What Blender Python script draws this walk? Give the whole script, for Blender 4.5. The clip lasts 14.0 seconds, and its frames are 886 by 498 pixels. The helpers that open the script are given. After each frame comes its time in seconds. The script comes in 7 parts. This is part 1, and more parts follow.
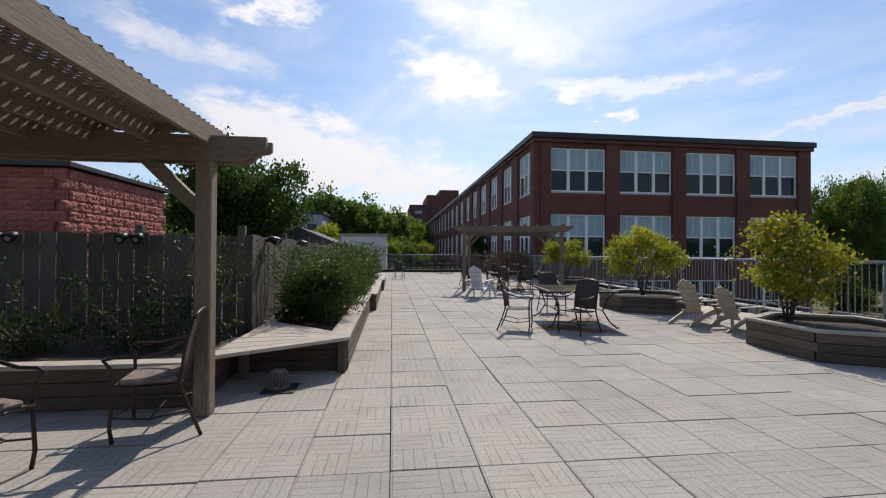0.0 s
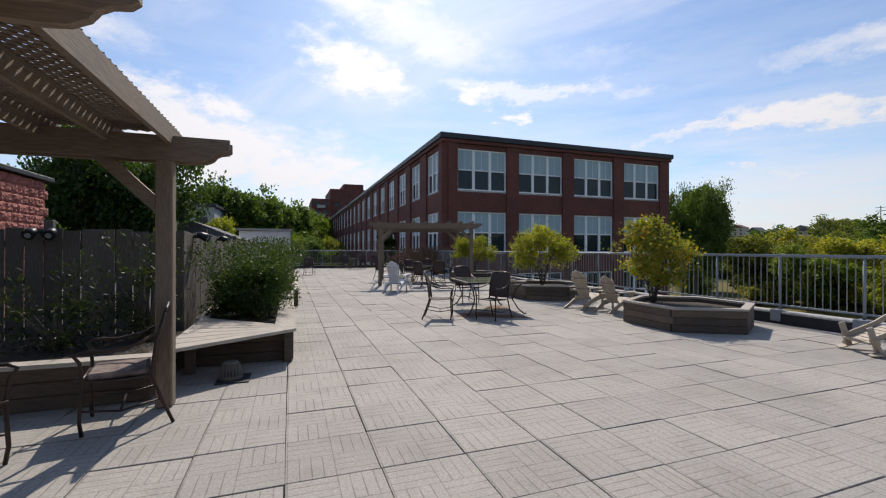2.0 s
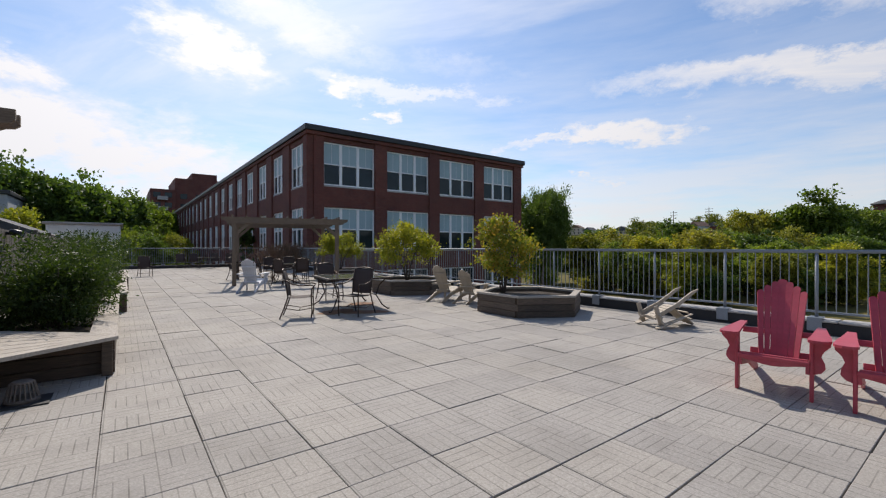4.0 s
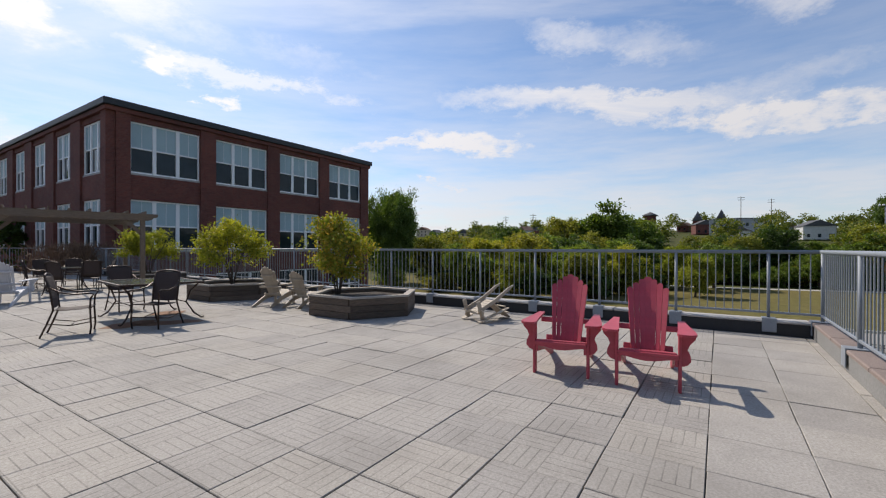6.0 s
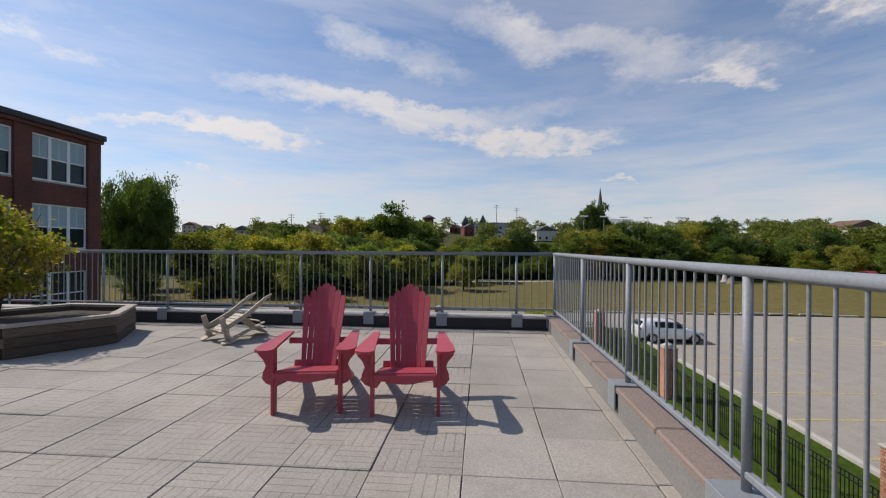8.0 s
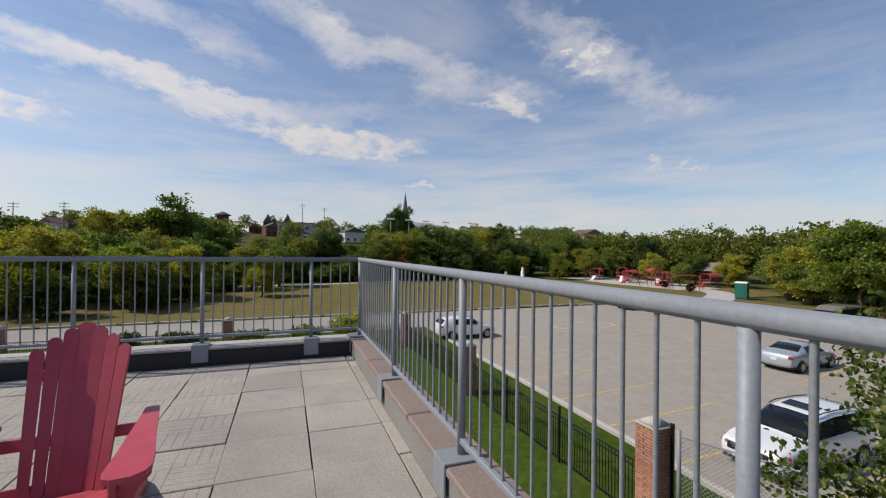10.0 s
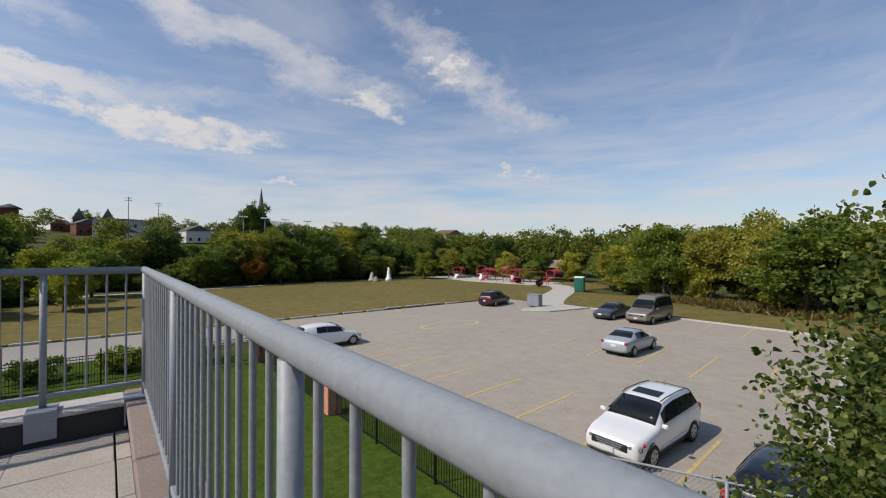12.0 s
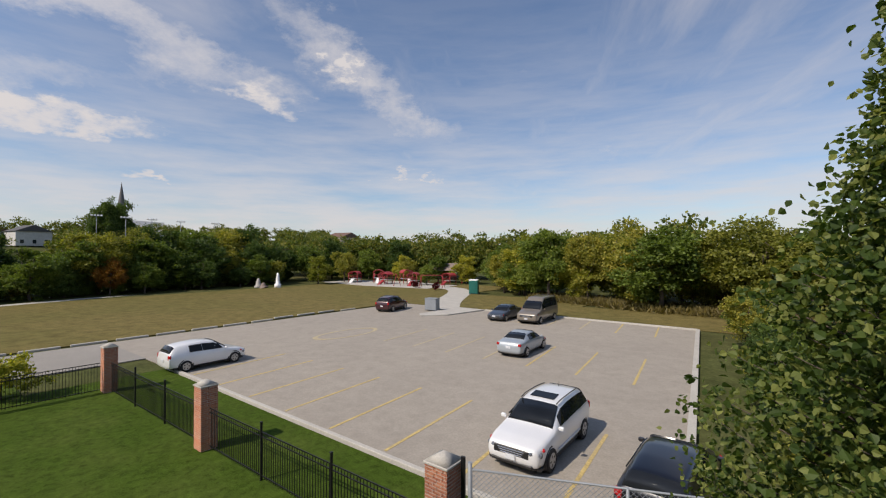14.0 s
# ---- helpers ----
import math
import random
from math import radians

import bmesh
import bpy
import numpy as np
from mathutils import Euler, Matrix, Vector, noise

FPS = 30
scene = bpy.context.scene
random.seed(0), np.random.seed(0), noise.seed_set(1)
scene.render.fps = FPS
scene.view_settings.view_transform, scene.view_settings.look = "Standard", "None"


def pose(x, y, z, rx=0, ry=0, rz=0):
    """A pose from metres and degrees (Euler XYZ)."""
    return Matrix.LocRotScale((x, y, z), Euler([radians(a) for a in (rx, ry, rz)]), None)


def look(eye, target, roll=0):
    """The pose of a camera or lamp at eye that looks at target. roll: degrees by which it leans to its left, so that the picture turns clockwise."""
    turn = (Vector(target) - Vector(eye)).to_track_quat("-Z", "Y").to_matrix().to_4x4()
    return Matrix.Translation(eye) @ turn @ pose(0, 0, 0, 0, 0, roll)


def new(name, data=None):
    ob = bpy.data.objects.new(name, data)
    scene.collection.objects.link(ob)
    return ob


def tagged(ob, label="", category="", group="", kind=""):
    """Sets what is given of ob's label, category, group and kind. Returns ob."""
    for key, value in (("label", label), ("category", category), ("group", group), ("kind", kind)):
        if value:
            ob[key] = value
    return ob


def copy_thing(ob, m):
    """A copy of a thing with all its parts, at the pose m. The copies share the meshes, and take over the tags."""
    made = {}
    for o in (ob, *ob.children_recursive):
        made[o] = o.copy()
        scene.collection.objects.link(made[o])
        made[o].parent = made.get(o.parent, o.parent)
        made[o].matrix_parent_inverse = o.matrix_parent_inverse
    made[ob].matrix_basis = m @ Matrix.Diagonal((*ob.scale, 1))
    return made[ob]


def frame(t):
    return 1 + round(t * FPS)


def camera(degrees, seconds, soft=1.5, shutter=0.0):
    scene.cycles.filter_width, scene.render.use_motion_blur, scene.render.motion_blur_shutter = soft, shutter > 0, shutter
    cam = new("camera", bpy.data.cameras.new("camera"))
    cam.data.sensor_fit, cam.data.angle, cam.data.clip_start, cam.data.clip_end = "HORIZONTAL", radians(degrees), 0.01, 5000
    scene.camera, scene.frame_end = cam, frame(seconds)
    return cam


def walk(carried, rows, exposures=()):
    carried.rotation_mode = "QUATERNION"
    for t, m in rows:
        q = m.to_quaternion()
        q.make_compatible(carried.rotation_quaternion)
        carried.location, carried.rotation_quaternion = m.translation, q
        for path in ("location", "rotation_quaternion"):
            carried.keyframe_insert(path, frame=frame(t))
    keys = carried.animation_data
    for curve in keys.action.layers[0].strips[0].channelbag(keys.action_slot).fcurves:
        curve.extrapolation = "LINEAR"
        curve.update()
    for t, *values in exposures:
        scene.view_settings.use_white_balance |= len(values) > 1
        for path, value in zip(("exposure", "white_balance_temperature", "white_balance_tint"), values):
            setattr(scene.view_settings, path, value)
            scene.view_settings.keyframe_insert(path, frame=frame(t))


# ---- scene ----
cam = camera(92.4, 14.0, 1.2)
PATH = [
    (0, (-0.012, 0.18, 1.463), (0.226, 2.165, 1.484), 0.3),
    (0.5, (-0.216, -0.036, 1.472), (0.139, 1.932, 1.49), 0.3),
    (1, (-0.389, -0.231, 1.481), (0.079, 1.714, 1.495), 0.3),
    (1.5, (-0.531, -0.328, 1.467), (0.042, 1.588, 1.475), 0.2),
    (2, (-0.591, -0.352, 1.465), (0.084, 1.53, 1.466), 0.1),
    (2.5, (-0.598, -0.363, 1.456), (0.203, 1.47, 1.454), -0.0),
    (3, (-0.579, -0.391, 1.447), (0.36, 1.375, 1.44), -0.1),
    (5.5, (-0.222, -0.596, 1.403), (1.345, 0.646, 1.398), 0.1),
    (6, (-0.108, -0.594, 1.399), (1.57, 0.494, 1.394), 0.1),
    (6.5, (0.035, -0.573, 1.412), (1.823, 0.323, 1.406), 0.2),
    (7, (0.27, -0.604, 1.401), (2.154, 0.065, 1.396), 0.1),
    (7.5, (0.576, -0.634, 1.423), (2.529, -0.2, 1.416), 0.2),
    (8, (0.94, -0.643, 1.454), (2.932, -0.466, 1.447), 0.3),
    (8.5, (1.284, -0.683, 1.47), (3.283, -0.752, 1.469), 0.6),
    (11, (3.327, -1.269, 1.501), (5.051, -2.282, 1.505), 0.2),
    (11.5, (3.727, -1.48, 1.509), (5.37, -2.62, 1.515), 0.1),
    (12, (4.037, -1.68, 1.516), (5.606, -2.921, 1.526), 0.1),
    (12.5, (4.32, -1.84, 1.55), (5.81, -3.174, 1.558), 0.2),
    (13, (4.561, -1.935, 1.627), (5.97, -3.354, 1.643), -0.1),
    (13.5, (4.706, -2.128, 1.633), (6.027, -3.63, 1.655), -0.0),
    (14, (4.748, -2.174, 1.677), (5.972, -3.756, 1.701), -0.1),
]
walk(cam, [(t, look(eye, to, lean)) for t, eye, to, lean in PATH], [(0, -0.05, 6550, 12), (6, -0.04, 6550, 12), (7.5, -0.2, 6650, 13), (12, -0.18, 6700, 12), (14, -0.15, 6900, 14)])

# ---- world, sun ----
SUN_AZ, SUN_EL = math.atan2(0.30, 0.95), radians(45)
scene.view_settings.exposure = 0.0
world = bpy.data.worlds.new("sky")
scene.world = world
world.use_nodes = True


def node(nt, kind, x=0, y=0, **sets):
    n = nt.nodes.new(kind)
    n.location = (x, y)
    for k, v in sets.items():
        if k in n.inputs:
            n.inputs[k].default_value = v
    return n


def math_node(nt, op, a, b=None, c=None, clamp=False):
    n = nt.nodes.new("ShaderNodeMath")
    n.operation, n.use_clamp = op, clamp
    for i, v in enumerate((a, b, c)):
        if v is None:
            continue
        if isinstance(v, (int, float)):
            n.inputs[i].default_value = v
        else:
            nt.links.new(v, n.inputs[i])
    return n.outputs[0]


def ramp(nt, fac, stops):
    n = nt.nodes.new("ShaderNodeValToRGB")
    el = n.color_ramp.elements
    while len(el) < len(stops):
        el.new(0.5)
    for e, (p, c) in zip(el, stops):
        e.position = p
        e.color = (*c, 1) if len(c) == 3 else c
    nt.links.new(fac, n.inputs[0])
    return n.outputs[0]


def mix(nt, fac, a, b, mode="MIX"):
    n = nt.nodes.new("ShaderNodeMix")
    n.data_type, n.blend_type = "RGBA", mode
    for i, v in ((0, fac), (6, a), (7, b)):
        if isinstance(v, (int, float)):
            n.inputs[i].default_value = v
        elif isinstance(v, tuple):
            n.inputs[i].default_value = (*v, 1)
        else:
            nt.links.new(v, n.inputs[i])
    return n.outputs[2]


# clouds: bearing and height of both ends in degrees, half-width, density
SKY_MID = 75.0
PUFFS = [
    (-23.9, 16.4, -9.9, 15.5, 2.4, 1),
    (-18.5, 11.4, 13.3, 7.9, 4.5, 1),
    (-21.1, 27.1, -10.7, 29.0, 1.3, 0.9),
    (3.3, 24.3, 13.3, 20.7, 2.4, 0.95),
    (29.3, 16.8, 32.2, 16.4, 0.8, 0.8),
    (54.0, 15.1, 66.8, 12.6, 1.4, 0.95),
    (87.4, 14.0, 106.9, 13.5, 1.4, 1),
    (52.5, 8.4, 63.0, 8.2, 0.6, 0.7),
    (20.7, 20.9, 25.3, 20.7, 0.8, 0.9),
    (117.0, 18.7, 123.1, 18.4, 1.2, 0.8),
    (133.6, 10.1, 137.8, 10.0, 0.6, 0.8),
    (140.2, 10.0, 142.7, 10.0, 0.6, 0.8),
    (127.6, 23.2, 129.9, 23.5, 1.1, 0.8),
    (103.8, 8.0, 108.8, 8.2, 0.6, 0.8),
]
STREAKS = [
    (-33.6, 23.9, -14.0, 21.3, 2.2, 0.75),
    (3.3, 31.5, 23.5, 24.8, 3.5, 0.95),
    (20.0, 19.9, 44.3, 18.8, 1.3, 0.55),
    (27.0, 24.6, 50.5, 21.8, 2.1, 0.4),
    (54.0, 19.7, 92.3, 15.6, 1.7, 0.8),
    (66.0, 26.7, 91.1, 21.1, 1.9, 0.6),
    (91.7, 17.2, 109.5, 17.9, 1.9, 0.45),
    (72.1, 8.9, 106.9, 8.2, 2.2, 0.5),
    (23.2, 20.2, 44.0, 18.9, 0.7, 0.5),
    (41.3, 13.0, 52.5, 13.8, 0.7, 0.4),
    (45.7, 13.2, 57.0, 13.5, 0.8, 0.6),
    (84.5, 29.5, 122.5, 19.3, 2.6, 0.8),
    (118.5, 30.5, 143.8, 14.6, 2.7, 0.72),
    (74.2, 18.3, 90.4, 16.2, 1.2, 0.4),
    (161.1, 10.5, 171.3, 13.7, 1.2, 0.5),
    (170.8, 15.4, 188.3, 14.0, 1.5, 0.4),
    (145.1, 23.1, 157.0, 22.5, 1.0, 0.35),
]


def build_sky():
    nt = world.node_tree
    nt.nodes.clear()
    sky = nt.nodes.new("ShaderNodeTexSky")
    sky.sky_type, sky.sun_disc = "NISHITA", False
    sky.sun_elevation, sky.sun_rotation = SUN_EL, SUN_AZ
    sky.air_density, sky.dust_density, sky.ozone_density = 1.0, 0.6, 1.6
    tc = nt.nodes.new("ShaderNodeTexCoord")
    sep = nt.nodes.new("ShaderNodeSeparateXYZ")
    nt.links.new(tc.outputs["Generated"], sep.inputs[0])
    up = math_node(nt, "MAXIMUM", sep.outputs[2], 0.0)
    den = math_node(nt, "ADD", up, 0.12)
    px, py = math_node(nt, "DIVIDE", sep.outputs[0], den), math_node(nt, "DIVIDE", sep.outputs[1], den)
    flat = nt.nodes.new("ShaderNodeCombineXYZ")
    nt.links.new(px, flat.inputs[0])
    nt.links.new(py, flat.inputs[1])

    def layer(along, across, turn, detail, rough, lo, hi, shift, distort=0.0):
        c, s = math.cos(radians(turn)), math.sin(radians(turn))
        u = math_node(nt, "ADD", math_node(nt, "MULTIPLY", px, c), math_node(nt, "MULTIPLY", py, s))
        v = math_node(nt, "SUBTRACT", math_node(nt, "MULTIPLY", py, c), math_node(nt, "MULTIPLY", px, s))
        com = nt.nodes.new("ShaderNodeCombineXYZ")
        nt.links.new(math_node(nt, "MULTIPLY", u, along), com.inputs[0])
        nt.links.new(math_node(nt, "MULTIPLY", v, across), com.inputs[1])
        com.inputs[2].default_value = shift
        n = node(nt, "ShaderNodeTexNoise", Scale=1.0, Detail=detail, Roughness=rough, Distortion=distort)
        nt.links.new(com.outputs[0], n.inputs["Vector"])
        r = nt.nodes.new("ShaderNodeMapRange")
        r.interpolation_type = "SMOOTHSTEP"
        r.inputs["From Min"].default_value, r.inputs["From Max"].default_value = lo, hi
        nt.links.new(n.outputs["Fac"], r.inputs["Value"])
        return r.outputs[0]

    wisp = layer(0.9, 3.6, -52, 10, 0.66, 0.40, 0.78, 8.4, 0.6)
    thin = layer(0.40, 1.2, -61, 10, 0.60, 0.42, 0.74, 5.3, 0.35)
    # bearing and height of the view in degrees, the bearing counted from SKY_MID
    turn = radians(SKY_MID)
    ahead = math_node(nt, "ADD", math_node(nt, "MULTIPLY", sep.outputs[0], math.sin(turn)), math_node(nt, "MULTIPLY", sep.outputs[1], math.cos(turn)))
    aside = math_node(nt, "SUBTRACT", math_node(nt, "MULTIPLY", sep.outputs[0], math.cos(turn)), math_node(nt, "MULTIPLY", sep.outputs[1], math.sin(turn)))
    az = math_node(nt, "MULTIPLY", math_node(nt, "ARCTAN2", aside, ahead), 180 / math.pi)
    el = math_node(nt, "MULTIPLY", math_node(nt, "ARCSINE", sep.outputs[2]), 180 / math.pi)

    def billow(scale, detail, rough, stretch):
        mp = nt.nodes.new("ShaderNodeMapping")
        mp.inputs["Scale"].default_value = (1, 1, stretch)
        nt.links.new(tc.outputs["Generated"], mp.inputs[0])
        n = node(nt, "ShaderNodeTexNoise", Scale=scale, Detail=detail, Roughness=rough)
        nt.links.new(mp.outputs[0], n.inputs["Vector"])
        cut = nt.nodes.new("ShaderNodeSeparateColor")
        nt.links.new(n.outputs["Color"], cut.inputs[0])
        return [math_node(nt, "SUBTRACT", o, 0.5) for o in cut.outputs]

    def clouds(rows, ragged, scale, detail, rough, stretch, lo, hi):
        """Soft long shapes from one bearing and height to another, torn by noise."""
        wx, wy, wd = billow(scale, detail, rough, stretch)
        a = math_node(nt, "ADD", az, math_node(nt, "MULTIPLY", wx, ragged * 2.0))
        e = math_node(nt, "ADD", el, math_node(nt, "MULTIPLY", wy, ragged))
        total = None
        for a0, e0, a1, e1, wide, dense in rows:
            dx, dy = a1 - a0, e1 - e0
            L = math.hypot(dx, dy)
            c, s = dx / L, dy / L
            mx, my = (a0 + a1) / 2 - SKY_MID, (e0 + e1) / 2
            u = math_node(nt, "MULTIPLY_ADD", a, c, math_node(nt, "MULTIPLY_ADD", e, s, -mx * c - my * s))
            v = math_node(nt, "MULTIPLY_ADD", e, c, math_node(nt, "MULTIPLY_ADD", a, -s, mx * s - my * c))
            u = math_node(nt, "POWER", math_node(nt, "ABSOLUTE", math_node(nt, "MULTIPLY", u, 1 / (L / 2 + wide * 0.7))), 3.0)
            v = math_node(nt, "POWER", math_node(nt, "ABSOLUTE", math_node(nt, "MULTIPLY", v, 1 / (wide * 1.15))), 2.0)
            g = math_node(nt, "POWER", 0.42, math_node(nt, "ADD", u, v))
            total = math_node(nt, "MULTIPLY_ADD", g, dense, total if total is not None else 0.0)
        total = math_node(nt, "MINIMUM", total, 1.15)
        total = math_node(nt, "MULTIPLY_ADD", math_node(nt, "MULTIPLY", wd, total), 2.1, total)
        r = nt.nodes.new("ShaderNodeMapRange")
        r.interpolation_type = "SMOOTHSTEP"
        r.inputs["From Min"].default_value, r.inputs["From Max"].default_value = lo, hi
        nt.links.new(total, r.inputs["Value"])
        return r.outputs[0]

    puff = clouds(PUFFS, 9.0, 11.0, 11, 0.64, 2.2, 0.10, 1.15)
    streak = clouds(STREAKS, 10.0, 6.0, 11, 0.68, 2.0, 0.06, 1.0)
    streak = math_node(nt, "MULTIPLY", streak, math_node(nt, "MULTIPLY_ADD", wisp, 0.35, 0.72))
    streak = math_node(nt, "MAXIMUM", streak, math_node(nt, "MULTIPLY", thin, 0.52))
    sun_dir = (math.sin(SUN_AZ) * math.cos(SUN_EL), math.cos(SUN_AZ) * math.cos(SUN_EL), math.sin(SUN_EL))
    dot = nt.nodes.new("ShaderNodeVectorMath")
    dot.operation = "DOT_PRODUCT"
    nt.links.new(tc.outputs["Generated"], dot.inputs[0])
    dot.inputs[1].default_value = sun_dir
    near = math_node(nt, "POWER", math_node(nt, "MAXIMUM", dot.outputs["Value"], 0.0), 3.0)
    low = math_node(nt, "POWER", math_node(nt, "SUBTRACT", 1.0, up), 3.4)
    band = math_node(nt, "MULTIPLY_ADD", billow(4.0, 8, 0.6, 7.0)[0], 2.2, 0.72, clamp=True)
    veil = math_node(nt, "MULTIPLY", math_node(nt, "MULTIPLY", low, 1.1), band, clamp=True)
    cover = math_node(nt, "ADD", math_node(nt, "MULTIPLY", streak, 1.0), math_node(nt, "MULTIPLY", puff, 0.95), clamp=True)
    cover = math_node(nt, "MAXIMUM", cover, veil)
    bright = math_node(nt, "ADD", math_node(nt, "MULTIPLY", near, 4.0), 6.5)
    white = nt.nodes.new("ShaderNodeVectorMath")
    white.operation = "SCALE"
    white.inputs[0].default_value = (0.98, 0.98, 1.01)
    nt.links.new(bright, white.inputs["Scale"])
    blue = mix(nt, 1.0, sky.outputs[0], (0.84, 1.03, 1.20), "MULTIPLY")
    col = mix(nt, cover, blue, white.outputs[0])
    bg = node(nt, "ShaderNodeBackground", Strength=0.115)
    out = nt.nodes.new("ShaderNodeOutputWorld")
    nt.links.new(col, bg.inputs[0])
    nt.links.new(bg.outputs[0], out.inputs[0])


build_sky()
sun_data = bpy.data.lights.new("sun", "SUN")
sun_data.energy, sun_data.angle, sun_data.color = 4.7, radians(0.55), (1.0, 0.93, 0.82)
sun = new("sun", sun_data)
sun.matrix_world = look((30 * math.sin(SUN_AZ), 30 * math.cos(SUN_AZ), 40), (30 * math.sin(SUN_AZ) - math.sin(SUN_AZ) * math.cos(SUN_EL), 30 * math.cos(SUN_AZ) - math.cos(SUN_AZ) * math.cos(SUN_EL), 40 - math.sin(SUN_EL)))


# ---- materials ----
def material(name, base, rough=0.7, metal=0.0, grain=40.0, vary=0.25, blotch=1.2, stain=0.25, bump=0.15, stretch=(1, 1, 1), coord="Object", hue=None, random=0.0, coat=0.0, spec=0.5, trans=0.0, mid=0.0, midscale=1.0):
    """Base colour with fine grain, broad stains, a bump and a shift from piece to piece."""
    m = bpy.data.materials.new(name)
    m.use_nodes = True
    nt = m.node_tree
    bs = nt.nodes["Principled BSDF"]
    tc = nt.nodes.new("ShaderNodeTexCoord")
    geo = nt.nodes.new("ShaderNodeNewGeometry")
    src = geo.outputs["Position"] if coord == "World" else tc.outputs["Object"]
    mp = nt.nodes.new("ShaderNodeMapping")
    mp.inputs["Scale"].default_value = stretch
    nt.links.new(src, mp.inputs[0])
    fine = node(nt, "ShaderNodeTexNoise", Scale=grain, Detail=5.0, Roughness=0.6)
    nt.links.new(mp.outputs[0], fine.inputs["Vector"])
    broad = node(nt, "ShaderNodeTexNoise", Scale=blotch, Detail=4.0, Roughness=0.6)
    nt.links.new(src, broad.inputs["Vector"])
    d = hue or tuple(c * 0.55 for c in base)
    f1 = ramp(nt, fine.outputs["Fac"], [(0.30, (1 - vary,) * 3), (0.70, (1 + vary * 0.5,) * 3)])
    c1 = mix(nt, 1.0, base, f1, "MULTIPLY")
    f2 = ramp(nt, broad.outputs["Fac"], [(0.42, (0, 0, 0)), (0.68, (1, 1, 1))])
    c2 = mix(nt, math_node(nt, "MULTIPLY", f2, stain), c1, d)
    if mid:
        mn = node(nt, "ShaderNodeTexNoise", Scale=midscale, Detail=8.0, Roughness=0.72)
        nt.links.new(src, mn.inputs["Vector"])
        c2 = mix(nt, 1.0, c2, ramp(nt, mn.outputs["Fac"], [(0.30, (1 - mid,) * 3), (0.5, (1, 1, 1)), (0.72, (1 + mid,) * 3)]), "MULTIPLY")
    if random:
        info = nt.nodes.new("ShaderNodeObjectInfo")
        both = math_node(nt, "FRACT", math_node(nt, "ADD", info.outputs["Random"], geo.outputs["Random Per Island"]))
        r = nt.nodes.new("ShaderNodeMapRange")
        r.inputs["To Min"].default_value, r.inputs["To Max"].default_value = 1 - random, 1 + random * 0.6
        nt.links.new(both, r.inputs["Value"])
        v = nt.nodes.new("ShaderNodeVectorMath")
        v.operation = "SCALE"
        nt.links.new(c2, v.inputs[0])
        nt.links.new(r.outputs[0], v.inputs["Scale"])
        c2 = v.outputs[0]
    nt.links.new(c2, bs.inputs["Base Color"])
    bs.inputs["Roughness"].default_value, bs.inputs["Metallic"].default_value = rough, metal
    bs.inputs["Specular IOR Level"].default_value = spec
    bs.inputs["Coat Weight"].default_value = coat
    bs.inputs["Transmission Weight"].default_value = trans
    if bump:
        b = node(nt, "ShaderNodeBump", Strength=bump, Distance=0.01)
        nt.links.new(fine.outputs["Fac"], b.inputs["Height"])
        nt.links.new(b.outputs[0], bs.inputs["Normal"])
    return m


def leaf_material(name, a, b, c=None):
    """Leaves: colours shift from leaf to leaf; thin, so that some light passes."""
    m = bpy.data.materials.new(name)
    m.use_nodes = True
    nt = m.node_tree
    bs = nt.nodes["Principled BSDF"]
    geo = nt.nodes.new("ShaderNodeNewGeometry")
    tc = nt.nodes.new("ShaderNodeTexCoord")
    n = node(nt, "ShaderNodeTexNoise", Scale=1.1, Detail=3.0)
    nt.links.new(tc.outputs["Object"], n.inputs["Vector"])
    info = nt.nodes.new("ShaderNodeObjectInfo")
    f = math_node(nt, "ADD", math_node(nt, "MULTIPLY", geo.outputs["Random Per Island"], 0.55), math_node(nt, "MULTIPLY", n.outputs["Fac"], 0.5))
    f = math_node(nt, "ADD", f, math_node(nt, "MULTIPLY", math_node(nt, "SUBTRACT", info.outputs["Random"], 0.5), 0.45))
    col = ramp(nt, f, [(0.15, a), (0.62, b), (0.92, c or b)])
    nt.links.new(col, bs.inputs["Base Color"])
    bs.inputs["Roughness"].default_value = 0.55
    bs.inputs["Specular IOR Level"].default_value = 0.3
    tr = nt.nodes.new("ShaderNodeBsdfTranslucent")
    nt.links.new(mix(nt, 1.0, col, (1.25, 1.3, 0.5), "MULTIPLY"), tr.inputs[0])
    ms = node(nt, "ShaderNodeMixShader", Fac=0.42)
    nt.links.new(bs.outputs[0], ms.inputs[1])
    nt.links.new(tr.outputs[0], ms.inputs[2])
    nt.links.new(ms.outputs[0], nt.nodes["Material Output"].inputs[0])
    return m


def glass_material(name, tint=(0.02, 0.03, 0.035), rough=0.03):
    m = bpy.data.materials.new(name)
    m.use_nodes = True
    nt = m.node_tree
    bs = nt.nodes["Principled BSDF"]
    n = node(nt, "ShaderNodeTexNoise", Scale=0.7, Detail=2.0)
    tc = nt.nodes.new("ShaderNodeTexCoord")
    nt.links.new(tc.outputs["Object"], n.inputs["Vector"])
    nt.links.new(ramp(nt, n.outputs["Fac"], [(0.3, tuple(c * 0.7 for c in tint)), (0.7, tuple(c * 1.4 for c in tint))]), bs.inputs["Base Color"])
    bs.inputs["Roughness"].default_value, bs.inputs["IOR"].default_value = rough, 1.34
    return m


SY, OY = 0.60, 0.066


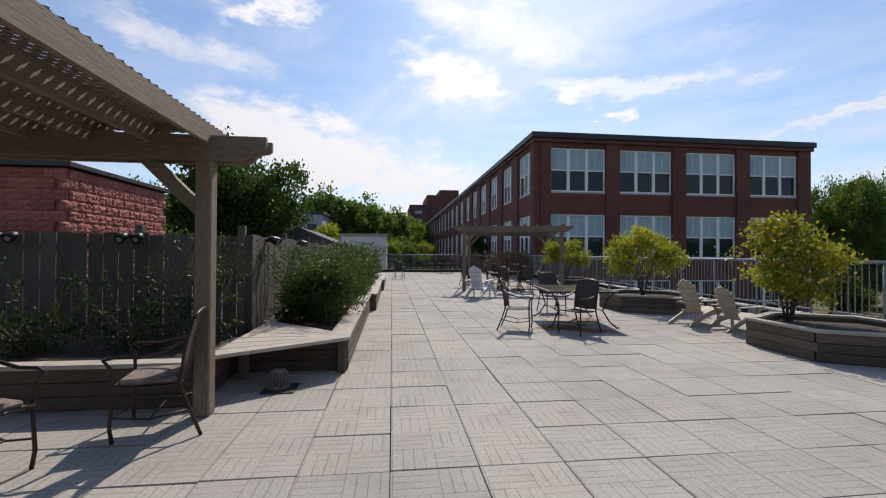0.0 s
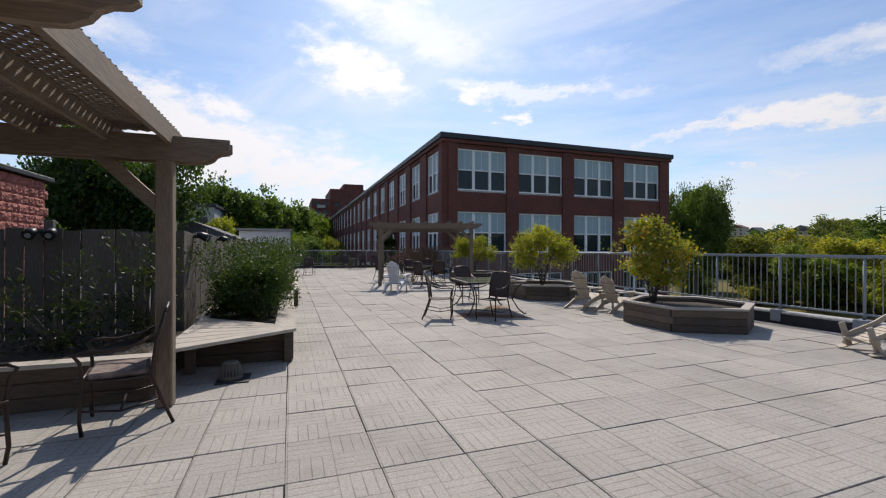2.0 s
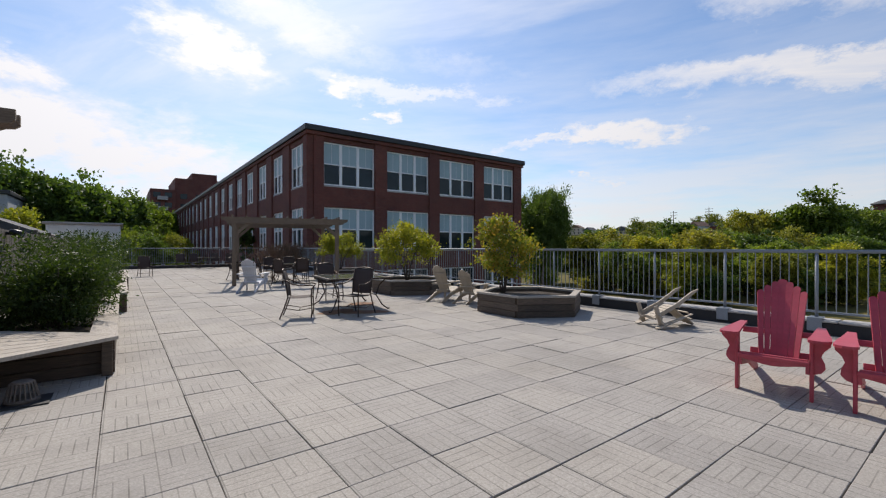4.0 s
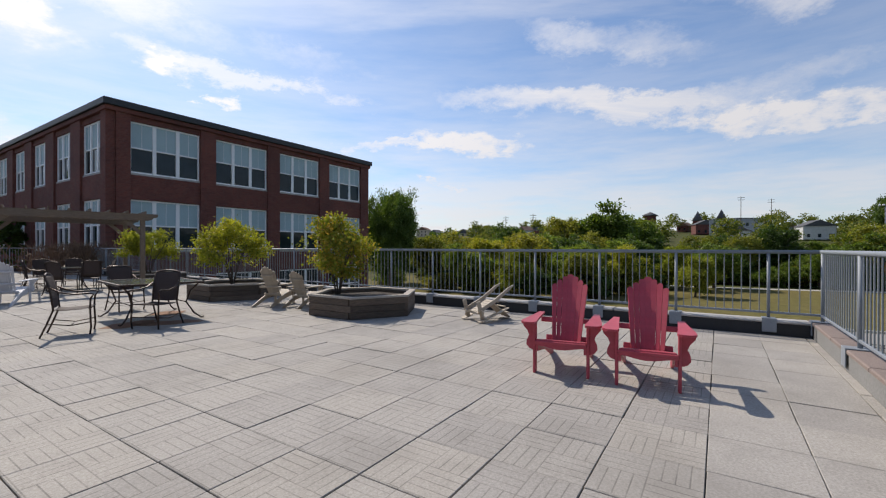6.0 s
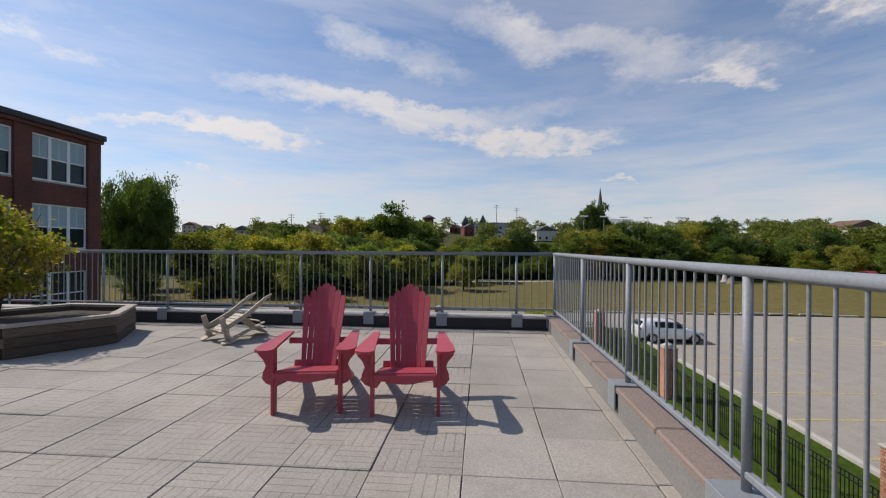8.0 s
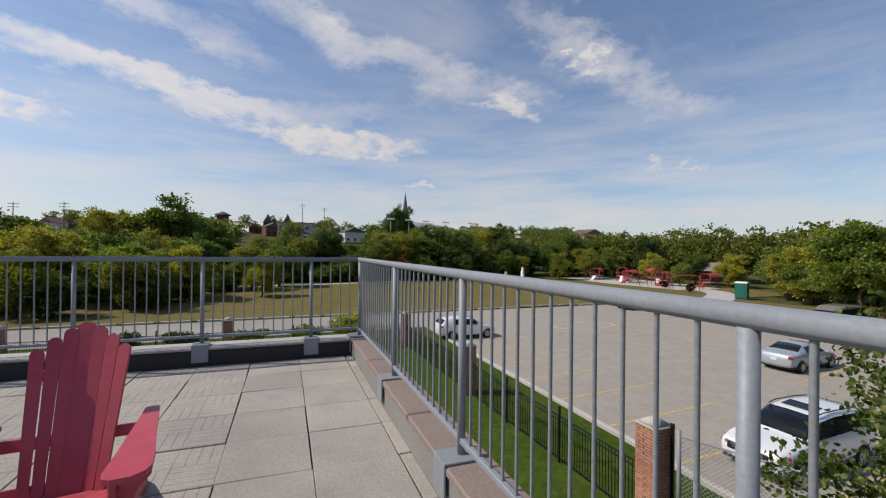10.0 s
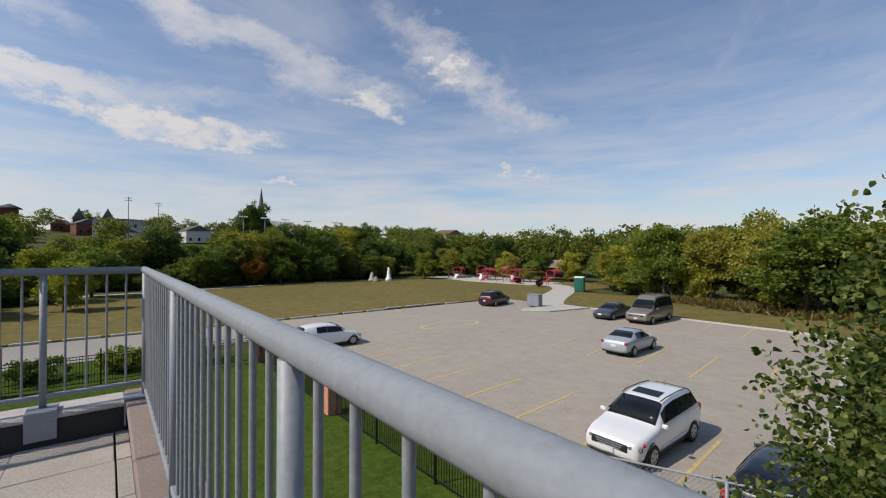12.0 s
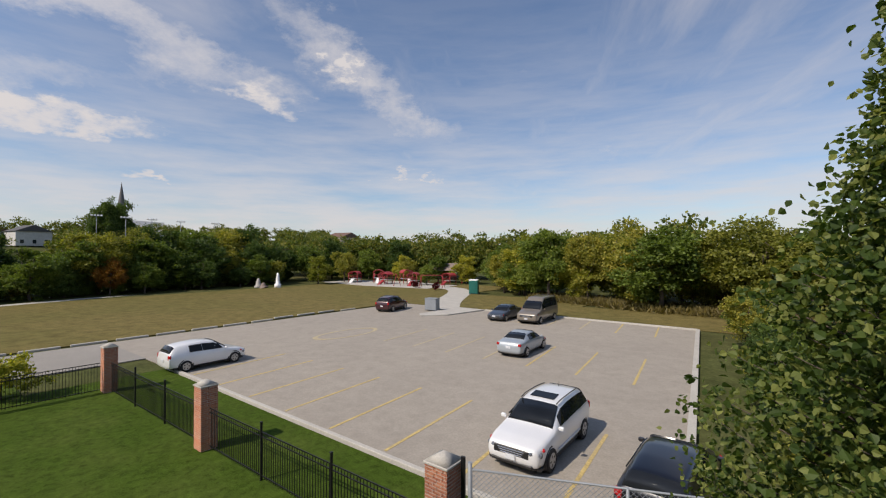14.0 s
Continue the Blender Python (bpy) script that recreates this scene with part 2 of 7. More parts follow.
def paver_material(name, parquet):
    """Concrete paver with a cast basket-weave relief of strips, or plain."""
    m = bpy.data.materials.new(name)
    m.use_nodes = True
    nt = m.node_tree
    bs = nt.nodes["Principled BSDF"]
    geo = nt.nodes.new("ShaderNodeNewGeometry")
    sep = nt.nodes.new("ShaderNodeSeparateXYZ")
    nt.links.new(geo.outputs["Position"], sep.inputs[0])
    info = nt.nodes.new("ShaderNodeObjectInfo")
    fine = node(nt, "ShaderNodeTexNoise", Scale=55.0, Detail=6.0, Roughness=0.7)
    broad = node(nt, "ShaderNodeTexNoise", Scale=0.55, Detail=5.0, Roughness=0.65)
    mid = node(nt, "ShaderNodeTexNoise", Scale=3.2, Detail=5.0, Roughness=0.7)
    for n in (fine, broad, mid):
        nt.links.new(geo.outputs["Position"], n.inputs["Vector"])
    base = ramp(nt, fine.outputs["Fac"], [(0.28, (0.25, 0.229, 0.204)), (0.72, (0.445, 0.415, 0.375))])
    dirt = ramp(nt, broad.outputs["Fac"], [(0.45, (0, 0, 0)), (0.70, (1, 1, 1))])
    col = mix(nt, math_node(nt, "MULTIPLY", dirt, 0.42), base, (0.16, 0.145, 0.125))
    spots = ramp(nt, mid.outputs["Fac"], [(0.50, (0, 0, 0)), (0.75, (1, 1, 1))])
    col = mix(nt, math_node(nt, "MULTIPLY", spots, 0.38), col, (0.20, 0.185, 0.165))
    rnd = math_node(nt, "FRACT", math_node(nt, "ADD", info.outputs["Random"], geo.outputs["Random Per Island"]))
    tone = ramp(nt, rnd, [(0.0, (0.92, 0.92, 0.93)), (0.5, (1, 1, 1)), (1.0, (1.06, 1.05, 1.03))])
    col = mix(nt, 1.0, col, tone, "MULTIPLY")
    height = math_node(nt, "MULTIPLY", fine.outputs["Fac"], 0.12)
    if parquet:
        cell = 0.305
        cell_y = SY / 2
        along = math_node(nt, "SUBTRACT", sep.outputs[1], OY)

        def half(v, w):
            return math_node(nt, "FLOOR", math_node(nt, "DIVIDE", v, w))
        odd = math_node(nt, "FLOORED_MODULO", math_node(nt, "ADD", half(sep.outputs[0], cell), half(along, cell_y)), 2.0)

        def groove(v, w):
            f = math_node(nt, "FRACT", math_node(nt, "DIVIDE", v, w))
            e = math_node(nt, "ABSOLUTE", math_node(nt, "SUBTRACT", f, 0.5))
            r = nt.nodes.new("ShaderNodeMapRange")
            r.interpolation_type = "SMOOTHSTEP"
            r.inputs["From Min"].default_value, r.inputs["From Max"].default_value = 0.5 - 0.006 / w, 0.5 - 0.002 / w
            nt.links.new(e, r.inputs["Value"])
            return r.outputs[0]
        strips = nt.nodes.new("ShaderNodeMix")
        nt.links.new(odd, strips.inputs[0])
        nt.links.new(groove(sep.outputs[0], cell / 4), strips.inputs[2])
        nt.links.new(groove(along, cell_y / 4), strips.inputs[3])
        edge = math_node(nt, "MAXIMUM", groove(sep.outputs[0], cell), groove(along, cell_y))
        line = math_node(nt, "MAXIMUM", strips.outputs[0], math_node(nt, "MULTIPLY", edge, 0.9))
        worn = math_node(nt, "MULTIPLY", line, ramp(nt, mid.outputs["Fac"], [(0.3, (0.25,) * 3), (0.6, (1, 1, 1))]))
        col = mix(nt, math_node(nt, "MULTIPLY", worn, 0.58), col, (0.09, 0.08, 0.07))
        height = math_node(nt, "SUBTRACT", height, math_node(nt, "MULTIPLY", worn, 0.6))
    nt.links.new(col, bs.inputs["Base Color"])
    bs.inputs["Roughness"].default_value = 0.85
    bs.inputs["Specular IOR Level"].default_value = 0.3
    b = node(nt, "ShaderNodeBump", Strength=0.35, Distance=0.006)
    nt.links.new(height, b.inputs["Height"])
    nt.links.new(b.outputs[0], bs.inputs["Normal"])
    return m


def brick_material(name, a=(0.20, 0.062, 0.042), b=(0.13, 0.042, 0.032), mortar=(0.20, 0.13, 0.11), width=0.21, height=0.07):
    m = bpy.data.materials.new(name)
    m.use_nodes = True
    nt = m.node_tree
    bs = nt.nodes["Principled BSDF"]
    geo = nt.nodes.new("ShaderNodeNewGeometry")
    sep = nt.nodes.new("ShaderNodeSeparateXYZ")
    nt.links.new(geo.outputs["Position"], sep.inputs[0])
    com = nt.nodes.new("ShaderNodeCombineXYZ")
    nt.links.new(math_node(nt, "ADD", sep.outputs[0], sep.outputs[1]), com.inputs[0])
    nt.links.new(sep.outputs[2], com.inputs[1])
    br = node(nt, "ShaderNodeTexBrick", Scale=1.0)
    br.inputs["Color1"].default_value, br.inputs["Color2"].default_value, br.inputs["Mortar"].default_value = (*a, 1), (*b, 1), (*mortar, 1)
    br.inputs["Brick Width"].default_value, br.inputs["Row Height"].default_value, br.inputs["Mortar Size"].default_value = width, height, 0.006
    nt.links.new(com.outputs[0], br.inputs["Vector"])
    n = node(nt, "ShaderNodeTexNoise", Scale=0.5, Detail=6.0)
    nt.links.new(geo.outputs["Position"], n.inputs["Vector"])
    tone = ramp(nt, n.outputs["Fac"], [(0.3, (0.75, 0.75, 0.78)), (0.7, (1.15, 1.1, 1.05))])
    nt.links.new(mix(nt, 1.0, br.outputs["Color"], tone, "MULTIPLY"), bs.inputs["Base Color"])
    bs.inputs["Roughness"].default_value = 0.85
    b2 = node(nt, "ShaderNodeBump", Strength=0.4, Distance=0.01)
    b2.invert = True
    nt.links.new(br.outputs["Fac"], b2.inputs["Height"])
    nt.links.new(b2.outputs[0], bs.inputs["Normal"])
    return m


PAVER, PAVER_PLAIN = paver_material("paver parquet", True), paver_material("paver plain", False)
UNDER = material("paver bed", (0.05, 0.044, 0.038), 0.95, coord="World")
BRICK = brick_material("factory brick", (0.165, 0.047, 0.034), (0.105, 0.031, 0.025), (0.15, 0.09, 0.075))
BRICK_PILLAR = brick_material("pillar brick", (0.52, 0.22, 0.125), (0.40, 0.15, 0.09), (0.46, 0.41, 0.35))
ROOF_METAL = material("dark roof flashing", (0.035, 0.037, 0.04), 0.5, 0.3, 6, 0.2, coord="World")
WHITE = material("white window frame", (0.84, 0.85, 0.86), 0.5, 0, 30, 0.08, 1, 0.1, 0.03)
SILL = material("concrete sill", (0.42, 0.40, 0.38), 0.85, 0, 30, 0.2)
BLIND = material("window blind", (0.36, 0.48, 0.52), 0.8, 0, 8, 0.12, 0.6, 0.2, 0.0, (1, 1, 12))
GLASS = glass_material("window glass")
# near-black paint in place of the darkness inside the factory
ROOM = material("unlit room black", (0.02, 0.022, 0.025), 0.9)
GALV = material("galvanised steel", (0.255, 0.28, 0.31), 0.55, 0.12, 60, 0.14, 3, 0.2, 0.04, spec=0.35)
COPING = material("brown stone coping", (0.245, 0.188, 0.163), 0.85, 0, 60, 0.25, 1.2, 0.3, 0.2, coord="World")
BALUSTER = material("dull grey steel bar", (0.24, 0.26, 0.28), 0.55, 0.15, 60, 0.2, 3, 0.2, 0.04)
PARAPET = material("grey parapet concrete", (0.23, 0.225, 0.215), 0.85, 0, 40, 0.2, 0.9, 0.4, 0.2, coord="World")
DULL_BLACK = material("dull black surface", (0.022, 0.022, 0.024), 0.7, 0, 20, 0.2, coord="World")
CEDAR = material("weathered cedar", (0.205, 0.148, 0.102), 0.8, 0, 9, 0.4, 1.3, 0.4, 0.25, (9, 9, 0.8), hue=(0.12, 0.105, 0.09), random=0.18)
CEDAR_X = material("weathered cedar along x", (0.205, 0.148, 0.102), 0.8, 0, 9, 0.4, 1.3, 0.4, 0.25, (0.8, 9, 9), hue=(0.12, 0.105, 0.09), random=0.18)
CAP_X = material("bleached cap board", (0.42, 0.37, 0.31), 0.8, 0, 9, 0.35, 1.5, 0.4, 0.25, (0.8, 9, 9), hue=(0.25, 0.215, 0.18), random=0.12)
CAP_Y = material("bleached cap board along y", (0.42, 0.37, 0.31), 0.8, 0, 9, 0.35, 1.5, 0.4, 0.25, (9, 0.8, 9), hue=(0.25, 0.215, 0.18), random=0.12)
FENCE = material("grey fence board", (0.095, 0.08, 0.067), 0.85, 0, 10, 0.4, 1.1, 0.45, 0.25, (9, 9, 0.8), hue=(0.06, 0.052, 0.046), random=0.25)
# TIMBER again with the shade put into its colour
TIMBER_SHADE = material("shade-darkened planter timber", (0.10, 0.066, 0.043), 0.85, 0, 9, 0.45, 1.5, 0.5, 0.3, (0.9, 9, 9), hue=(0.045, 0.032, 0.023), random=0.3)
TIMBER = material("dark planter timber", (0.13, 0.094, 0.066), 0.85, 0, 9, 0.5, 1.5, 0.5, 0.3, (0.9, 9, 9), hue=(0.065, 0.05, 0.038), random=0.45)
SOIL = material("planter soil", (0.045, 0.032, 0.022), 0.95, 0, 25, 0.5, 3, 0.3, 0.6)
RED_BLOCK = material("red split-face block", (0.37, 0.125, 0.095), 0.9, 0, 14, 0.35, 1.4, 0.3, 0.6, hue=(0.25, 0.085, 0.07), random=0.2)
RED_PAINT = material("faded red paint", (0.42, 0.045, 0.07), 0.5, 0, 18, 0.18, 3, 0.35, 0.08, (1, 1, 1), hue=(0.50, 0.10, 0.12), random=0.1)
BEIGE_PAINT = material("beige resin", (0.40, 0.335, 0.255), 0.6, 0, 18, 0.12, 3, 0.25, 0.06, random=0.06)
WHITE_PAINT = material("grey-white resin", (0.55, 0.56, 0.60), 0.6, 0, 18, 0.1, 3, 0.2, 0.05, random=0.05)
BRONZE = material("dark bronze metal", (0.032, 0.021, 0.017), 0.45, 0.5, 50, 0.3, 4, 0.4, 0.08, hue=(0.11, 0.055, 0.03))
SLING = material("dark brown sling fabric", (0.06, 0.04, 0.034), 0.8, 0, 120, 0.3, 3, 0.2, 0.2)
TABLE_GLASS = glass_material("patio table top", (0.10, 0.11, 0.09), 0.12)
CUSHION = material("worn floral cushion", (0.22, 0.165, 0.145), 0.9, 0, 18, 0.55, 6, 0.5, 0.1, hue=(0.07, 0.04, 0.035))
RUST = material("rust stain", (0.23, 0.115, 0.06), 0.9, 0, 20, 0.35, 3, 0.5, 0.1, hue=(0.17, 0.10, 0.06))
BLACK_IRON = material("black painted iron", (0.012, 0.012, 0.013), 0.45, 0.3, 40, 0.2)
ASPHALT = material("sunlit old asphalt", (0.32, 0.288, 0.245), 0.9, 0, 14, 0.18, 0.12, 0.45, 0.3, coord="World", hue=(0.27, 0.242, 0.207), mid=0.12, midscale=1.3)
ROAD = material("road asphalt", (0.30, 0.28, 0.25), 0.9, 0, 14, 0.18, 0.12, 0.4, 0.3, coord="World", hue=(0.18, 0.17, 0.16))
CONCRETE = material("kerb concrete", (0.46, 0.44, 0.40), 0.85, 0, 20, 0.2, 0.8, 0.3, 0.2, coord="World")
YELLOW = material("worn yellow line paint", (0.52, 0.39, 0.15), 0.8, 0, 9, 0.35, 0.9, 0.5, 0.1, coord="World", hue=(0.36, 0.30, 0.18))
LAWN = material("mown green lawn", (0.05, 0.085, 0.011), 0.95, 0, 26, 0.5, 0.35, 0.5, 0.8, coord="World", hue=(0.075, 0.10, 0.02), spec=0.05, mid=0.45, midscale=4.0)
FIELD = material("dry park grass", (0.165, 0.135, 0.052), 0.9, 0, 9, 0.35, 0.06, 0.7, 0.5, coord="World", hue=(0.115, 0.108, 0.036), spec=0.05, mid=0.35, midscale=0.8)
GROUND = material("rough ground", (0.075, 0.085, 0.03), 0.95, 0, 5, 0.35, 0.05, 0.6, 0.5, coord="World", hue=(0.11, 0.095, 0.045), spec=0.05, mid=0.4, midscale=0.7)
BARK = material("bark", (0.11, 0.085, 0.065), 0.9, 0, 12, 0.4, 2, 0.4, 0.5, (4, 4, 0.7))
L_DARK = leaf_material("dark summer leaves", (0.035, 0.062, 0.016), (0.073, 0.122, 0.027), (0.125, 0.175, 0.043))
L_MID = leaf_material("summer leaves", (0.072, 0.112, 0.021), (0.163, 0.221, 0.039), (0.260, 0.299, 0.058))
L_OLIVE = leaf_material("olive late leaves", (0.125, 0.140, 0.025), (0.265, 0.265, 0.048), (0.405, 0.343, 0.064))
L_YELLOW = leaf_material("yellow-green leaves", (0.129, 0.157, 0.020), (0.292, 0.303, 0.038), (0.471, 0.403, 0.062))
L_AUTUMN = leaf_material("reddening maple leaves", (0.213, 0.237, 0.027), (0.450, 0.388, 0.044), (0.575, 0.237, 0.050))
L_MAPLE = leaf_material("green maple leaves with rusty tips", (0.085, 0.125, 0.018), (0.235, 0.255, 0.032), (0.42, 0.27, 0.05))
L_ORANGE = leaf_material("orange autumn leaves", (0.14, 0.10, 0.02), (0.32, 0.14, 0.025), (0.38, 0.12, 0.03))
L_YEW = leaf_material("yew needles", (0.022, 0.042, 0.011), (0.058, 0.088, 0.020), (0.115, 0.145, 0.036))
L_WOODS = leaf_material("mixed woodland leaves", (0.039, 0.065, 0.016), (0.111, 0.150, 0.031), (0.247, 0.227, 0.047))
# needle colours lowered to stand in for deep shade by the fence
L_YEW_SHADE = leaf_material("shaded juniper needles", (0.012, 0.020, 0.008), (0.028, 0.042, 0.014), (0.06, 0.07, 0.025))
# the pale third colour paints sun highlights onto some of the leaves
L_LINDEN = leaf_material("broad linden leaves", (0.020, 0.042, 0.010), (0.065, 0.105, 0.020), (0.26, 0.28, 0.08))


# ---- mesh helpers ----
def chamfer_box(bm, size, m=None, c=0.006):
    """A box centred on the origin of m with chamfered edges."""
    m = m or Matrix()
    h = [s / 2 for s in size]
    c = min(c, min(h) * 0.6)
    pts = {}
    for sx in (-1, 1):
        for sy in (-1, 1):
            for sz in (-1, 1):
                s = (sx, sy, sz)
                for a in range(3):
                    pts[s, a] = bm.verts.new(m @ Vector([s[i] * (h[i] if i == a else h[i] - c) for i in range(3)]))
    for a in range(3):
        u, v = (a + 1) % 3, (a + 2) % 3
        for sa in (-1, 1):
            ring = []
            for su, sv in ((-1, -1), (1, -1), (1, 1), (-1, 1)):
                s = [0, 0, 0]
                s[a], s[u], s[v] = sa, su, sv
                ring.append(pts[tuple(s), a])
            bm.faces.new(ring if sa > 0 else ring[::-1])
    for a in range(3):
        u, v = (a + 1) % 3, (a + 2) % 3
        for su in (-1, 1):
            for sv in (-1, 1):
                e = []
                for sa in (-1, 1):
                    s = [0, 0, 0]
                    s[a], s[u], s[v] = sa, su, sv
                    e.append(tuple(s))
                ring = [pts[e[0], u], pts[e[1], u], pts[e[1], v], pts[e[0], v]]
                bm.faces.new(ring if su * sv > 0 else ring[::-1])
    for key in [k for k, a in pts if a == 0]:
        ring = [pts[key, 0], pts[key, 1], pts[key, 2]]
        bm.faces.new(ring if key[0] * key[1] * key[2] > 0 else ring[::-1])


def span(bm, x0, x1, y0, y1, z0, z1, c=0.006):
    chamfer_box(bm, (x1 - x0, y1 - y0, z1 - z0), Matrix.Translation(((x0 + x1) / 2, (y0 + y1) / 2, (z0 + z1) / 2)), c)


def tube(bm, pts, r, n=8, caps=True):
    """A round bar along pts; r is one radius or one for each point."""
    pts = [Vector(p) for p in pts]
    rs = r if isinstance(r, (list, tuple)) else [r] * len(pts)
    rings = []
    side = None
    for i, p in enumerate(pts):
        d = (pts[min(i + 1, len(pts) - 1)] - pts[max(i - 1, 0)]).normalized()
        if side is None:
            side = d.orthogonal().normalized()
        side = (side - d * side.dot(d)).normalized()
        other = d.cross(side)
        rings.append([bm.verts.new(p + (side * math.cos(2 * math.pi * k / n) + other * math.sin(2 * math.pi * k / n)) * rs[i]) for k in range(n)])
    for a, b in zip(rings, rings[1:]):
        for k in range(n):
            bm.faces.new((a[k], a[(k + 1) % n], b[(k + 1) % n], b[k])).smooth = True
    if caps:
        bm.faces.new(rings[0][::-1])
        bm.faces.new(rings[-1])


def prism(bm, outline, thick, m=None):
    """A flat outline (x, y) raised by thick along z, placed by m."""
    m = m or Matrix()
    a = [bm.verts.new(m @ Vector((x, y, 0))) for x, y in outline]
    b = [bm.verts.new(m @ Vector((x, y, thick))) for x, y in outline]
    n = len(a)
    bm.faces.new(a[::-1])
    bm.faces.new(b)
    for i in range(n):
        bm.faces.new((a[i], a[(i + 1) % n], b[(i + 1) % n], b[i]))


def mesh_of(name, bm, mat):
    me = bpy.data.meshes.new(name)
    bmesh.ops.recalc_face_normals(bm, faces=bm.faces)
    bm.to_mesh(me)
    bm.free()
    me.materials.append(mat)
    return me


def part(name, bm, mat, parent, label=""):
    ob = new(name, mesh_of(name, bm, mat))
    ob.parent = parent
    if label:
        ob["label"] = label
    return ob


def piece(name, me, parent, m):
    """One more object on a shared mesh."""
    ob = new(name, me)
    ob.parent = parent
    ob.matrix_basis = m
    return ob


def thing(name, m, label, category, group="", kind=""):
    ob = new(name)
    ob.matrix_basis = m
    return tagged(ob, label, category, group, kind)


def solid(name, bm, mat, label, category="", kind="", group="", m=None):
    ob = new(name, mesh_of(name, bm, mat))
    if m:
        ob.matrix_basis = m
    return tagged(ob, label, category, group, kind)


T = Matrix.Translation
G = -5.1
S = 0.61
PX0, PX1, PY0, PY1 = -8.54, 8.54, -1.83, 33.55


# ---- ground ----
def sheet(name, x0, x1, y0, y1, z, mat, label, category, t=0.06):
    bm = bmesh.new()
    span(bm, x0, x1, y0, y1, z - t, z, 0.004)
    return solid(name, bm, mat, label, category, "structure")


bm = bmesh.new()
N = 40
gv = [[bm.verts.new((0, 0, 0)) for _ in range(N + 1)] for _ in range(N + 1)]
for i in range(N + 1):
    for j in range(N + 1):
        u, v = i / N * 2 - 1, j / N * 2 - 1
        x, y = 1500 * u * abs(u) ** 1.5, 1500 * v * abs(v) ** 1.5
        rise = max(0.0, min(1.0, (x - 105) / 260)) * 21 if x > 0 else 0
        gv[i][j].co = (x, y, G - 0.08 + rise)
for i in range(N):
    for j in range(N):
        bm.faces.new((gv[i][j], gv[i + 1][j], gv[i + 1][j + 1], gv[i][j + 1])).smooth = True
solid("ground", bm, GROUND, "rough grassy ground that rises to a hill", "ground", "structure")
sheet("lawn", -20, 33.2, -12.05, -2.2, G + 0.02, LAWN, "mown green lawn beside the terrace building", "lawn")
sheet("lawn", 9.2, 33.2, -2.2, 28.5, G + 0.02, LAWN, "mown green lawn beside the terrace building", "lawn")
bm = bmesh.new()
prism(bm, [(6.45, -12.3), (9.95, -45.45), (45.2, -45.45), (45.2, -12.3)], 0.06, T((0, 0, G - 0.06)))
solid("road", bm, ASPHALT, "sunlit grey asphalt car park", "car park", "structure")
sheet("road", 37.2, 45.2, -12.3, 60, G, ROAD, "asphalt lane beside the park", "road")
sheet("lawn", 46.0, 98, -80, 60, G + 0.02, FIELD, "dry yellowish park lawn", "lawn")
sheet("lawn", 24, 45.99, -62, -45.8, G + 0.02, FIELD, "dry yellowish park lawn", "lawn")
sheet("lawn", -30, 24, -56, -45.8, G + 0.02, FIELD, "dry yellowish park lawn", "lawn")
sheet("lawn", 33.4, 36.8, -6, 60, G + 0.02, LAWN, "green verge along the lane", "lawn")


def walkway(name, pts, width, label):
    bm = bmesh.new()
    rows = []
    for i, p in enumerate(pts):
        a, b = Vector(pts[max(i - 1, 0)]), Vector(pts[min(i + 1, len(pts) - 1)])
        d = (b - a).normalized()
        n = Vector((-d.y, d.x)) * width / 2
        rows.append([bm.verts.new((p[0] + s * n.x, p[1] + s * n.y, z)) for s, z in ((1, G - 0.03), (1, G + 0.05), (-1, G + 0.05), (-1, G - 0.03))])
    for a, b in zip(rows, rows[1:]):
        for k in range(3):
            bm.faces.new((a[k], a[k + 1], b[k + 1], b[k]))
    return solid(name, bm, CONCRETE, label, "path", "structure")


walkway("pavement", [(86, 60), (82, 20), (84, -5), (90, -28), (96, -50), (92, -64)], 2.0, "pale concrete path along the park trees")
walkway("pavement", [(36.4, -43.4), (38.2, -45.6), (40.2, -48.6), (42.4, -52.4), (44.8, -57), (47.2, -61.4), (50, -65.6), (53.4, -68.8), (57, -70.4), (62, -71)], 4.0, "pale concrete path that curves to the playground")
bm = bmesh.new()
prism(bm, [(58, -66), (74, -64), (92, -66), (94, -76), (76, -80), (58, -76)], 0.1, T((0, 0, G - 0.03)))
solid("pavement", bm, CONCRETE, "pale concrete and sand playground area", "playground", "structure")
# kerbs
bm = bmesh.new()
span(bm, 7.0, 33.4, -12.32, -12.12, G - 0.05, G + 0.13, 0.02)
solid("kerb", bm, CONCRETE, "pale concrete kerb between lawn strip and car park", "kerb", "structure")
bm = bmesh.new()
span(bm, 10.0, 32.0, -45.75, -45.45, G - 0.05, G + 0.13, 0.02)
solid("kerb", bm, CONCRETE, "pale concrete kerb at the far side of the car park", "kerb", "structure")
bm = bmesh.new()
prism(bm, [(6.3, -14), (6.6, -14), (10.1, -45.5), (9.8, -45.5)], 0.16, T((0, 0, G - 0.03)))
solid("kerb", bm, CONCRETE, "pale concrete kerb along the shrubs", "kerb", "structure")
bm = bmesh.new()
prism(bm, [(32, -45.5), (36, -45.5), (36, -38.2), (35, -37.2), (33, -39.5)], 0.16, T((0, 0, G - 0.03)))
solid("pavement", bm, CONCRETE, "raised concrete island at the car park edge", "pavement", "structure")
prev = None
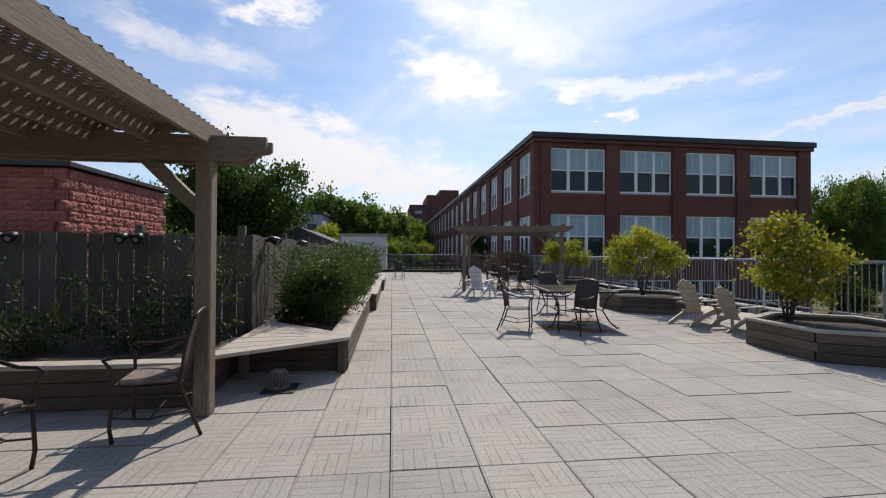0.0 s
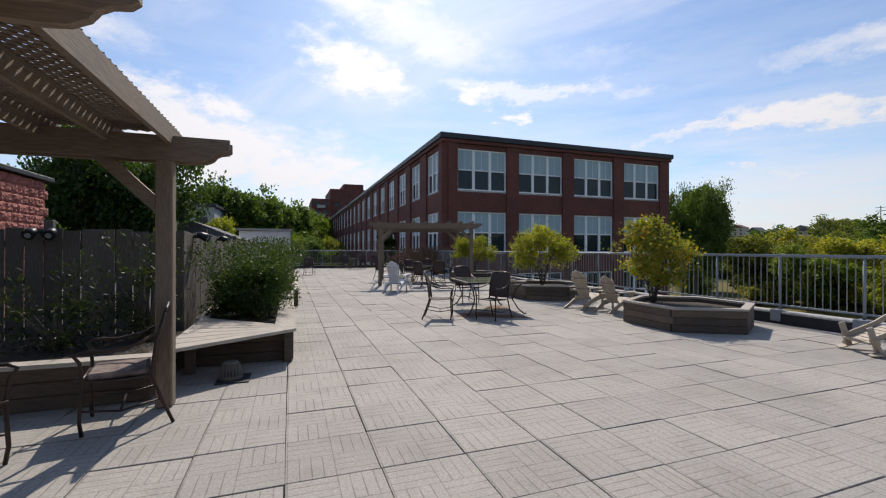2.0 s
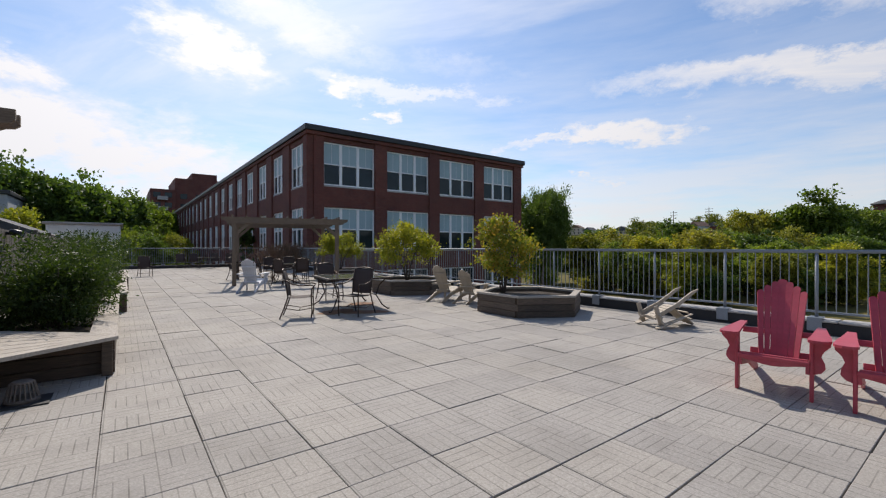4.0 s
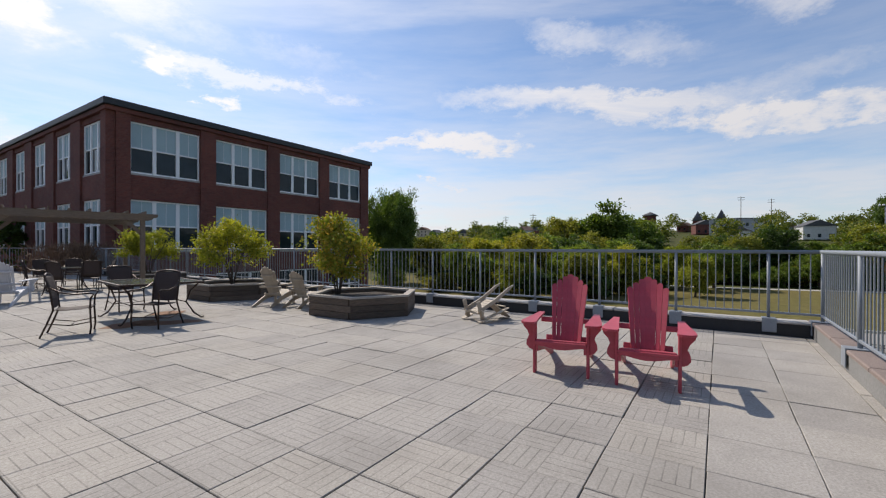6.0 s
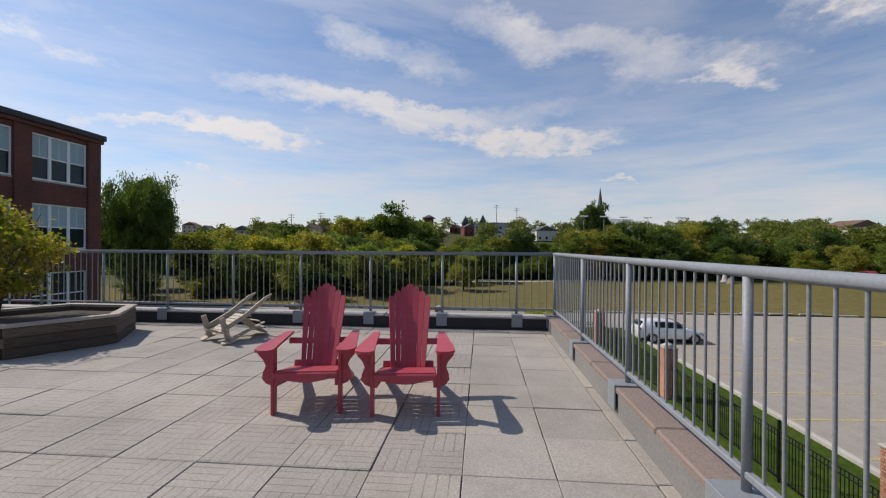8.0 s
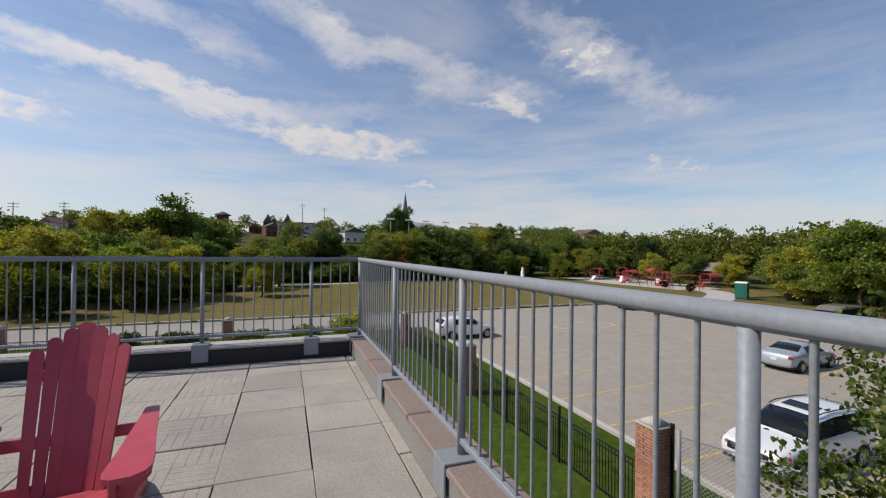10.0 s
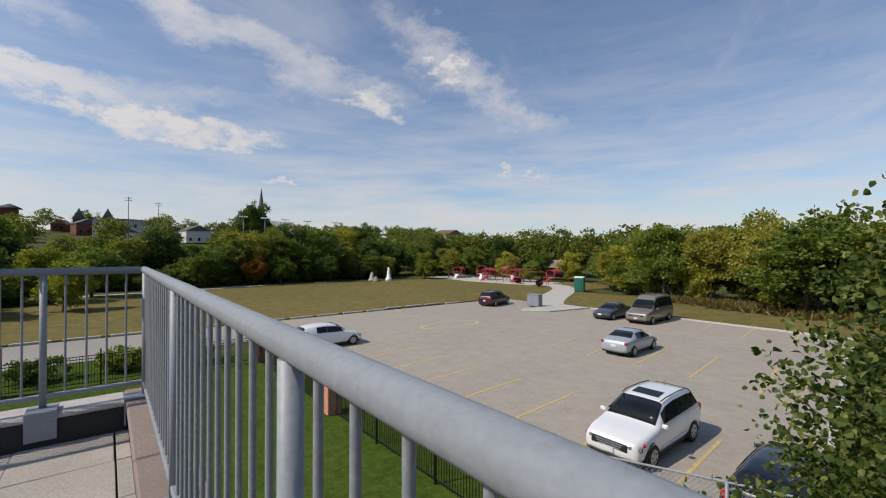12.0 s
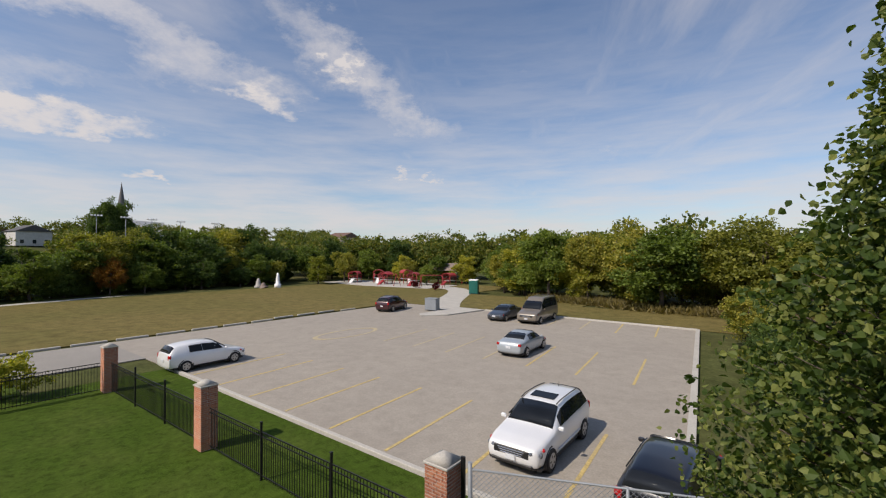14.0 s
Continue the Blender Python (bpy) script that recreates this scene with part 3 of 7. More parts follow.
for i in range(22):
    y = -36 + i * 2.75
    bm = bmesh.new()
    chamfer_box(bm, (0.22, 2.2, 0.17), None, 0.03)
    if prev is None:
        prev = solid("parking_kerb", bm, CONCRETE, "weathered concrete wheel stop along the park lawn", "wheel stop", group="wheel stops along the lawn")
        prev.matrix_basis = pose(45.5, y, G + 0.08)
    else:
        bm.free()
        copy_thing(prev, pose(45.5 + (0.6 if y < -25 else 0) , y, G + 0.08, 0, 0, random.uniform(-2, 2)))


def painted(x0, y0, x1, y1, w=0.13, mat=None):
    bm = bmesh.new()
    d = Vector((x1 - x0, y1 - y0))
    n = Vector((-d.y, d.x)).normalized() * w / 2
    prism(bm, [(x0 + n.x, y0 + n.y), (x0 - n.x, y0 - n.y), (x1 - n.x, y1 - n.y), (x1 + n.x, y1 + n.y)], 0.008, T((0, 0, G)))
    solid("road_marking", bm, mat or YELLOW, "worn yellow painted parking line on asphalt", "parking line", "structure")


FADED = material("faded yellow line paint", (0.46, 0.38, 0.23), 0.85, 0, 9, 0.35, 0.9, 0.5, 0.1, coord="World", hue=(0.37, 0.32, 0.23))
for k in range(8):
    x = 9.5 + k * 3.05
    painted(x - 0.25, -12.6, x + 0.2, -18.6)
for k in range(7):
    x = 10.8 + k * 3.05
    painted(x - 0.35, -25.6, x + 0.4, -31.8, mat=YELLOW if k < 3 else FADED)
for k in range(5):
    x = 12.6 + k * 3.1
    painted(x - 0.3, -40.0, x + 0.4, -45.2, mat=YELLOW if k < 2 else FADED)
bm = bmesh.new()
for k in range(28):
    a, b = 2 * math.pi * k / 28, 2 * math.pi * (k + 1) / 28
    prism(bm, [(33.6 + r * math.cos(t), -26 + 2.2 * r * math.sin(t)) for r, t in ((1.3, a), (1.5, a), (1.5, b), (1.3, b))], 0.008, T((0, 0, G)))
solid("road_marking", bm, FADED, "worn yellow painted oval marking", "marking", "structure")


# ---- terrace ----
bm = bmesh.new()
span(bm, PX0, PX1, PY0, PY1, -0.35, -0.035)
floor = solid("floor", bm, UNDER, "terrace of pale concrete pavers on a dark bed", "floor", "structure")
bm = bmesh.new()
span(bm, PX0 - 0.3, PX1 + 0.3, PY0 - 0.3, PY1 + 0.3, G - 0.05, -0.36)
solid("wall_base", bm, BRICK, "brick building under the terrace", "wall", "structure")

# south parapet
bm = bmesh.new()
span(bm, PX0, PX1 + 0.32, PY0 - 0.27, PY0, -0.36, 0.2, 0.01)
wall_south = solid("wall_south", bm, PARAPET, "low grey concrete parapet wall", "parapet", "structure")
bm = bmesh.new()
chamfer_box(bm, (1.64, 0.31, 0.055), None, 0.012)
cop = mesh_of("coping_stone", bm, COPING)
for k in range(11):
    piece("coping_stone", cop, wall_south, T((PX1 + 0.32 - 0.83 - k * 1.655, PY0 - 0.135, 0.228)))
# east parapet
bm = bmesh.new()
span(bm, PX1, PX1 + 0.3, PY0 + 0.004, PY1, -0.36, 0.2, 0.01)
wall_east = solid("wall_east", bm, DULL_BLACK, "low parapet wall with near-black faces", "parapet", "structure")
bm = bmesh.new()
chamfer_box(bm, (0.34, 2.9, 0.04), None, 0.012)
cop = mesh_of("coping_stone", bm, SILL)
for k in range(12):
    piece("coping_stone", cop, wall_east, T((PX1 + 0.15, PY0 + 1.47 + k * 2.915, 0.22)))
bm = bmesh.new()
span(bm, -2.1, PX1, PY1 - 0.3, PY1, -0.03, 0.2, 0.01)
solid("wall_north", bm, DULL_BLACK, "low dark parapet at the far end of the terrace", "parapet", "structure")


# ---- railings ----
def baluster_mesh(h):
    bm = bmesh.new()
    tube(bm, [(0, 0, 0), (0, 0, h)], 0.0085, 6, False)
    return mesh_of("baluster", bm, BALUSTER)


def railing(name, length, first, step, label, gap=None):
    """A railing along its own x, its foot on the parapet at z = 0.25; the brackets face y > 0."""
    th = thing(name, Matrix(), label, "railing", kind="structure")
    bm = bmesh.new()
    tube(bm, [(0, 0, 1.345), (length, 0, 1.345)], 0.03, 14)
    part("top_rail", bm, GALV, th)
    bm = bmesh.new()
    chamfer_box(bm, (length, 0.036, 0.036), T((length / 2, 0, 0.355)), 0.005)
    part("bottom_rail", bm, GALV, th)
    bm = bmesh.new()
    tube(bm, [(0, 0, 0.25), (0, 0, 1.32)], 0.024, 12)
    post = mesh_of("post", bm, GALV)
    bm = bmesh.new()
    chamfer_box(bm, (0.19, 0.21, 0.014), T((0, 0.035, 0.265)), 0.003)
    chamfer_box(bm, (0.19, 0.014, 0.22), T((0, 0.139, 0.162)), 0.003)
    plate = mesh_of("bracket", bm, GALV)
    bar = baluster_mesh(0.96)
    xs = []
    x = first
    while x < length:
        xs.append(x)
        x += gap if gap and len(xs) == 1 else step
    for x in xs:
        p = piece("post", post, th, T((x, 0, 0)))
        piece("bracket", plate, p, Matrix())
    for a, b in zip([0.0] + xs, xs + [length]):
        n = max(1, round((b - a) / 0.125))
        for k in range(1, n):
            piece("baluster", bar, th, T((a + (b - a) * k / n, 0, 0.37)))
    return th


r = railing("railing", 17.2, 0.13, 1.68, "galvanised steel railing of round bars on the parapet", 2.07)
r.matrix_basis = pose(8.70, -1.945, 0, 0, 0, 180) @ Matrix.Diagonal((1, -1, 1, 1))
r2 = railing("railing", 31.0, 0.66, 1.335, "galvanised steel railing of round bars on the parapet")
r2.matrix_basis = pose(8.655, -1.945, 0, 0, 0, 90)
r3 = railing("railing", 10.6, 0.3, 1.7, "galvanised steel railing at the far end of the terrace")
r3.matrix_basis = pose(-2.0, PY1 - 0.1, 0, 0, 0, 0) @ Matrix.Diagonal((1, -1, 1, 1))


# ---- brick factory ----
BX0, BX1, BY0, BY1, BZ = 9.95, 31.6, 29.0, 135.0, 10.0


def window_bars(w, h):
    """Meshes and places of a white frame of three double-hung lights, centred on x, from z = 0; faces -y."""
    f = 0.10
    out = []

    def bar(name, x0, x1, y, z0, z1):
        bm = bmesh.new()
        span(bm, x0, x1, -y, y, z0, z1, min(0.008, y * 0.4))
        out.append((name, mesh_of(name, bm, WHITE)))
    for x0, x1 in ((-w / 2, -w / 2 + f), (w / 2 - f, w / 2)):
        bar("jamb", x0, x1, 0.06, 0, h)
    for x in (-w / 6, w / 6):
        bar("mullion", x - 0.11, x + 0.11, 0.06, 0.1, h - 0.1)
    bar("head", -w / 2 + f, w / 2 - f, 0.052, h - f, h)
    bar("foot", -w / 2 + f, w / 2 - f, 0.052, 0, f)
    for k in (-1, 0, 1):
        bar("meeting_rail", k * w / 3 - w / 6 + 0.11, k * w / 3 + w / 6 - 0.11, 0.045, h * 0.48, h * 0.48 + 0.09)
        bar("glazing_bar", k * w / 3 - 0.012, k * w / 3 + 0.012, 0.012, h * 0.51, h - f)
    return out


def building():
    th = thing("factory_building", Matrix(), "long three-storey red brick factory with white triple windows", "building")
    rows = [(5.9, 3.1), (1.2, 3.1), (-3.5, 3.1)]
    bays_s = [(11.05 + k * 5.15, 15.15 + k * 5.13) for k in range(4)]
    bays_w = [(29.75 + k * 4.87, 32.95 + k * 4.87) for k in range(21)]

    def wall(name, bays, lo, hi, south):
        bm = bmesh.new()

        def blk(a, b, z0, z1, d0=0.0, d1=0.35):
            if south:
                span(bm, a, b, BY0 + d0, BY0 + d1, z0, z1, 0.01)
            else:
                span(bm, BX0 + d0, BX0 + d1, a, b, z0, z1, 0.01)
        edges = [lo] + [v for bay in bays for v in bay] + [hi]
        for a, b in zip(edges[0::2], edges[1::2]):
            blk(a, b, G - 0.1, 9.35, -0.12, 0.35)
        for a, b in bays:
            zs = [G - 0.1] + [v for z, h in rows[::-1] for v in (z - 0.12, z + h)] + [9.35]
            for z0, z1 in zip(zs[0::2], zs[1::2]):
                blk(a, b, z0, z1)
        part(name, bm, BRICK, th)
    wall("wall", bays_s, BX0 + 0.36, BX1, True)
    wall("wall", bays_w, BY0, BY1, False)
    # solid block without rooms; its colour gives the indoor darkness
    bm = bmesh.new()
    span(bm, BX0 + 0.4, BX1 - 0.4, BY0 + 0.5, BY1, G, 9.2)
    part("core", bm, ROOM, th, "solid near-black block standing for unlit rooms")
    bm = bmesh.new()
    span(bm, BX0 - 0.2, BX1 + 0.2, BY0 - 0.2, BY1, 9.35, 9.62, 0.02)
    part("cornice", bm, BRICK, th)
    bm = bmesh.new()
    span(bm, BX0 - 0.32, BX1 + 0.32, BY0 - 0.32, BY1, 9.62, BZ + 0.02, 0.03)
    part("roof", bm, ROOF_METAL, th, "dark metal roof edge")
    frames, panes, blinds, sills = {}, {}, {}, {}
    for south, bays in ((True, bays_s), (False, bays_w)):
        for a, b in bays:
            w = round(b - a, 2)
            for z, h in rows:
                if w not in frames:
                    frames[w] = window_bars(w, h)
                    bm = bmesh.new()
                    span(bm, -w / 2 + 0.05, w / 2 - 0.05, -0.004, 0.004, 0.05, h - 0.05, 0.001)
                    panes[w] = mesh_of("window", bm, GLASS)
                    bm = bmesh.new()
                    span(bm, -w / 2 + 0.05, w / 2 - 0.05, 0.0, 0.02, h * 0.5, h - 0.05, 0.002)
                    blinds[w] = mesh_of("blind", bm, BLIND)
                    bm = bmesh.new()
                    span(bm, -w / 2 - 0.03, w / 2 + 0.03, -0.16, 0.1, -0.118, 0.0, 0.01)
                    sills[w] = mesh_of("window_sill", bm, SILL)
                m = pose((a + b) / 2, BY0 + 0.16, z) if south else pose(BX0 + 0.16, (a + b) / 2, z, 0, 0, -90)
                win = piece("window", panes[w], th, m @ T((0, 0.03, 0)))
                for nm, me in frames[w]:
                    piece(nm, me, win, T((0, -0.03, 0)))
                if z > -1:
                    piece("blind", blinds[w], win, T((0, -0.024, 0)))
                piece("window_sill", sills[w], win, Matrix())
    return th


building()

# apartment tower beyond
tower = thing("apartment_tower", Matrix(), "dark brown brick apartment tower beyond the factory", "building")
bm = bmesh.new()
span(bm, 6.0, 12.2, 148, 170, G, 18.4, 0.05)
span(bm, 12.2, 36.0, 150, 172, G, 22.2, 0.05)
part("wall", bm, BRICK, tower)
bm = bmesh.new()
span(bm, 17.0, 24.0, 153, 165, 22.2, 24.5, 0.05)
part("roof_room", bm, BRICK, tower)
bm = bmesh.new()
span(bm, -0.9, 0.9, -0.03, 0.06, 0, 1.5, 0.02)
wm = mesh_of("window", bm, GLASS)
bm = bmesh.new()
span(bm, -1.3, 1.3, -0.9, 0.0, -0.2, 0.85, 0.02)
bal = mesh_of("balcony", bm, SILL)
for f in range(7):
    for x in (7.6, 10.4, 14.5, 18.5, 22.5):
        y = 148 if x < 12 else 150
        z = -2.0 + f * 3.0
        piece("window", wm, tower, T((x, y - 0.04, z)))
    piece("balcony", bal, tower, T((9.0, 148, -2.6 + f * 3.0)))

# ---- fence and block house ----
FX, FY = -2.05, 6.7
bm = bmesh.new()
chamfer_box(bm, (0.186, 0.02, 1.72), T((0, 0, 0.86)), 0.003)
board = mesh_of("fence_board", bm, FENCE)


def board_fence(length, m):
    th = thing("fence", m, "tall weathered grey wooden board fence with narrow gaps", "fence", kind="structure")
    bm = bmesh.new()
    for z in (0.35, 1.0, 1.5):
        span(bm, 0, length, 0.02, 0.06, z, z + 0.09, 0.004)
    part("rail", bm, FENCE, th)
    n = int(length / 0.2)
    for k in range(n):
        x = 0.09 + k * length / n
        piece("fence_board", board, th, pose(x + random.uniform(-0.004, 0.004), 0.0, random.uniform(-0.02, 0.02), 0, random.uniform(-0.5, 0.5), 0))
    bm = bmesh.new()
    chamfer_box(bm, (0.1, 0.1, 1.85), T((0, 0, 0.925)), 0.006)
    pm = mesh_of("post", bm, FENCE)
    x = 0.0
    while x <= length:
        piece("post", pm, th, T((x, 0.14, 0)))
        x += 2.4
    return th


board_fence(6.4, pose(FX - 6.4, FY, 0))
board_fence(24.0, pose(FX, FY, 0, 0, 0, 90))

block = thing("block_house", Matrix(), "small red split-face block rooftop house with metal flashing", "building")
bm = bmesh.new()
span(bm, -14, -6.06, 8.91, 12.3, -0.3, 3.04, 0.02)
part("core", bm, RED_BLOCK, block)
rng = random.Random(4)
variants = []
for v in range(6):
    bm = bmesh.new()
    n, k = 10, 5
    grid = [[bm.verts.new((i / n * 0.395 - 0.1975, -0.012 - (0 if i in (0, n) or j in (0, k) else rng.uniform(0.004, 0.034)), j / k * 0.195)) for j in range(k + 1)] for i in range(n + 1)]
    for i in range(n):
        for j in range(k):
            bm.faces.new((grid[i][j], grid[i + 1][j], grid[i + 1][j + 1], grid[i][j + 1]))
    chamfer_box(bm, (0.395, 0.05, 0.195), T((0, 0.014, 0.0975)), 0.004)
    variants.append(mesh_of("block", bm, RED_BLOCK))
for row in range(15):
    z = 0.02 + row * 0.2
    for k in range(9):
        y = 9.13 + k * 0.4 - (0.2 if row % 2 else 0)
        if y < 12.2:
            piece("block", rng.choice(variants), block, pose(-6.04, y, z, 0, 0, 90))
    for k in range(10):
        x = -6.25 - k * 0.4 - (0.2 if row % 2 else 0)
        piece("block", rng.choice(variants), block, pose(x, 8.89, z))
bm = bmesh.new()
span(bm, -14.1, -5.93, 8.78, 12.42, 3.04, 3.14, 0.01)
part("roof", bm, ROOF_METAL, block, "dark metal flashing")


# ---- leaves and trees ----
def leaf_mesh(name, pts, size, mat, rng, aspect=0.6, droop=0.0, shape=4, out=None):
    """Many small leaves at pts. shape 4: a lozenge; 6: a broad pointed leaf with a fold."""
    n = len(pts)
    d = rng.normal(size=(n, 3))
    if out is not None:
        d = d + out * 0.9
    d[:, 2] -= droop
    d /= np.linalg.norm(d, axis=1)[:, None]
    s = np.cross(d, rng.normal(size=(n, 3)))
    s /= np.linalg.norm(s, axis=1)[:, None]
    up = np.cross(s, d)
    L = size * rng.uniform(0.65, 1.3, size=(n, 1))
    W = L * aspect * 0.5
    if shape == 4:
        v = np.stack([pts, pts + d * L * 0.5 + s * W, pts + d * L, pts + d * L * 0.5 - s * W], 1)
        faces = [(4 * i, 4 * i + 1, 4 * i + 2, 4 * i + 3) for i in range(n)]
    else:
        f = up * L * 0.12
        v = np.stack([pts, pts + d * L * 0.28 + s * W + f, pts + d * L * 0.65 + s * W * 0.8 + f, pts + d * L, pts + d * L * 0.65 - s * W * 0.8 + f, pts + d * L * 0.28 - s * W + f], 1)
        faces = [q for i in range(n) for q in ((6 * i, 6 * i + 1, 6 * i + 2, 6 * i + 3), (6 * i, 6 * i + 3, 6 * i + 4, 6 * i + 5))]
    me = bpy.data.meshes.new(name)
    me.from_pydata(v.reshape(-1, 3).tolist(), [], faces)
    me.materials.append(mat)
    return me


def clumps(rng, n_clump, per, centre, radii, spread, shell=0.55, bottom=-0.8):
    """Points in clumps over an ellipsoid with gaps, and the way outwards."""
    out, dirs = [], []
    while len(out) < n_clump:
        u = rng.normal(size=3)
        u /= np.linalg.norm(u)
        if u[2] < bottom:
            continue
        r = shell + (1 - shell) * rng.random()
        c = np.array(centre) + u * np.array(radii) * r
        k = spread * rng.uniform(0.6, 1.35)
        p = rng.normal(size=(per, 3)) * np.array([k, k, k * 0.62])
        out.append(c + p)
        dirs.append(np.repeat(u[None], per, 0))
    return np.concatenate(out), np.concatenate(dirs)


def limbs(bm, rng, base, top, r, crown_c, crown_r, n=7):
    base, top = np.array(base, float), np.array(top, float)
    k = 5
    line = [base + (top - base) * i / k + (rng.normal(size=3) * np.array([1, 1, 0]) * r * 0.5 if i else 0) for i in range(k + 1)]
    tube(bm, line, [r * (1.25 if i == 0 else 1 - 0.6 * i / k) for i in range(k + 1)], 8)
    for _ in range(n):
        f = rng.uniform(0.35, 1.0)
        s = base + (top - base) * f
        u = rng.normal(size=3)
        u[2] = abs(u[2]) * 0.8 + 0.2
        u /= np.linalg.norm(u)
        e = np.array(crown_c) + u * np.array(crown_r) * rng.uniform(0.55, 0.9)
        mid = (s + e) / 2 + rng.normal(size=3) * 0.08 * np.linalg.norm(e - s)
        tube(bm, [s, mid, e], [r * 0.45, r * 0.28, r * 0.1], 5)


def tree_thing(seed, height, width, mat, label, group="", leaf=0.34, n_clump=70, per=60, crown_low=0.22, squash=1.0, category="tree", name="tree", spread=None):
    rng = np.random.default_rng(seed)
    th = thing(name, Matrix(), label, category, group)
    ch = height * (1 - crown_low)
    c = (0, 0, height * crown_low + ch * 0.5)
    rad = (width / 2, width / 2 * squash, ch * 0.5)
    bm = bmesh.new()
    limbs(bm, rng, (0, 0, 0), (rng.normal() * 0.1, rng.normal() * 0.1, height * 0.72), height * 0.018 + 0.03, c, rad)
    part("trunk", bm, BARK, th)
    lumps = 11
    pts, dirs = [], []
    for k in range(lumps):
        u = rng.normal(size=3)
        u[2] = u[2] * 0.8 + 0.25
        u /= np.linalg.norm(u)
        cc = np.array(c) + u * np.array(rad) * rng.uniform(0.48, 0.82)
        big = rng.uniform(0.28, 0.48)
        p, d = clumps(rng, n_clump // lumps, per, cc, [r * big for r in rad], spread or width * 0.045, 0.5, -0.95)
        pts.append(p)
        dirs.append(d)
    p, d = clumps(rng, n_clump // 3, per, c, [r * 0.74 for r in rad], spread or width * 0.05, 0.6, -0.95)
    pts, dirs = np.concatenate(pts + [p]), np.concatenate(dirs + [d])
    ob = new("crown", leaf_mesh("crown", pts, leaf, mat, rng, 0.75, 0.1, 4, dirs))
    ob.parent = th
    return th


# ---- timber planters ----
def timber_run(th, a, b, z0, courses, h=0.13, t=0.13, mat=TIMBER):
    """A wall of stacked timbers between two points of the plan, under thing th."""
    a, b = Vector(a), Vector(b)
    d = b - a
    turn = math.degrees(math.atan2(d.y, d.x))
    for k in range(courses):
        x, end = 0.0, d.length
        first = True
        while x < end - 0.05:
            n = min(end - x, 2.4 - (0.9 if first and k % 2 else 0))
            if end - x - n < 0.3:
                n = end - x
            first = False
            bm = bmesh.new()
            chamfer_box(bm, (n - 0.006, t, h - 0.005), None, 0.008)
            p = part("timber", bm, mat, th)
            m = a + d.normalized() * (x + n / 2)
            p.matrix_basis = pose(m.x, m.y, z0 + h * (k + 0.5), random.uniform(-0.6, 0.6), 0, turn)
            x += n


def cap_board(th, outline, z, mat, t=0.04):
    bm = bmesh.new()
    prism(bm, outline, t, T((0, 0, z)))
    return part("cap_board", bm, mat, th, "sun-bleached cap board")


def soil(th, outline, z):
    bm = bmesh.new()
    prism(bm, outline, 0.05, T((0, 0, z)))
    part("soil", bm, SOIL, th)


# left planter, along the fence
pl = thing("planter", Matrix(), "long weathered timber planter beside the board fence", "planter")
# these courses carry the shade beside the fence in their colour
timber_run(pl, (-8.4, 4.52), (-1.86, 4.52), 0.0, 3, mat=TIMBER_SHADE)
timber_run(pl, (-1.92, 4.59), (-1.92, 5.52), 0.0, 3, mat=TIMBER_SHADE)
soil(pl, [(-8.4, 4.58), (-1.98, 4.58), (-1.98, 6.62), (-8.4, 6.62)], 0.24)
cap_board(pl, [(-8.4, 4.42), (-1.85, 4.42), (-1.85, 4.60), (-8.4, 4.60)], 0.39, CAP_X)
# corner bench
be = thing("corner_bench", Matrix(), "sun-bleached triangular wooden corner bench between two planters", "bench")
pts = [(-1.84, 4.62), (-0.52, 5.50), (-0.52, 5.70), (-1.84, 6.9)]
n = 7
for k in range(n):
    f0, f1 = k / n, (k + 1) / n - 0.012

    def at(f, side):
        a, b = (Vector(pts[0]), Vector(pts[3])) if side else (Vector(pts[1]), Vector(pts[2]))
        return a + (b - a) * f
    bm = bmesh.new()
    prism(bm, [tuple(at(f0, 1)), tuple(at(f0, 0)), tuple(at(f1, 0)), tuple(at(f1, 1))], 0.038, T((0, 0, 0.395)))
    part("seat_board", bm, CAP_X, be)
for x, y in ((-1.70, 5.35), (-0.62, 5.56)):
    bm = bmesh.new()
    chamfer_box(bm, (0.1, 0.1, 0.394), T((x, y, 0.197)), 0.006)
    part("leg", bm, TIMBER, be)
# planter along the walkway
for y0, y1, x1 in ((5.62, 10.9, -0.55), (11.15, 16.6, -0.40), (16.9, 22.4, -0.32)):
    pl = thing("planter", Matrix(), "weathered timber planter with bleached cap boards along the walkway", "planter", "planters along the walkway")
    timber_run(pl, (x1 - 0.07, y0 + 0.13), (x1 - 0.07, y1), 0.0, 3)
    # end wall away from the sun, its shade painted in by the darker timber
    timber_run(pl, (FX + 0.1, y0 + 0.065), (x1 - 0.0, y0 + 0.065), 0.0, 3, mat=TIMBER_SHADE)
    soil(pl, [(FX + 0.1, y0 + 0.12), (x1 - 0.13, y0 + 0.12), (x1 - 0.13, y1), (FX + 0.1, y1)], 0.27)
    cap_board(pl, [(x1 - 0.24, y0), (x1 + 0.02, y0), (x1 + 0.02, y1), (x1 - 0.24, y1)], 0.392, CAP_Y)
    cap_board(pl, [(FX + 0.12, y0 + 1.2), (FX + 0.3, y0 + 1.2), (FX + 0.3, y1), (FX + 0.12, y1)], 0.392, CAP_Y)


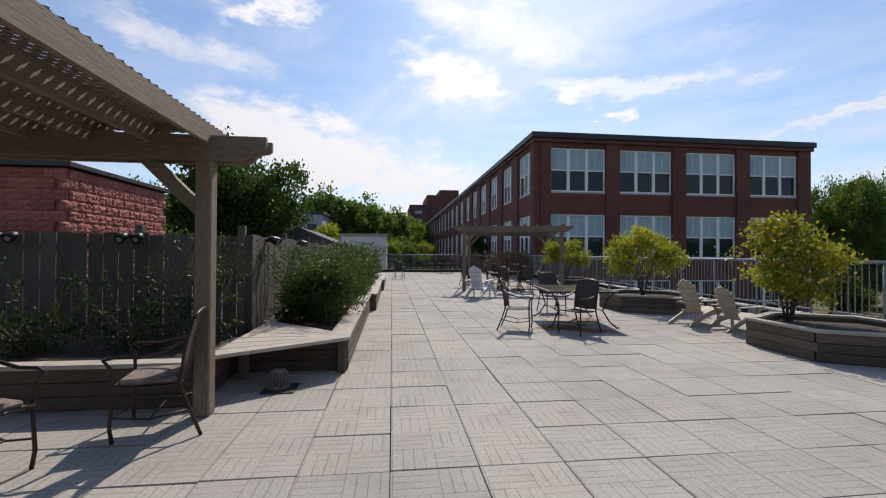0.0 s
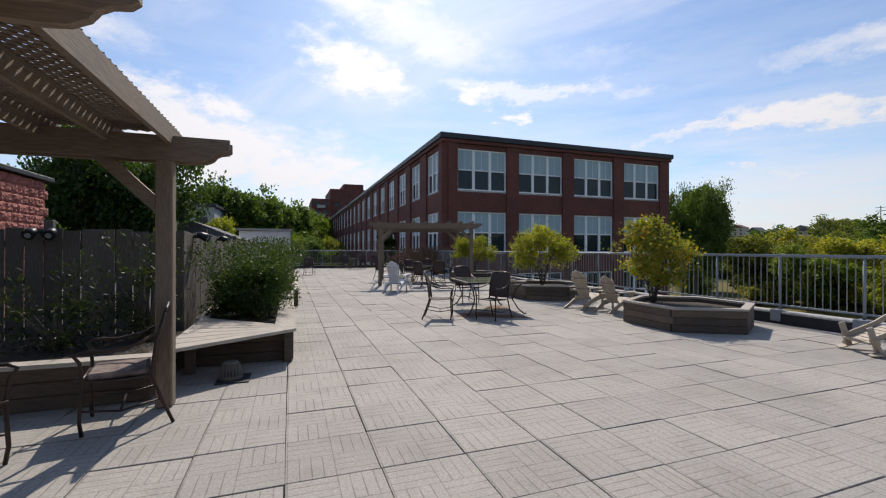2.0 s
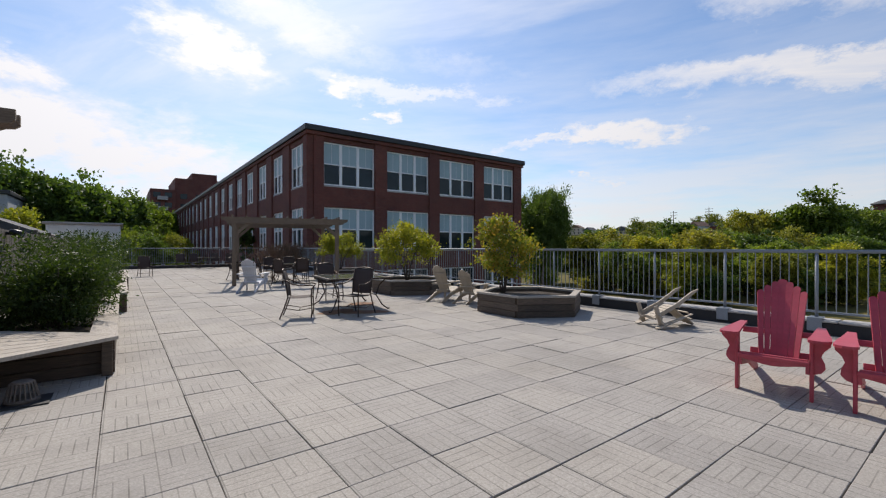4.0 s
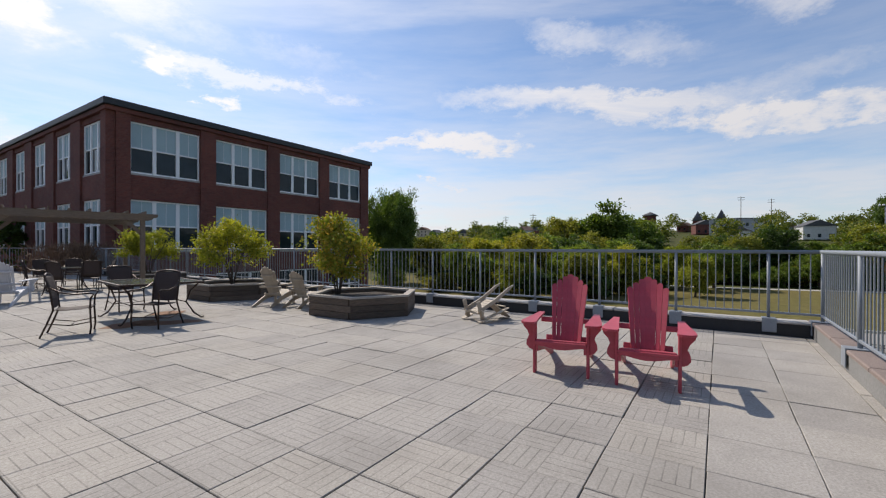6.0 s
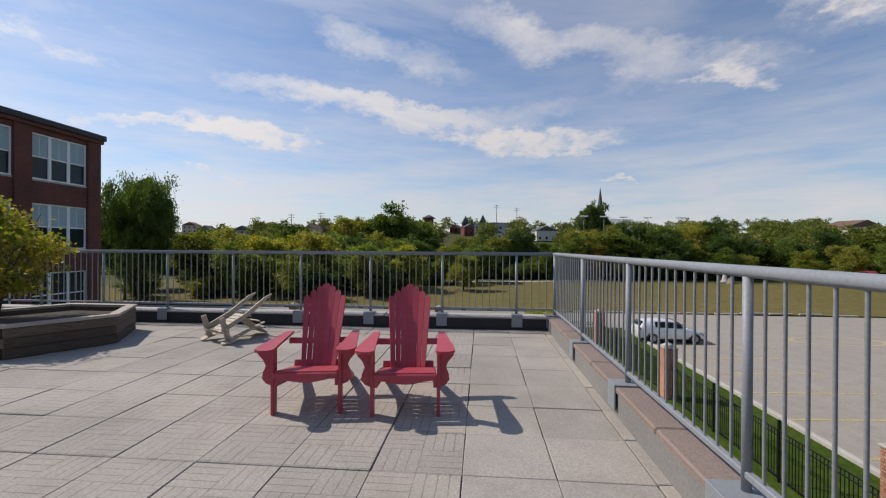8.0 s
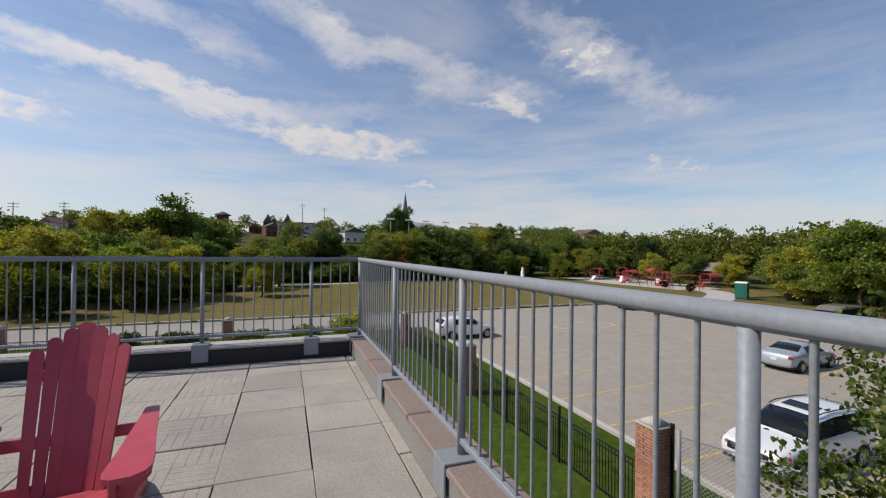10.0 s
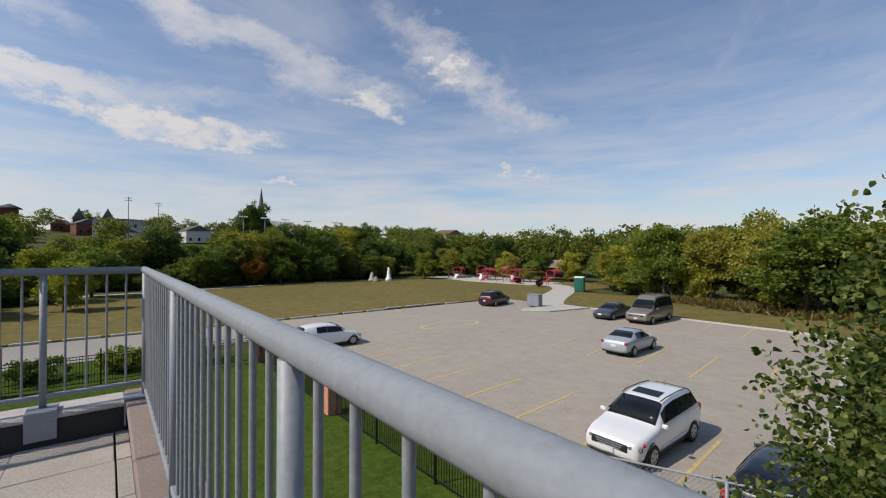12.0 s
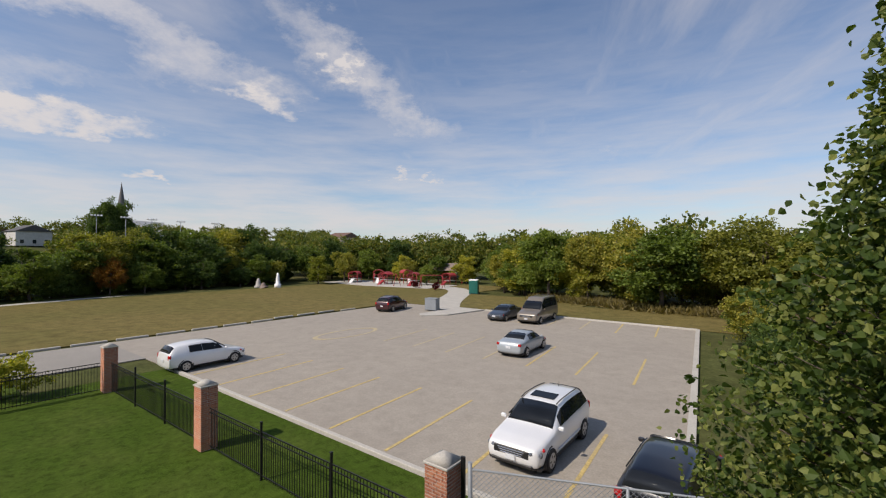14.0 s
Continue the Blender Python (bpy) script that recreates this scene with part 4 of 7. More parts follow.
def shrub(x, y, z, rx, ry, h, seed, mat=L_YEW, n=60, label="dense dark green yew shrub in a timber planter", per=180):
    rng = np.random.default_rng(seed)
    th = thing("shrub", T((x, y, z)), label, "shrub", "yew shrubs")
    bm = bmesh.new()
    for k in range(14):
        a = rng.uniform(0, 2 * math.pi)
        r = rng.uniform(0.3, 0.85)
        tube(bm, [(0.06 * math.cos(a), 0.06 * math.sin(a), 0), (0.4 * r * rx * math.cos(a), 0.4 * r * ry * math.sin(a), h * 0.4), (r * rx * math.cos(a), r * ry * math.sin(a), h * rng.uniform(0.6, 0.95))], [0.018, 0.012, 0.004], 5)
    part("stem", bm, BARK, th)
    p, d = clumps(rng, n, per, (0, 0, h * 0.5), (rx * 0.92, ry * 0.92, h * 0.5), 0.10, 0.5, -0.9)
    p[:, 2] = np.maximum(p[:, 2], 0.02)
    # upright sprays
    q = []
    for _ in range(n):
        a, r = rng.uniform(0, 2 * math.pi), math.sqrt(rng.random()) * 0.9
        b = np.array([rx * r * math.cos(a), ry * r * math.sin(a), h * (0.55 + 0.4 * math.sqrt(max(0, 1 - r * r)))])
        w = np.array([math.cos(a) * r, math.sin(a) * r, 1.1])
        q.append(b + np.linspace(0, 0.42, 22)[:, None] * w + rng.normal(size=(22, 3)) * 0.014)
    p2 = np.concatenate(q)
    p = np.concatenate([p, p2])
    d = np.concatenate([d, np.tile([0, 0, 0.6], (len(p2), 1))])
    ob = new("foliage", leaf_mesh("foliage", p, 0.06, mat, rng, 0.34, -0.15, 4, d))
    ob.parent = th


shrub(-1.22, 7.45, 0.3, 0.70, 0.8, 0.92, 1, n=95)
shrub(-1.2, 9.4, 0.3, 0.66, 0.8, 0.86, 2, n=85)
shrub(-1.2, 12.3, 0.3, 0.7, 1.0, 1.1, 3, n=70)
shrub(-1.15, 14.6, 0.3, 0.7, 1.1, 1.15, 4, n=60)
shrub(-1.1, 18.4, 0.3, 0.7, 1.2, 1.05, 5, n=50)
shrub(-1.1, 21.0, 0.3, 0.7, 1.2, 0.95, 6, n=50)
# junipers under the pergola side, shade coloured into the needles
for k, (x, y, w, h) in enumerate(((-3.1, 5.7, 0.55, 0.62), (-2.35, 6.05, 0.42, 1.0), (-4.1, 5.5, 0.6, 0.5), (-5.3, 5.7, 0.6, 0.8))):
    shrub(x, y, 0.27, w, w * 0.7, h, 20 + k, L_YEW_SHADE, 18, "thin loose juniper with shade-darkened needles in a timber planter", 70)


def hex_planter(x, y, turn, R=1.2):
    th = thing("hexagon_planter", T((x, y, 0)), "weathered hexagonal timber planter on the pavers", "planter", "hexagonal planters")
    ring = [(R * math.cos(radians(turn + 60 * k)), R * math.sin(radians(turn + 60 * k))) for k in range(6)]
    for k in range(6):
        a, b = Vector(ring[k]), Vector(ring[(k + 1) % 6])
        d = (b - a).normalized()
        n = Vector((-d.y, d.x)) * 0.065
        for c in range(3):
            ext = 0.0 if (k + c) % 2 else -0.13
            p, q = a + n - d * 0.0, b + n + d * ext * 0.5
            bm = bmesh.new()
            chamfer_box(bm, ((q - p).length, 0.13, 0.128), None, 0.009)
            ob = part("timber", bm, TIMBER, th)
            m = (p + q) / 2
            ob.matrix_basis = pose(m.x, m.y, 0.066 + c * 0.132, random.uniform(-0.8, 0.8), 0, math.degrees(math.atan2(d.y, d.x)))
        s = 0.88
        bm = bmesh.new()
        prism(bm, [(a.x * 1.012, a.y * 1.012), (b.x * 1.012, b.y * 1.012), (b.x * s, b.y * s), (a.x * s, a.y * s)], 0.038, T((0, 0, 0.398)))
        part("cap_board", bm, CAP_X, th, "sun-bleached cap board")
    soil(th, [(px * 0.9, py * 0.9) for px, py in ring], 0.28)
    return th


def maple(x, y, seed, mat, label, w=2.2, top=1.95, n=120):
    rng = np.random.default_rng(seed)
    th = thing("small_maple", T((x, y, 0.33)), label, "small tree", "small maples in planters")
    c, rad = (0, 0, top * 0.56), (w / 2, w / 2, top * 0.42)
    for k in range(7):
        bm = bmesh.new()
        a = k * 0.9 + rng.uniform(0, 0.4)
        e = np.array([math.cos(a) * w * 0.3, math.sin(a) * w * 0.3, top * rng.uniform(0.6, 0.9)])
        tube(bm, [(0.04 * math.cos(a), 0.04 * math.sin(a), 0), e * np.array([0.25, 0.25, 0.35]), e], [0.022, 0.016, 0.006], 6)
        for _ in range(3):
            u = e * rng.uniform(0.5, 0.9)
            v = u + rng.normal(size=3) * 0.3
            tube(bm, [u, v], [0.007, 0.003], 4)
        part("stem", bm, BARK, th)
    parts = []
    for _ in range(8):
        u = rng.normal(size=3)
        u[2] += 0.2
        u /= np.linalg.norm(u)
        parts.append(clumps(rng, n // 6, 70, np.array(c) + u * np.array(rad) * 0.62, [r * 0.42 for r in rad], 0.10, 0.3, -0.8))
    parts.append(clumps(rng, n // 6, 40, c, [r * 0.92 for r in rad], 0.12, 0.5, -0.8))
    p, d = np.concatenate([q[0] for q in parts]), np.concatenate([q[1] for q in parts])
    ob = new("crown", leaf_mesh("crown", p, 0.06, mat, rng, 0.85, 0.35, 4, d * 0.4))
    ob.parent = th
    return th


hex_planter(6.83, 5.96, 30)
hex_planter(6.82, 10.93, 30)
hex_planter(7.45, 17.7, 30)
maple(6.78, 6.75, 31, L_MAPLE, "small maple with yellow-green leaves in a hexagonal planter", 1.75, 1.85, 84)
maple(6.95, 11.3, 32, L_AUTUMN, "small maple with yellow and reddening leaves in a planter", 1.95, 1.95, 84)
maple(7.4, 17.7, 33, L_YELLOW, "small maple with bright yellow-green leaves in a planter", 2.1, 1.85, 84)


# ---- pergolas ----
def shaped_beam(length, h, t):
    """A beam along x whose ends are cut in an S-curve; top at z = h."""
    bm = bmesh.new()
    prof = [(0.0, h), (0.0, h * 0.62), (0.03, h * 0.5), (0.09, h * 0.46), (0.13, h * 0.36), (0.16, h * 0.18), (0.22, h * 0.04), (0.30, 0)]
    out = prof + [(length - x, z) for x, z in prof[::-1]]
    prism(bm, out, t, pose(0, t / 2, 0, 90, 0, 0))
    return bm


def pergola(m, w, d, over, z, label, rafters, lattice, post=0.14):
    """Posts on a w x d plan from the origin; beams along x at both ends; rafters along y."""
    th = thing("pergola", m, label, "pergola")
    for x in (0, w):
        for y in (0, d):
            bm = bmesh.new()
            chamfer_box(bm, (post, post, z), T((x, y, z / 2)), 0.012)
            part("post", bm, CEDAR, th)
            for s in ((1,) if x == 0 else (-1,)):
                bm = bmesh.new()
                prism(bm, [(0, -0.50), (0, -0.34), (0.34, 0), (0.50, 0)], 0.085, pose(x + s * post / 2, y + 0.0425, z, 90, 0, 0) @ Matrix.Diagonal((s, 1, 1, 1)))
                part("brace", bm, CEDAR_X, th)
    for y in (0, d):
        for dy in (-1, 1):
            ob = part("beam", shaped_beam(w + 2 * over, 0.22, 0.045), CEDAR_X, th)
            ob.matrix_basis = T((-over, y + dy * (post / 2 + 0.025), z - 0.012))
    for k in range(rafters):
        x = -0.06 + (w + 0.12) * k / (rafters - 1)
        ob = part("rafter", shaped_beam(d + 2 * over * 0.55, 0.15, 0.042) if not lattice else shaped_beam(d + 0.5, 0.17, 0.042), CEDAR_X, th)
        ob.matrix_basis = pose(x, -over * 0.55 if not lattice else -0.25, z + 0.13 if lattice else z + 0.14, 0, 0, 90)
    if lattice:
        top = z + 0.305
        rng = random.Random(9)
        x0, x1, y0, y1 = -0.07, w + 0.065, -0.2, d + 0.2
        for layer, sgn in ((0, 1), (1, -1)):
            c = -(y1 - y0)
            while c < (x1 - x0) + (y1 - y0):
                # slat along the line x = x0 + c + sgn * s
                pts = []
                if sgn > 0:
                    s0, s1 = max(0, -c), min(y1 - y0, x1 - x0 - c)
                    pts = [(x0 + c + s0, y0 + s0), (x0 + c + s1, y0 + s1)]
                else:
                    s0, s1 = max(0, -c), min(y1 - y0, x1 - x0 - c)
                    pts = [(x0 + c + s0, y1 - s0), (x0 + c + s1, y1 - s1)]
                if s1 - s0 > 0.05:
                    a, b = Vector(pts[0]), Vector(pts[1])
                    bm = bmesh.new()
                    dd = b - a
                    chamfer_box(bm, (dd.length, 0.04, 0.008), pose((a.x + b.x) / 2, (a.y + b.y) / 2, top + layer * 0.009, 0, 0, math.degrees(math.atan2(dd.y, dd.x))), 0.001)
                    part("lattice_slat", bm, CEDAR, th)
                c += 0.093
    return th


pergola(pose(-4.97, 1.5, 0), 3.28, 2.76, 0.55, 2.29, "weathered cedar pergola with a lattice roof on stout posts", 8, True)
pergola(pose(2.8, 16.6, 0, 0, 0, -13), 3.72, 3.7, 0.42, 2.32, "weathered cedar pergola with open rafters over patio tables", 9, False)


# ---- chairs and tables ----
def adirondack(paint, label, group, m):
    th = thing("adirondack_chair", m, label, "chair", group)
    # back slats in a fan
    tilt = radians(27)
    tops = [0.755, 0.81, 0.855, 0.885, 0.855, 0.81, 0.755]
    for k in range(7):
        u = k - 3
        bm = bmesh.new()
        L, w = tops[k], (0.06, 0.062, 0.064, 0.085, 0.064, 0.062, 0.06)[k]
        seg = 5
        out = [(-w * 0.35, 0), (w * 0.35, 0), (w * 0.5, L - 0.03)]
        out += [(w * 0.5 * math.cos(math.pi * i / seg), L - 0.03 + 0.03 * math.sin(math.pi * i / seg)) for i in range(1, seg)] + [(-w * 0.5, L - 0.03)]
        prism(bm, out, 0.02)
        ob = part("back_slat", bm, paint, th)
        ob.matrix_basis = T((u * 0.049, 0.20 - 0.004 * u * u, 0.265)) @ Matrix.Rotation(math.pi / 2 - tilt, 4, "X") @ Matrix.Rotation(-radians(u * 1.15), 4, "Z") @ Matrix.Rotation(-radians(u * 5.0), 4, "Y")
    for zz, yy, ww in ((0.50, 0.345, 0.66), (0.30, 0.245, 0.5), (0.80, 0.498, 0.38)):
        bm = bmesh.new()
        chamfer_box(bm, (ww, 0.025, 0.06), pose(0, yy, zz, -27, 0, 0), 0.005)
        part("back_rail", bm, paint, th)
    for k in range(7):
        y = -0.315 + k * 0.084
        bm = bmesh.new()
        chamfer_box(bm, (0.52, 0.076, 0.02), pose(0, y, 0.372 - (y + 0.315) * 0.2, -11, 0, 0), 0.005)
        part("seat_slat", bm, paint, th)
    bm = bmesh.new()
    n = 10
    out = [(-0.27, 0.10), (0.27, 0.10)] + [(0.27 - 0.54 * i / n, 0.018 * math.cos(2 * math.pi * i / n) + 0.035) for i in range(n + 1)]
    prism(bm, out, 0.022, pose(0, -0.342, 0.27, 90, 0, 0))
    part("apron", bm, paint, th)
    bm = bmesh.new()
    chamfer_box(bm, (0.545, 0.026, 0.042), T((0, -0.356, 0.352)), 0.009)
    part("front_slat", bm, paint, th)
    for s in (-1, 1):
        bm = bmesh.new()
        chamfer_box(bm, (0.03, 0.095, 0.56), T((s * 0.285, -0.29, 0.28)), 0.006)
        part("front_leg", bm, paint, th)
        bm = bmesh.new()
        br = [(0, 0.555), (0.12, 0.555), (0.115, 0.52), (0.07, 0.47), (0.05, 0.42), (0.075, 0.36), (0.08, 0.31), (0.05, 0.27), (0, 0.25)]
        prism(bm, [(s * (0.015 + x), z) for x, z in br], 0.028, pose(s * 0.285, -0.276, 0, 90, 0, 0))
        part("bracket", bm, paint, th)
        bm = bmesh.new()
        arm = [(-0.07, 0.0), (-0.078, 0.05), (-0.06, 0.3), (-0.035, 0.84), (0.03, 0.84), (0.06, 0.45), (0.085, 0.2), (0.09, 0.06), (0.075, 0.015), (0.03, -0.02), (-0.04, -0.02)]
        prism(bm, [(s * x, y) for x, y in arm], 0.024, pose(s * 0.335, -0.42, 0.562, -1.5 * 0, 0, 0))
        part("armrest", bm, paint, th)
        bm = bmesh.new()
        st = [(-0.33, 0.25), (-0.33, 0.355), (0.22, 0.27), (0.74, 0.045), (0.78, 0.0), (0.62, 0.0), (0.16, 0.17)]
        prism(bm, st, 0.026, Matrix(((0, 0, 1, s * 0.255 - 0.013), (1, 0, 0, 0), (0, 1, 0, 0), (0, 0, 0, 1))))
        part("stringer", bm, paint, th)
    return th


red = adirondack(RED_PAINT, "faded red painted wooden adirondack chair on the pavers", "red adirondack chairs", pose(4.82, 0.91, 0, 0, 0, -80.5))
copy_thing(red, pose(4.86, 0.035, 0, 0, 0, -83))
beige = adirondack(BEIGE_PAINT, "beige adirondack chair beside a hexagonal planter", "beige adirondack chairs", pose(6.5, 8.55, 0, 0, 0, 110) @ Matrix.Scale(0.9, 4))
copy_thing(beige, pose(6.72, 7.8, 0, 0, 0, 106) @ Matrix.Scale(0.9, 4))
whitec = adirondack(WHITE_PAINT, "pale grey adirondack chair under the far pergola", "", pose(2.9, 14.2, 0, 0, 0, 150))
# tipped right over: it rests on the fronts of its arms and the top of its back
rest = Vector((0, 0.94, 0.30)).normalized()
lie = Vector((0.90, -0.436, 0)).normalized()
down = Vector((0, 0, -1))
tip = Matrix((lie.cross(down), lie, down)).transposed() @ Matrix((Vector((1, 0, 0)), rest, Vector((1, 0, 0)).cross(rest)))
fallen = adirondack(BEIGE_PAINT, "weathered beige adirondack chair tipped upside down on the pavers", "", tip.to_4x4() @ Matrix.Diagonal((0.82, 0.86, 0.62, 1)))
bpy.context.view_layer.update()
spots = [o.matrix_world @ v.co for o in fallen.children for v in o.data.vertices]
front = fallen.matrix_basis @ Vector((0, -0.44, 0.586))
fallen.matrix_basis = T((6.97 - front.x, 3.37 - front.y, -min(p.z for p in spots))) @ fallen.matrix_basis


def patio_chair(m, label, group="patio chairs", cushion=False):
    """Bronze tube chair that faces -y, with a sling seat and curled arms."""
    th = thing("patio_chair", m, label, "chair", group)
    for s in (-1, 1):
        bm = bmesh.new()
        tube(bm, [(s * 0.24, -0.24, 0.0), (s * 0.25, -0.255, 0.12), (s * 0.24, -0.24, 0.42), (s * 0.26, -0.25, 0.58), (s * 0.275, -0.29, 0.645), (s * 0.28, -0.22, 0.665), (s * 0.28, -0.05, 0.655), (s * 0.265, 0.12, 0.69), (s * 0.245, 0.235, 0.76)], 0.0142, 7)
        part("arm_and_front_leg", bm, BRONZE, th)
        bm = bmesh.new()
        tube(bm, [(s * 0.25, 0.36, 0.0), (s * 0.24, 0.28, 0.2), (s * 0.235, 0.205, 0.42), (s * 0.24, 0.24, 0.7), (s * 0.235, 0.30, 0.93)], 0.0142, 7)
        part("back_leg", bm, BRONZE, th)
        bm = bmesh.new()
        tube(bm, [(s * 0.245, -0.245, 0.2), (s * 0.24, 0.0, 0.16), (s * 0.24, 0.275, 0.21)], 0.009, 6)
        part("stretcher", bm, BRONZE, th)
    bm = bmesh.new()
    tube(bm, [(-0.235, 0.30, 0.93), (-0.15, 0.315, 0.97), (0, 0.32, 0.985), (0.15, 0.315, 0.97), (0.235, 0.30, 0.93)], 0.0142, 7)
    part("top_rail", bm, BRONZE, th)
    for y, z, r in ((0.0, 0.16, 0.008), (-0.25, 0.425, 0.0125)):
        bm = bmesh.new()
        tube(bm, [(-0.245, y, z), (0.245, y, z)], r, 7)
        part("cross_rail", bm, BRONZE, th)

    def slung(pts, w, t, name, mat):
        bm = bmesh.new()
        rows = []
        n = 6
        for y, z in pts:
            rows.append([[bm.verts.new((-w + 2 * w * i / n, y, z - 0.012 * math.sin(math.pi * i / n) + o)) for i in range(n + 1)] for o in (0, t)])
        for a, b in zip(rows, rows[1:]):
            for o in (0, 1):
                for i in range(n):
                    bm.faces.new((a[o][i], a[o][i + 1], b[o][i + 1], b[o][i])).smooth = True
            for i in (0, n):
                bm.faces.new((a[0][i], b[0][i], b[1][i], a[1][i]))
        for e in (rows[0], rows[-1]):
            for i in range(n):
                bm.faces.new((e[0][i], e[0][i + 1], e[1][i + 1], e[1][i]))
        part(name, bm, mat, th)
    slung([(-0.25, 0.425), (-0.1, 0.405), (0.1, 0.40), (0.205, 0.415)], 0.235, 0.008, "seat", SLING)
    slung([(0.21, 0.45), (0.225, 0.6), (0.25, 0.78), (0.29, 0.92), (0.31, 0.965)], 0.228, 0.008, "backrest", SLING)
    if cushion:
        bm = bmesh.new()
        chamfer_box(bm, (0.42, 0.40, 0.055), T((0, -0.02, 0.445)), 0.022)
        part("cushion", bm, CUSHION, th, "worn floral seat cushion")
    return th


def patio_table(m, w, d, label, top=TABLE_GLASS):
    th = thing("patio_table", m, label, "table", "patio tables")
    bm = bmesh.new()
    chamfer_box(bm, (w - 0.09, d - 0.09, 0.012), T((0, 0, 0.722)), 0.003)
    part("table_top", bm, top, th, "mottled greenish table top")
    bm = bmesh.new()
    for s in (-1, 1):
        chamfer_box(bm, (w, 0.05, 0.04), T((0, s * (d / 2 - 0.025), 0.715)), 0.008)
        chamfer_box(bm, (0.05, d - 0.1, 0.04), T((s * (w / 2 - 0.025), 0, 0.715)), 0.008)
    part("rim", bm, BRONZE, th)
    for sx in (-1, 1):
        for sy in (-1, 1):
            bm = bmesh.new()
            x, y = sx * (w / 2 - 0.08), sy * (d / 2 - 0.1)
            tube(bm, [(x, y, 0.70), (x * 0.82, y * 0.86, 0.55), (x * 0.72, y * 0.78, 0.32), (x * 0.9, y * 0.92, 0.10), (x * 1.06, y * 1.05, 0.012), (x * 1.12, y * 1.08, 0.03)], 0.016, 7)
            part("leg", bm, BRONZE, th)
    bm = bmesh.new()
    tube(bm, [(0.72 * (w / 2 - 0.08), s * 0.78 * (d / 2 - 0.1), 0.32) for s in (-1, 1)], 0.009, 6)
    tube(bm, [(-0.72 * (w / 2 - 0.08), s * 0.78 * (d / 2 - 0.1), 0.32) for s in (-1, 1)], 0.009, 6)
    part("brace", bm, BRONZE, th)
    return th


patio_table(pose(3.85, 8.95, 0, 0, 0, -8), 1.4, 1.7, "bronze metal patio table with a mottled top")
t2 = patio_table(pose(5.0, 17.6, 0, 0, 0, -13), 1.05, 1.6, "bronze metal patio table under the far pergola")
pc = patio_chair(pose(2.42, 8.22, 0, 0, 0, 66), "dark bronze sling patio chair drawn up to a table")
copy_thing(pc, pose(3.42, 7.72, 0, 0, 0, -62))
copy_thing(pc, pose(4.0, 10.5, 0, 0, 0, 4))
for x, y, a in ((4.1, 17.2, 80), (4.3, 18.2, 70), (5.9, 17.4, -100), (5.2, 16.4, 170), (4.7, 18.9, 0), (4.3, 15.7, 120), (3.55, 19.8, 40), (5.6, 19.3, -20)):
    copy_thing(pc, pose(x, y, 0, 0, 0, a))
pcc = patio_chair(pose(-1.93, 3.98, 0, 0, 0, -78), "dark bronze patio chair with a worn floral cushion", "cushioned chairs", True)
copy_thing(pcc, pose(-2.72, 3.22, 0, 0, 0, 70))
# far end: black benches and stools
for x, y, a in ((0.4, 24.6, 10), (2.6, 32.3, 0), (3.4, 32.4, 8), (4.6, 32.3, -6), (5.6, 32.5, 3)):
    copy_thing(pc, pose(x, y, 0, 0, 0, a))
patio_table(pose(4.0, 31.6, 0, 0, 0, 0), 1.0, 1.0, "dark metal patio table at the far railing")

# ornamental grass by the factory wall
rng0 = np.random.default_rng(77)
gr = thing("grass_clump", T((8.2, 27.2, 0)), "tall reddish ornamental grass clump by the railing", "grass")
p = rng0.normal(size=(2600, 3)) * np.array([1.0, 0.6, 0.0])
p[:, 2] = rng0.uniform(0, 1.3, 2600)
ob = new("foliage", leaf_mesh("foliage", p, 0.5, material("dry grass", (0.20, 0.12, 0.07), 0.9, grain=12, random=0.4), rng0, 0.08, -1.6))
ob.parent = gr
conifer = tree_thing(91, 6.4, 2.0, L_DARK, "dark clipped conifer beside the factory wall", leaf=0.2, n_clump=60, per=70, crown_low=0.08, name="conifer")
conifer.matrix_basis = T((8.9, 44.0, -1.2))

# rust stains under the table
for k, (x, y, sx, sy, a) in enumerate(((3.25, 8.35, 0.5, 0.28, 20), (3.75, 7.95, 0.55, 0.25, -25), (4.3, 9.2, 0.35, 0.3, 10))):
    rg = random.Random(50 + k)
    bm = bmesh.new()
    out = []
    for i in range(18):
        t = 2 * math.pi * i / 18
        r = rg.uniform(0.8, 1.12)
        out.append((sx * r * math.cos(t), sy * r * math.sin(t)))
    prism(bm, out, 0.002, pose(x, y, 0.0045, 0, 0, a))
    solid("rust_stain", bm, RUST, "brown rust stain on the pavers under a table", "stain", "structure")

# roof drain
DRAIN = material("weathered cast drain", (0.16, 0.135, 0.115), 0.7, 0.2, 30, 0.3)
dr = thing("roof_drain", T((-1.22, 4.95, 0)), "grey ribbed dome strainer of a roof drain", "drain")
bm = bmesh.new()
chamfer_box(bm, (0.34, 0.34, 0.012), T((0.03, -0.02, 0.006)), 0.003)
part("base_plate", bm, DULL_BLACK, dr, "black base plate")
bm = bmesh.new()
tube(bm, [(0, 0, 0.01), (0, 0, 0.05)], [0.125, 0.12], 18)
part("ring", bm, DRAIN, dr)
bm = bmesh.new()
tube(bm, [(0, 0, 0.18), (0, 0, 0.2)], [0.085, 0.07], 18)
part("cap", bm, DRAIN, dr)
bm = bmesh.new()
chamfer_box(bm, (0.012, 0.01, 0.16), None, 0.003)
rib = mesh_of("rib", bm, DRAIN)
for k in range(20):
    a = 2 * math.pi * k / 20
    piece("rib", rib, dr, T((0.103 * math.cos(a), 0.103 * math.sin(a), 0.11)) @ Matrix.Rotation(a, 4, "Z") @ Matrix.Rotation(radians(-14), 4, "Y"))


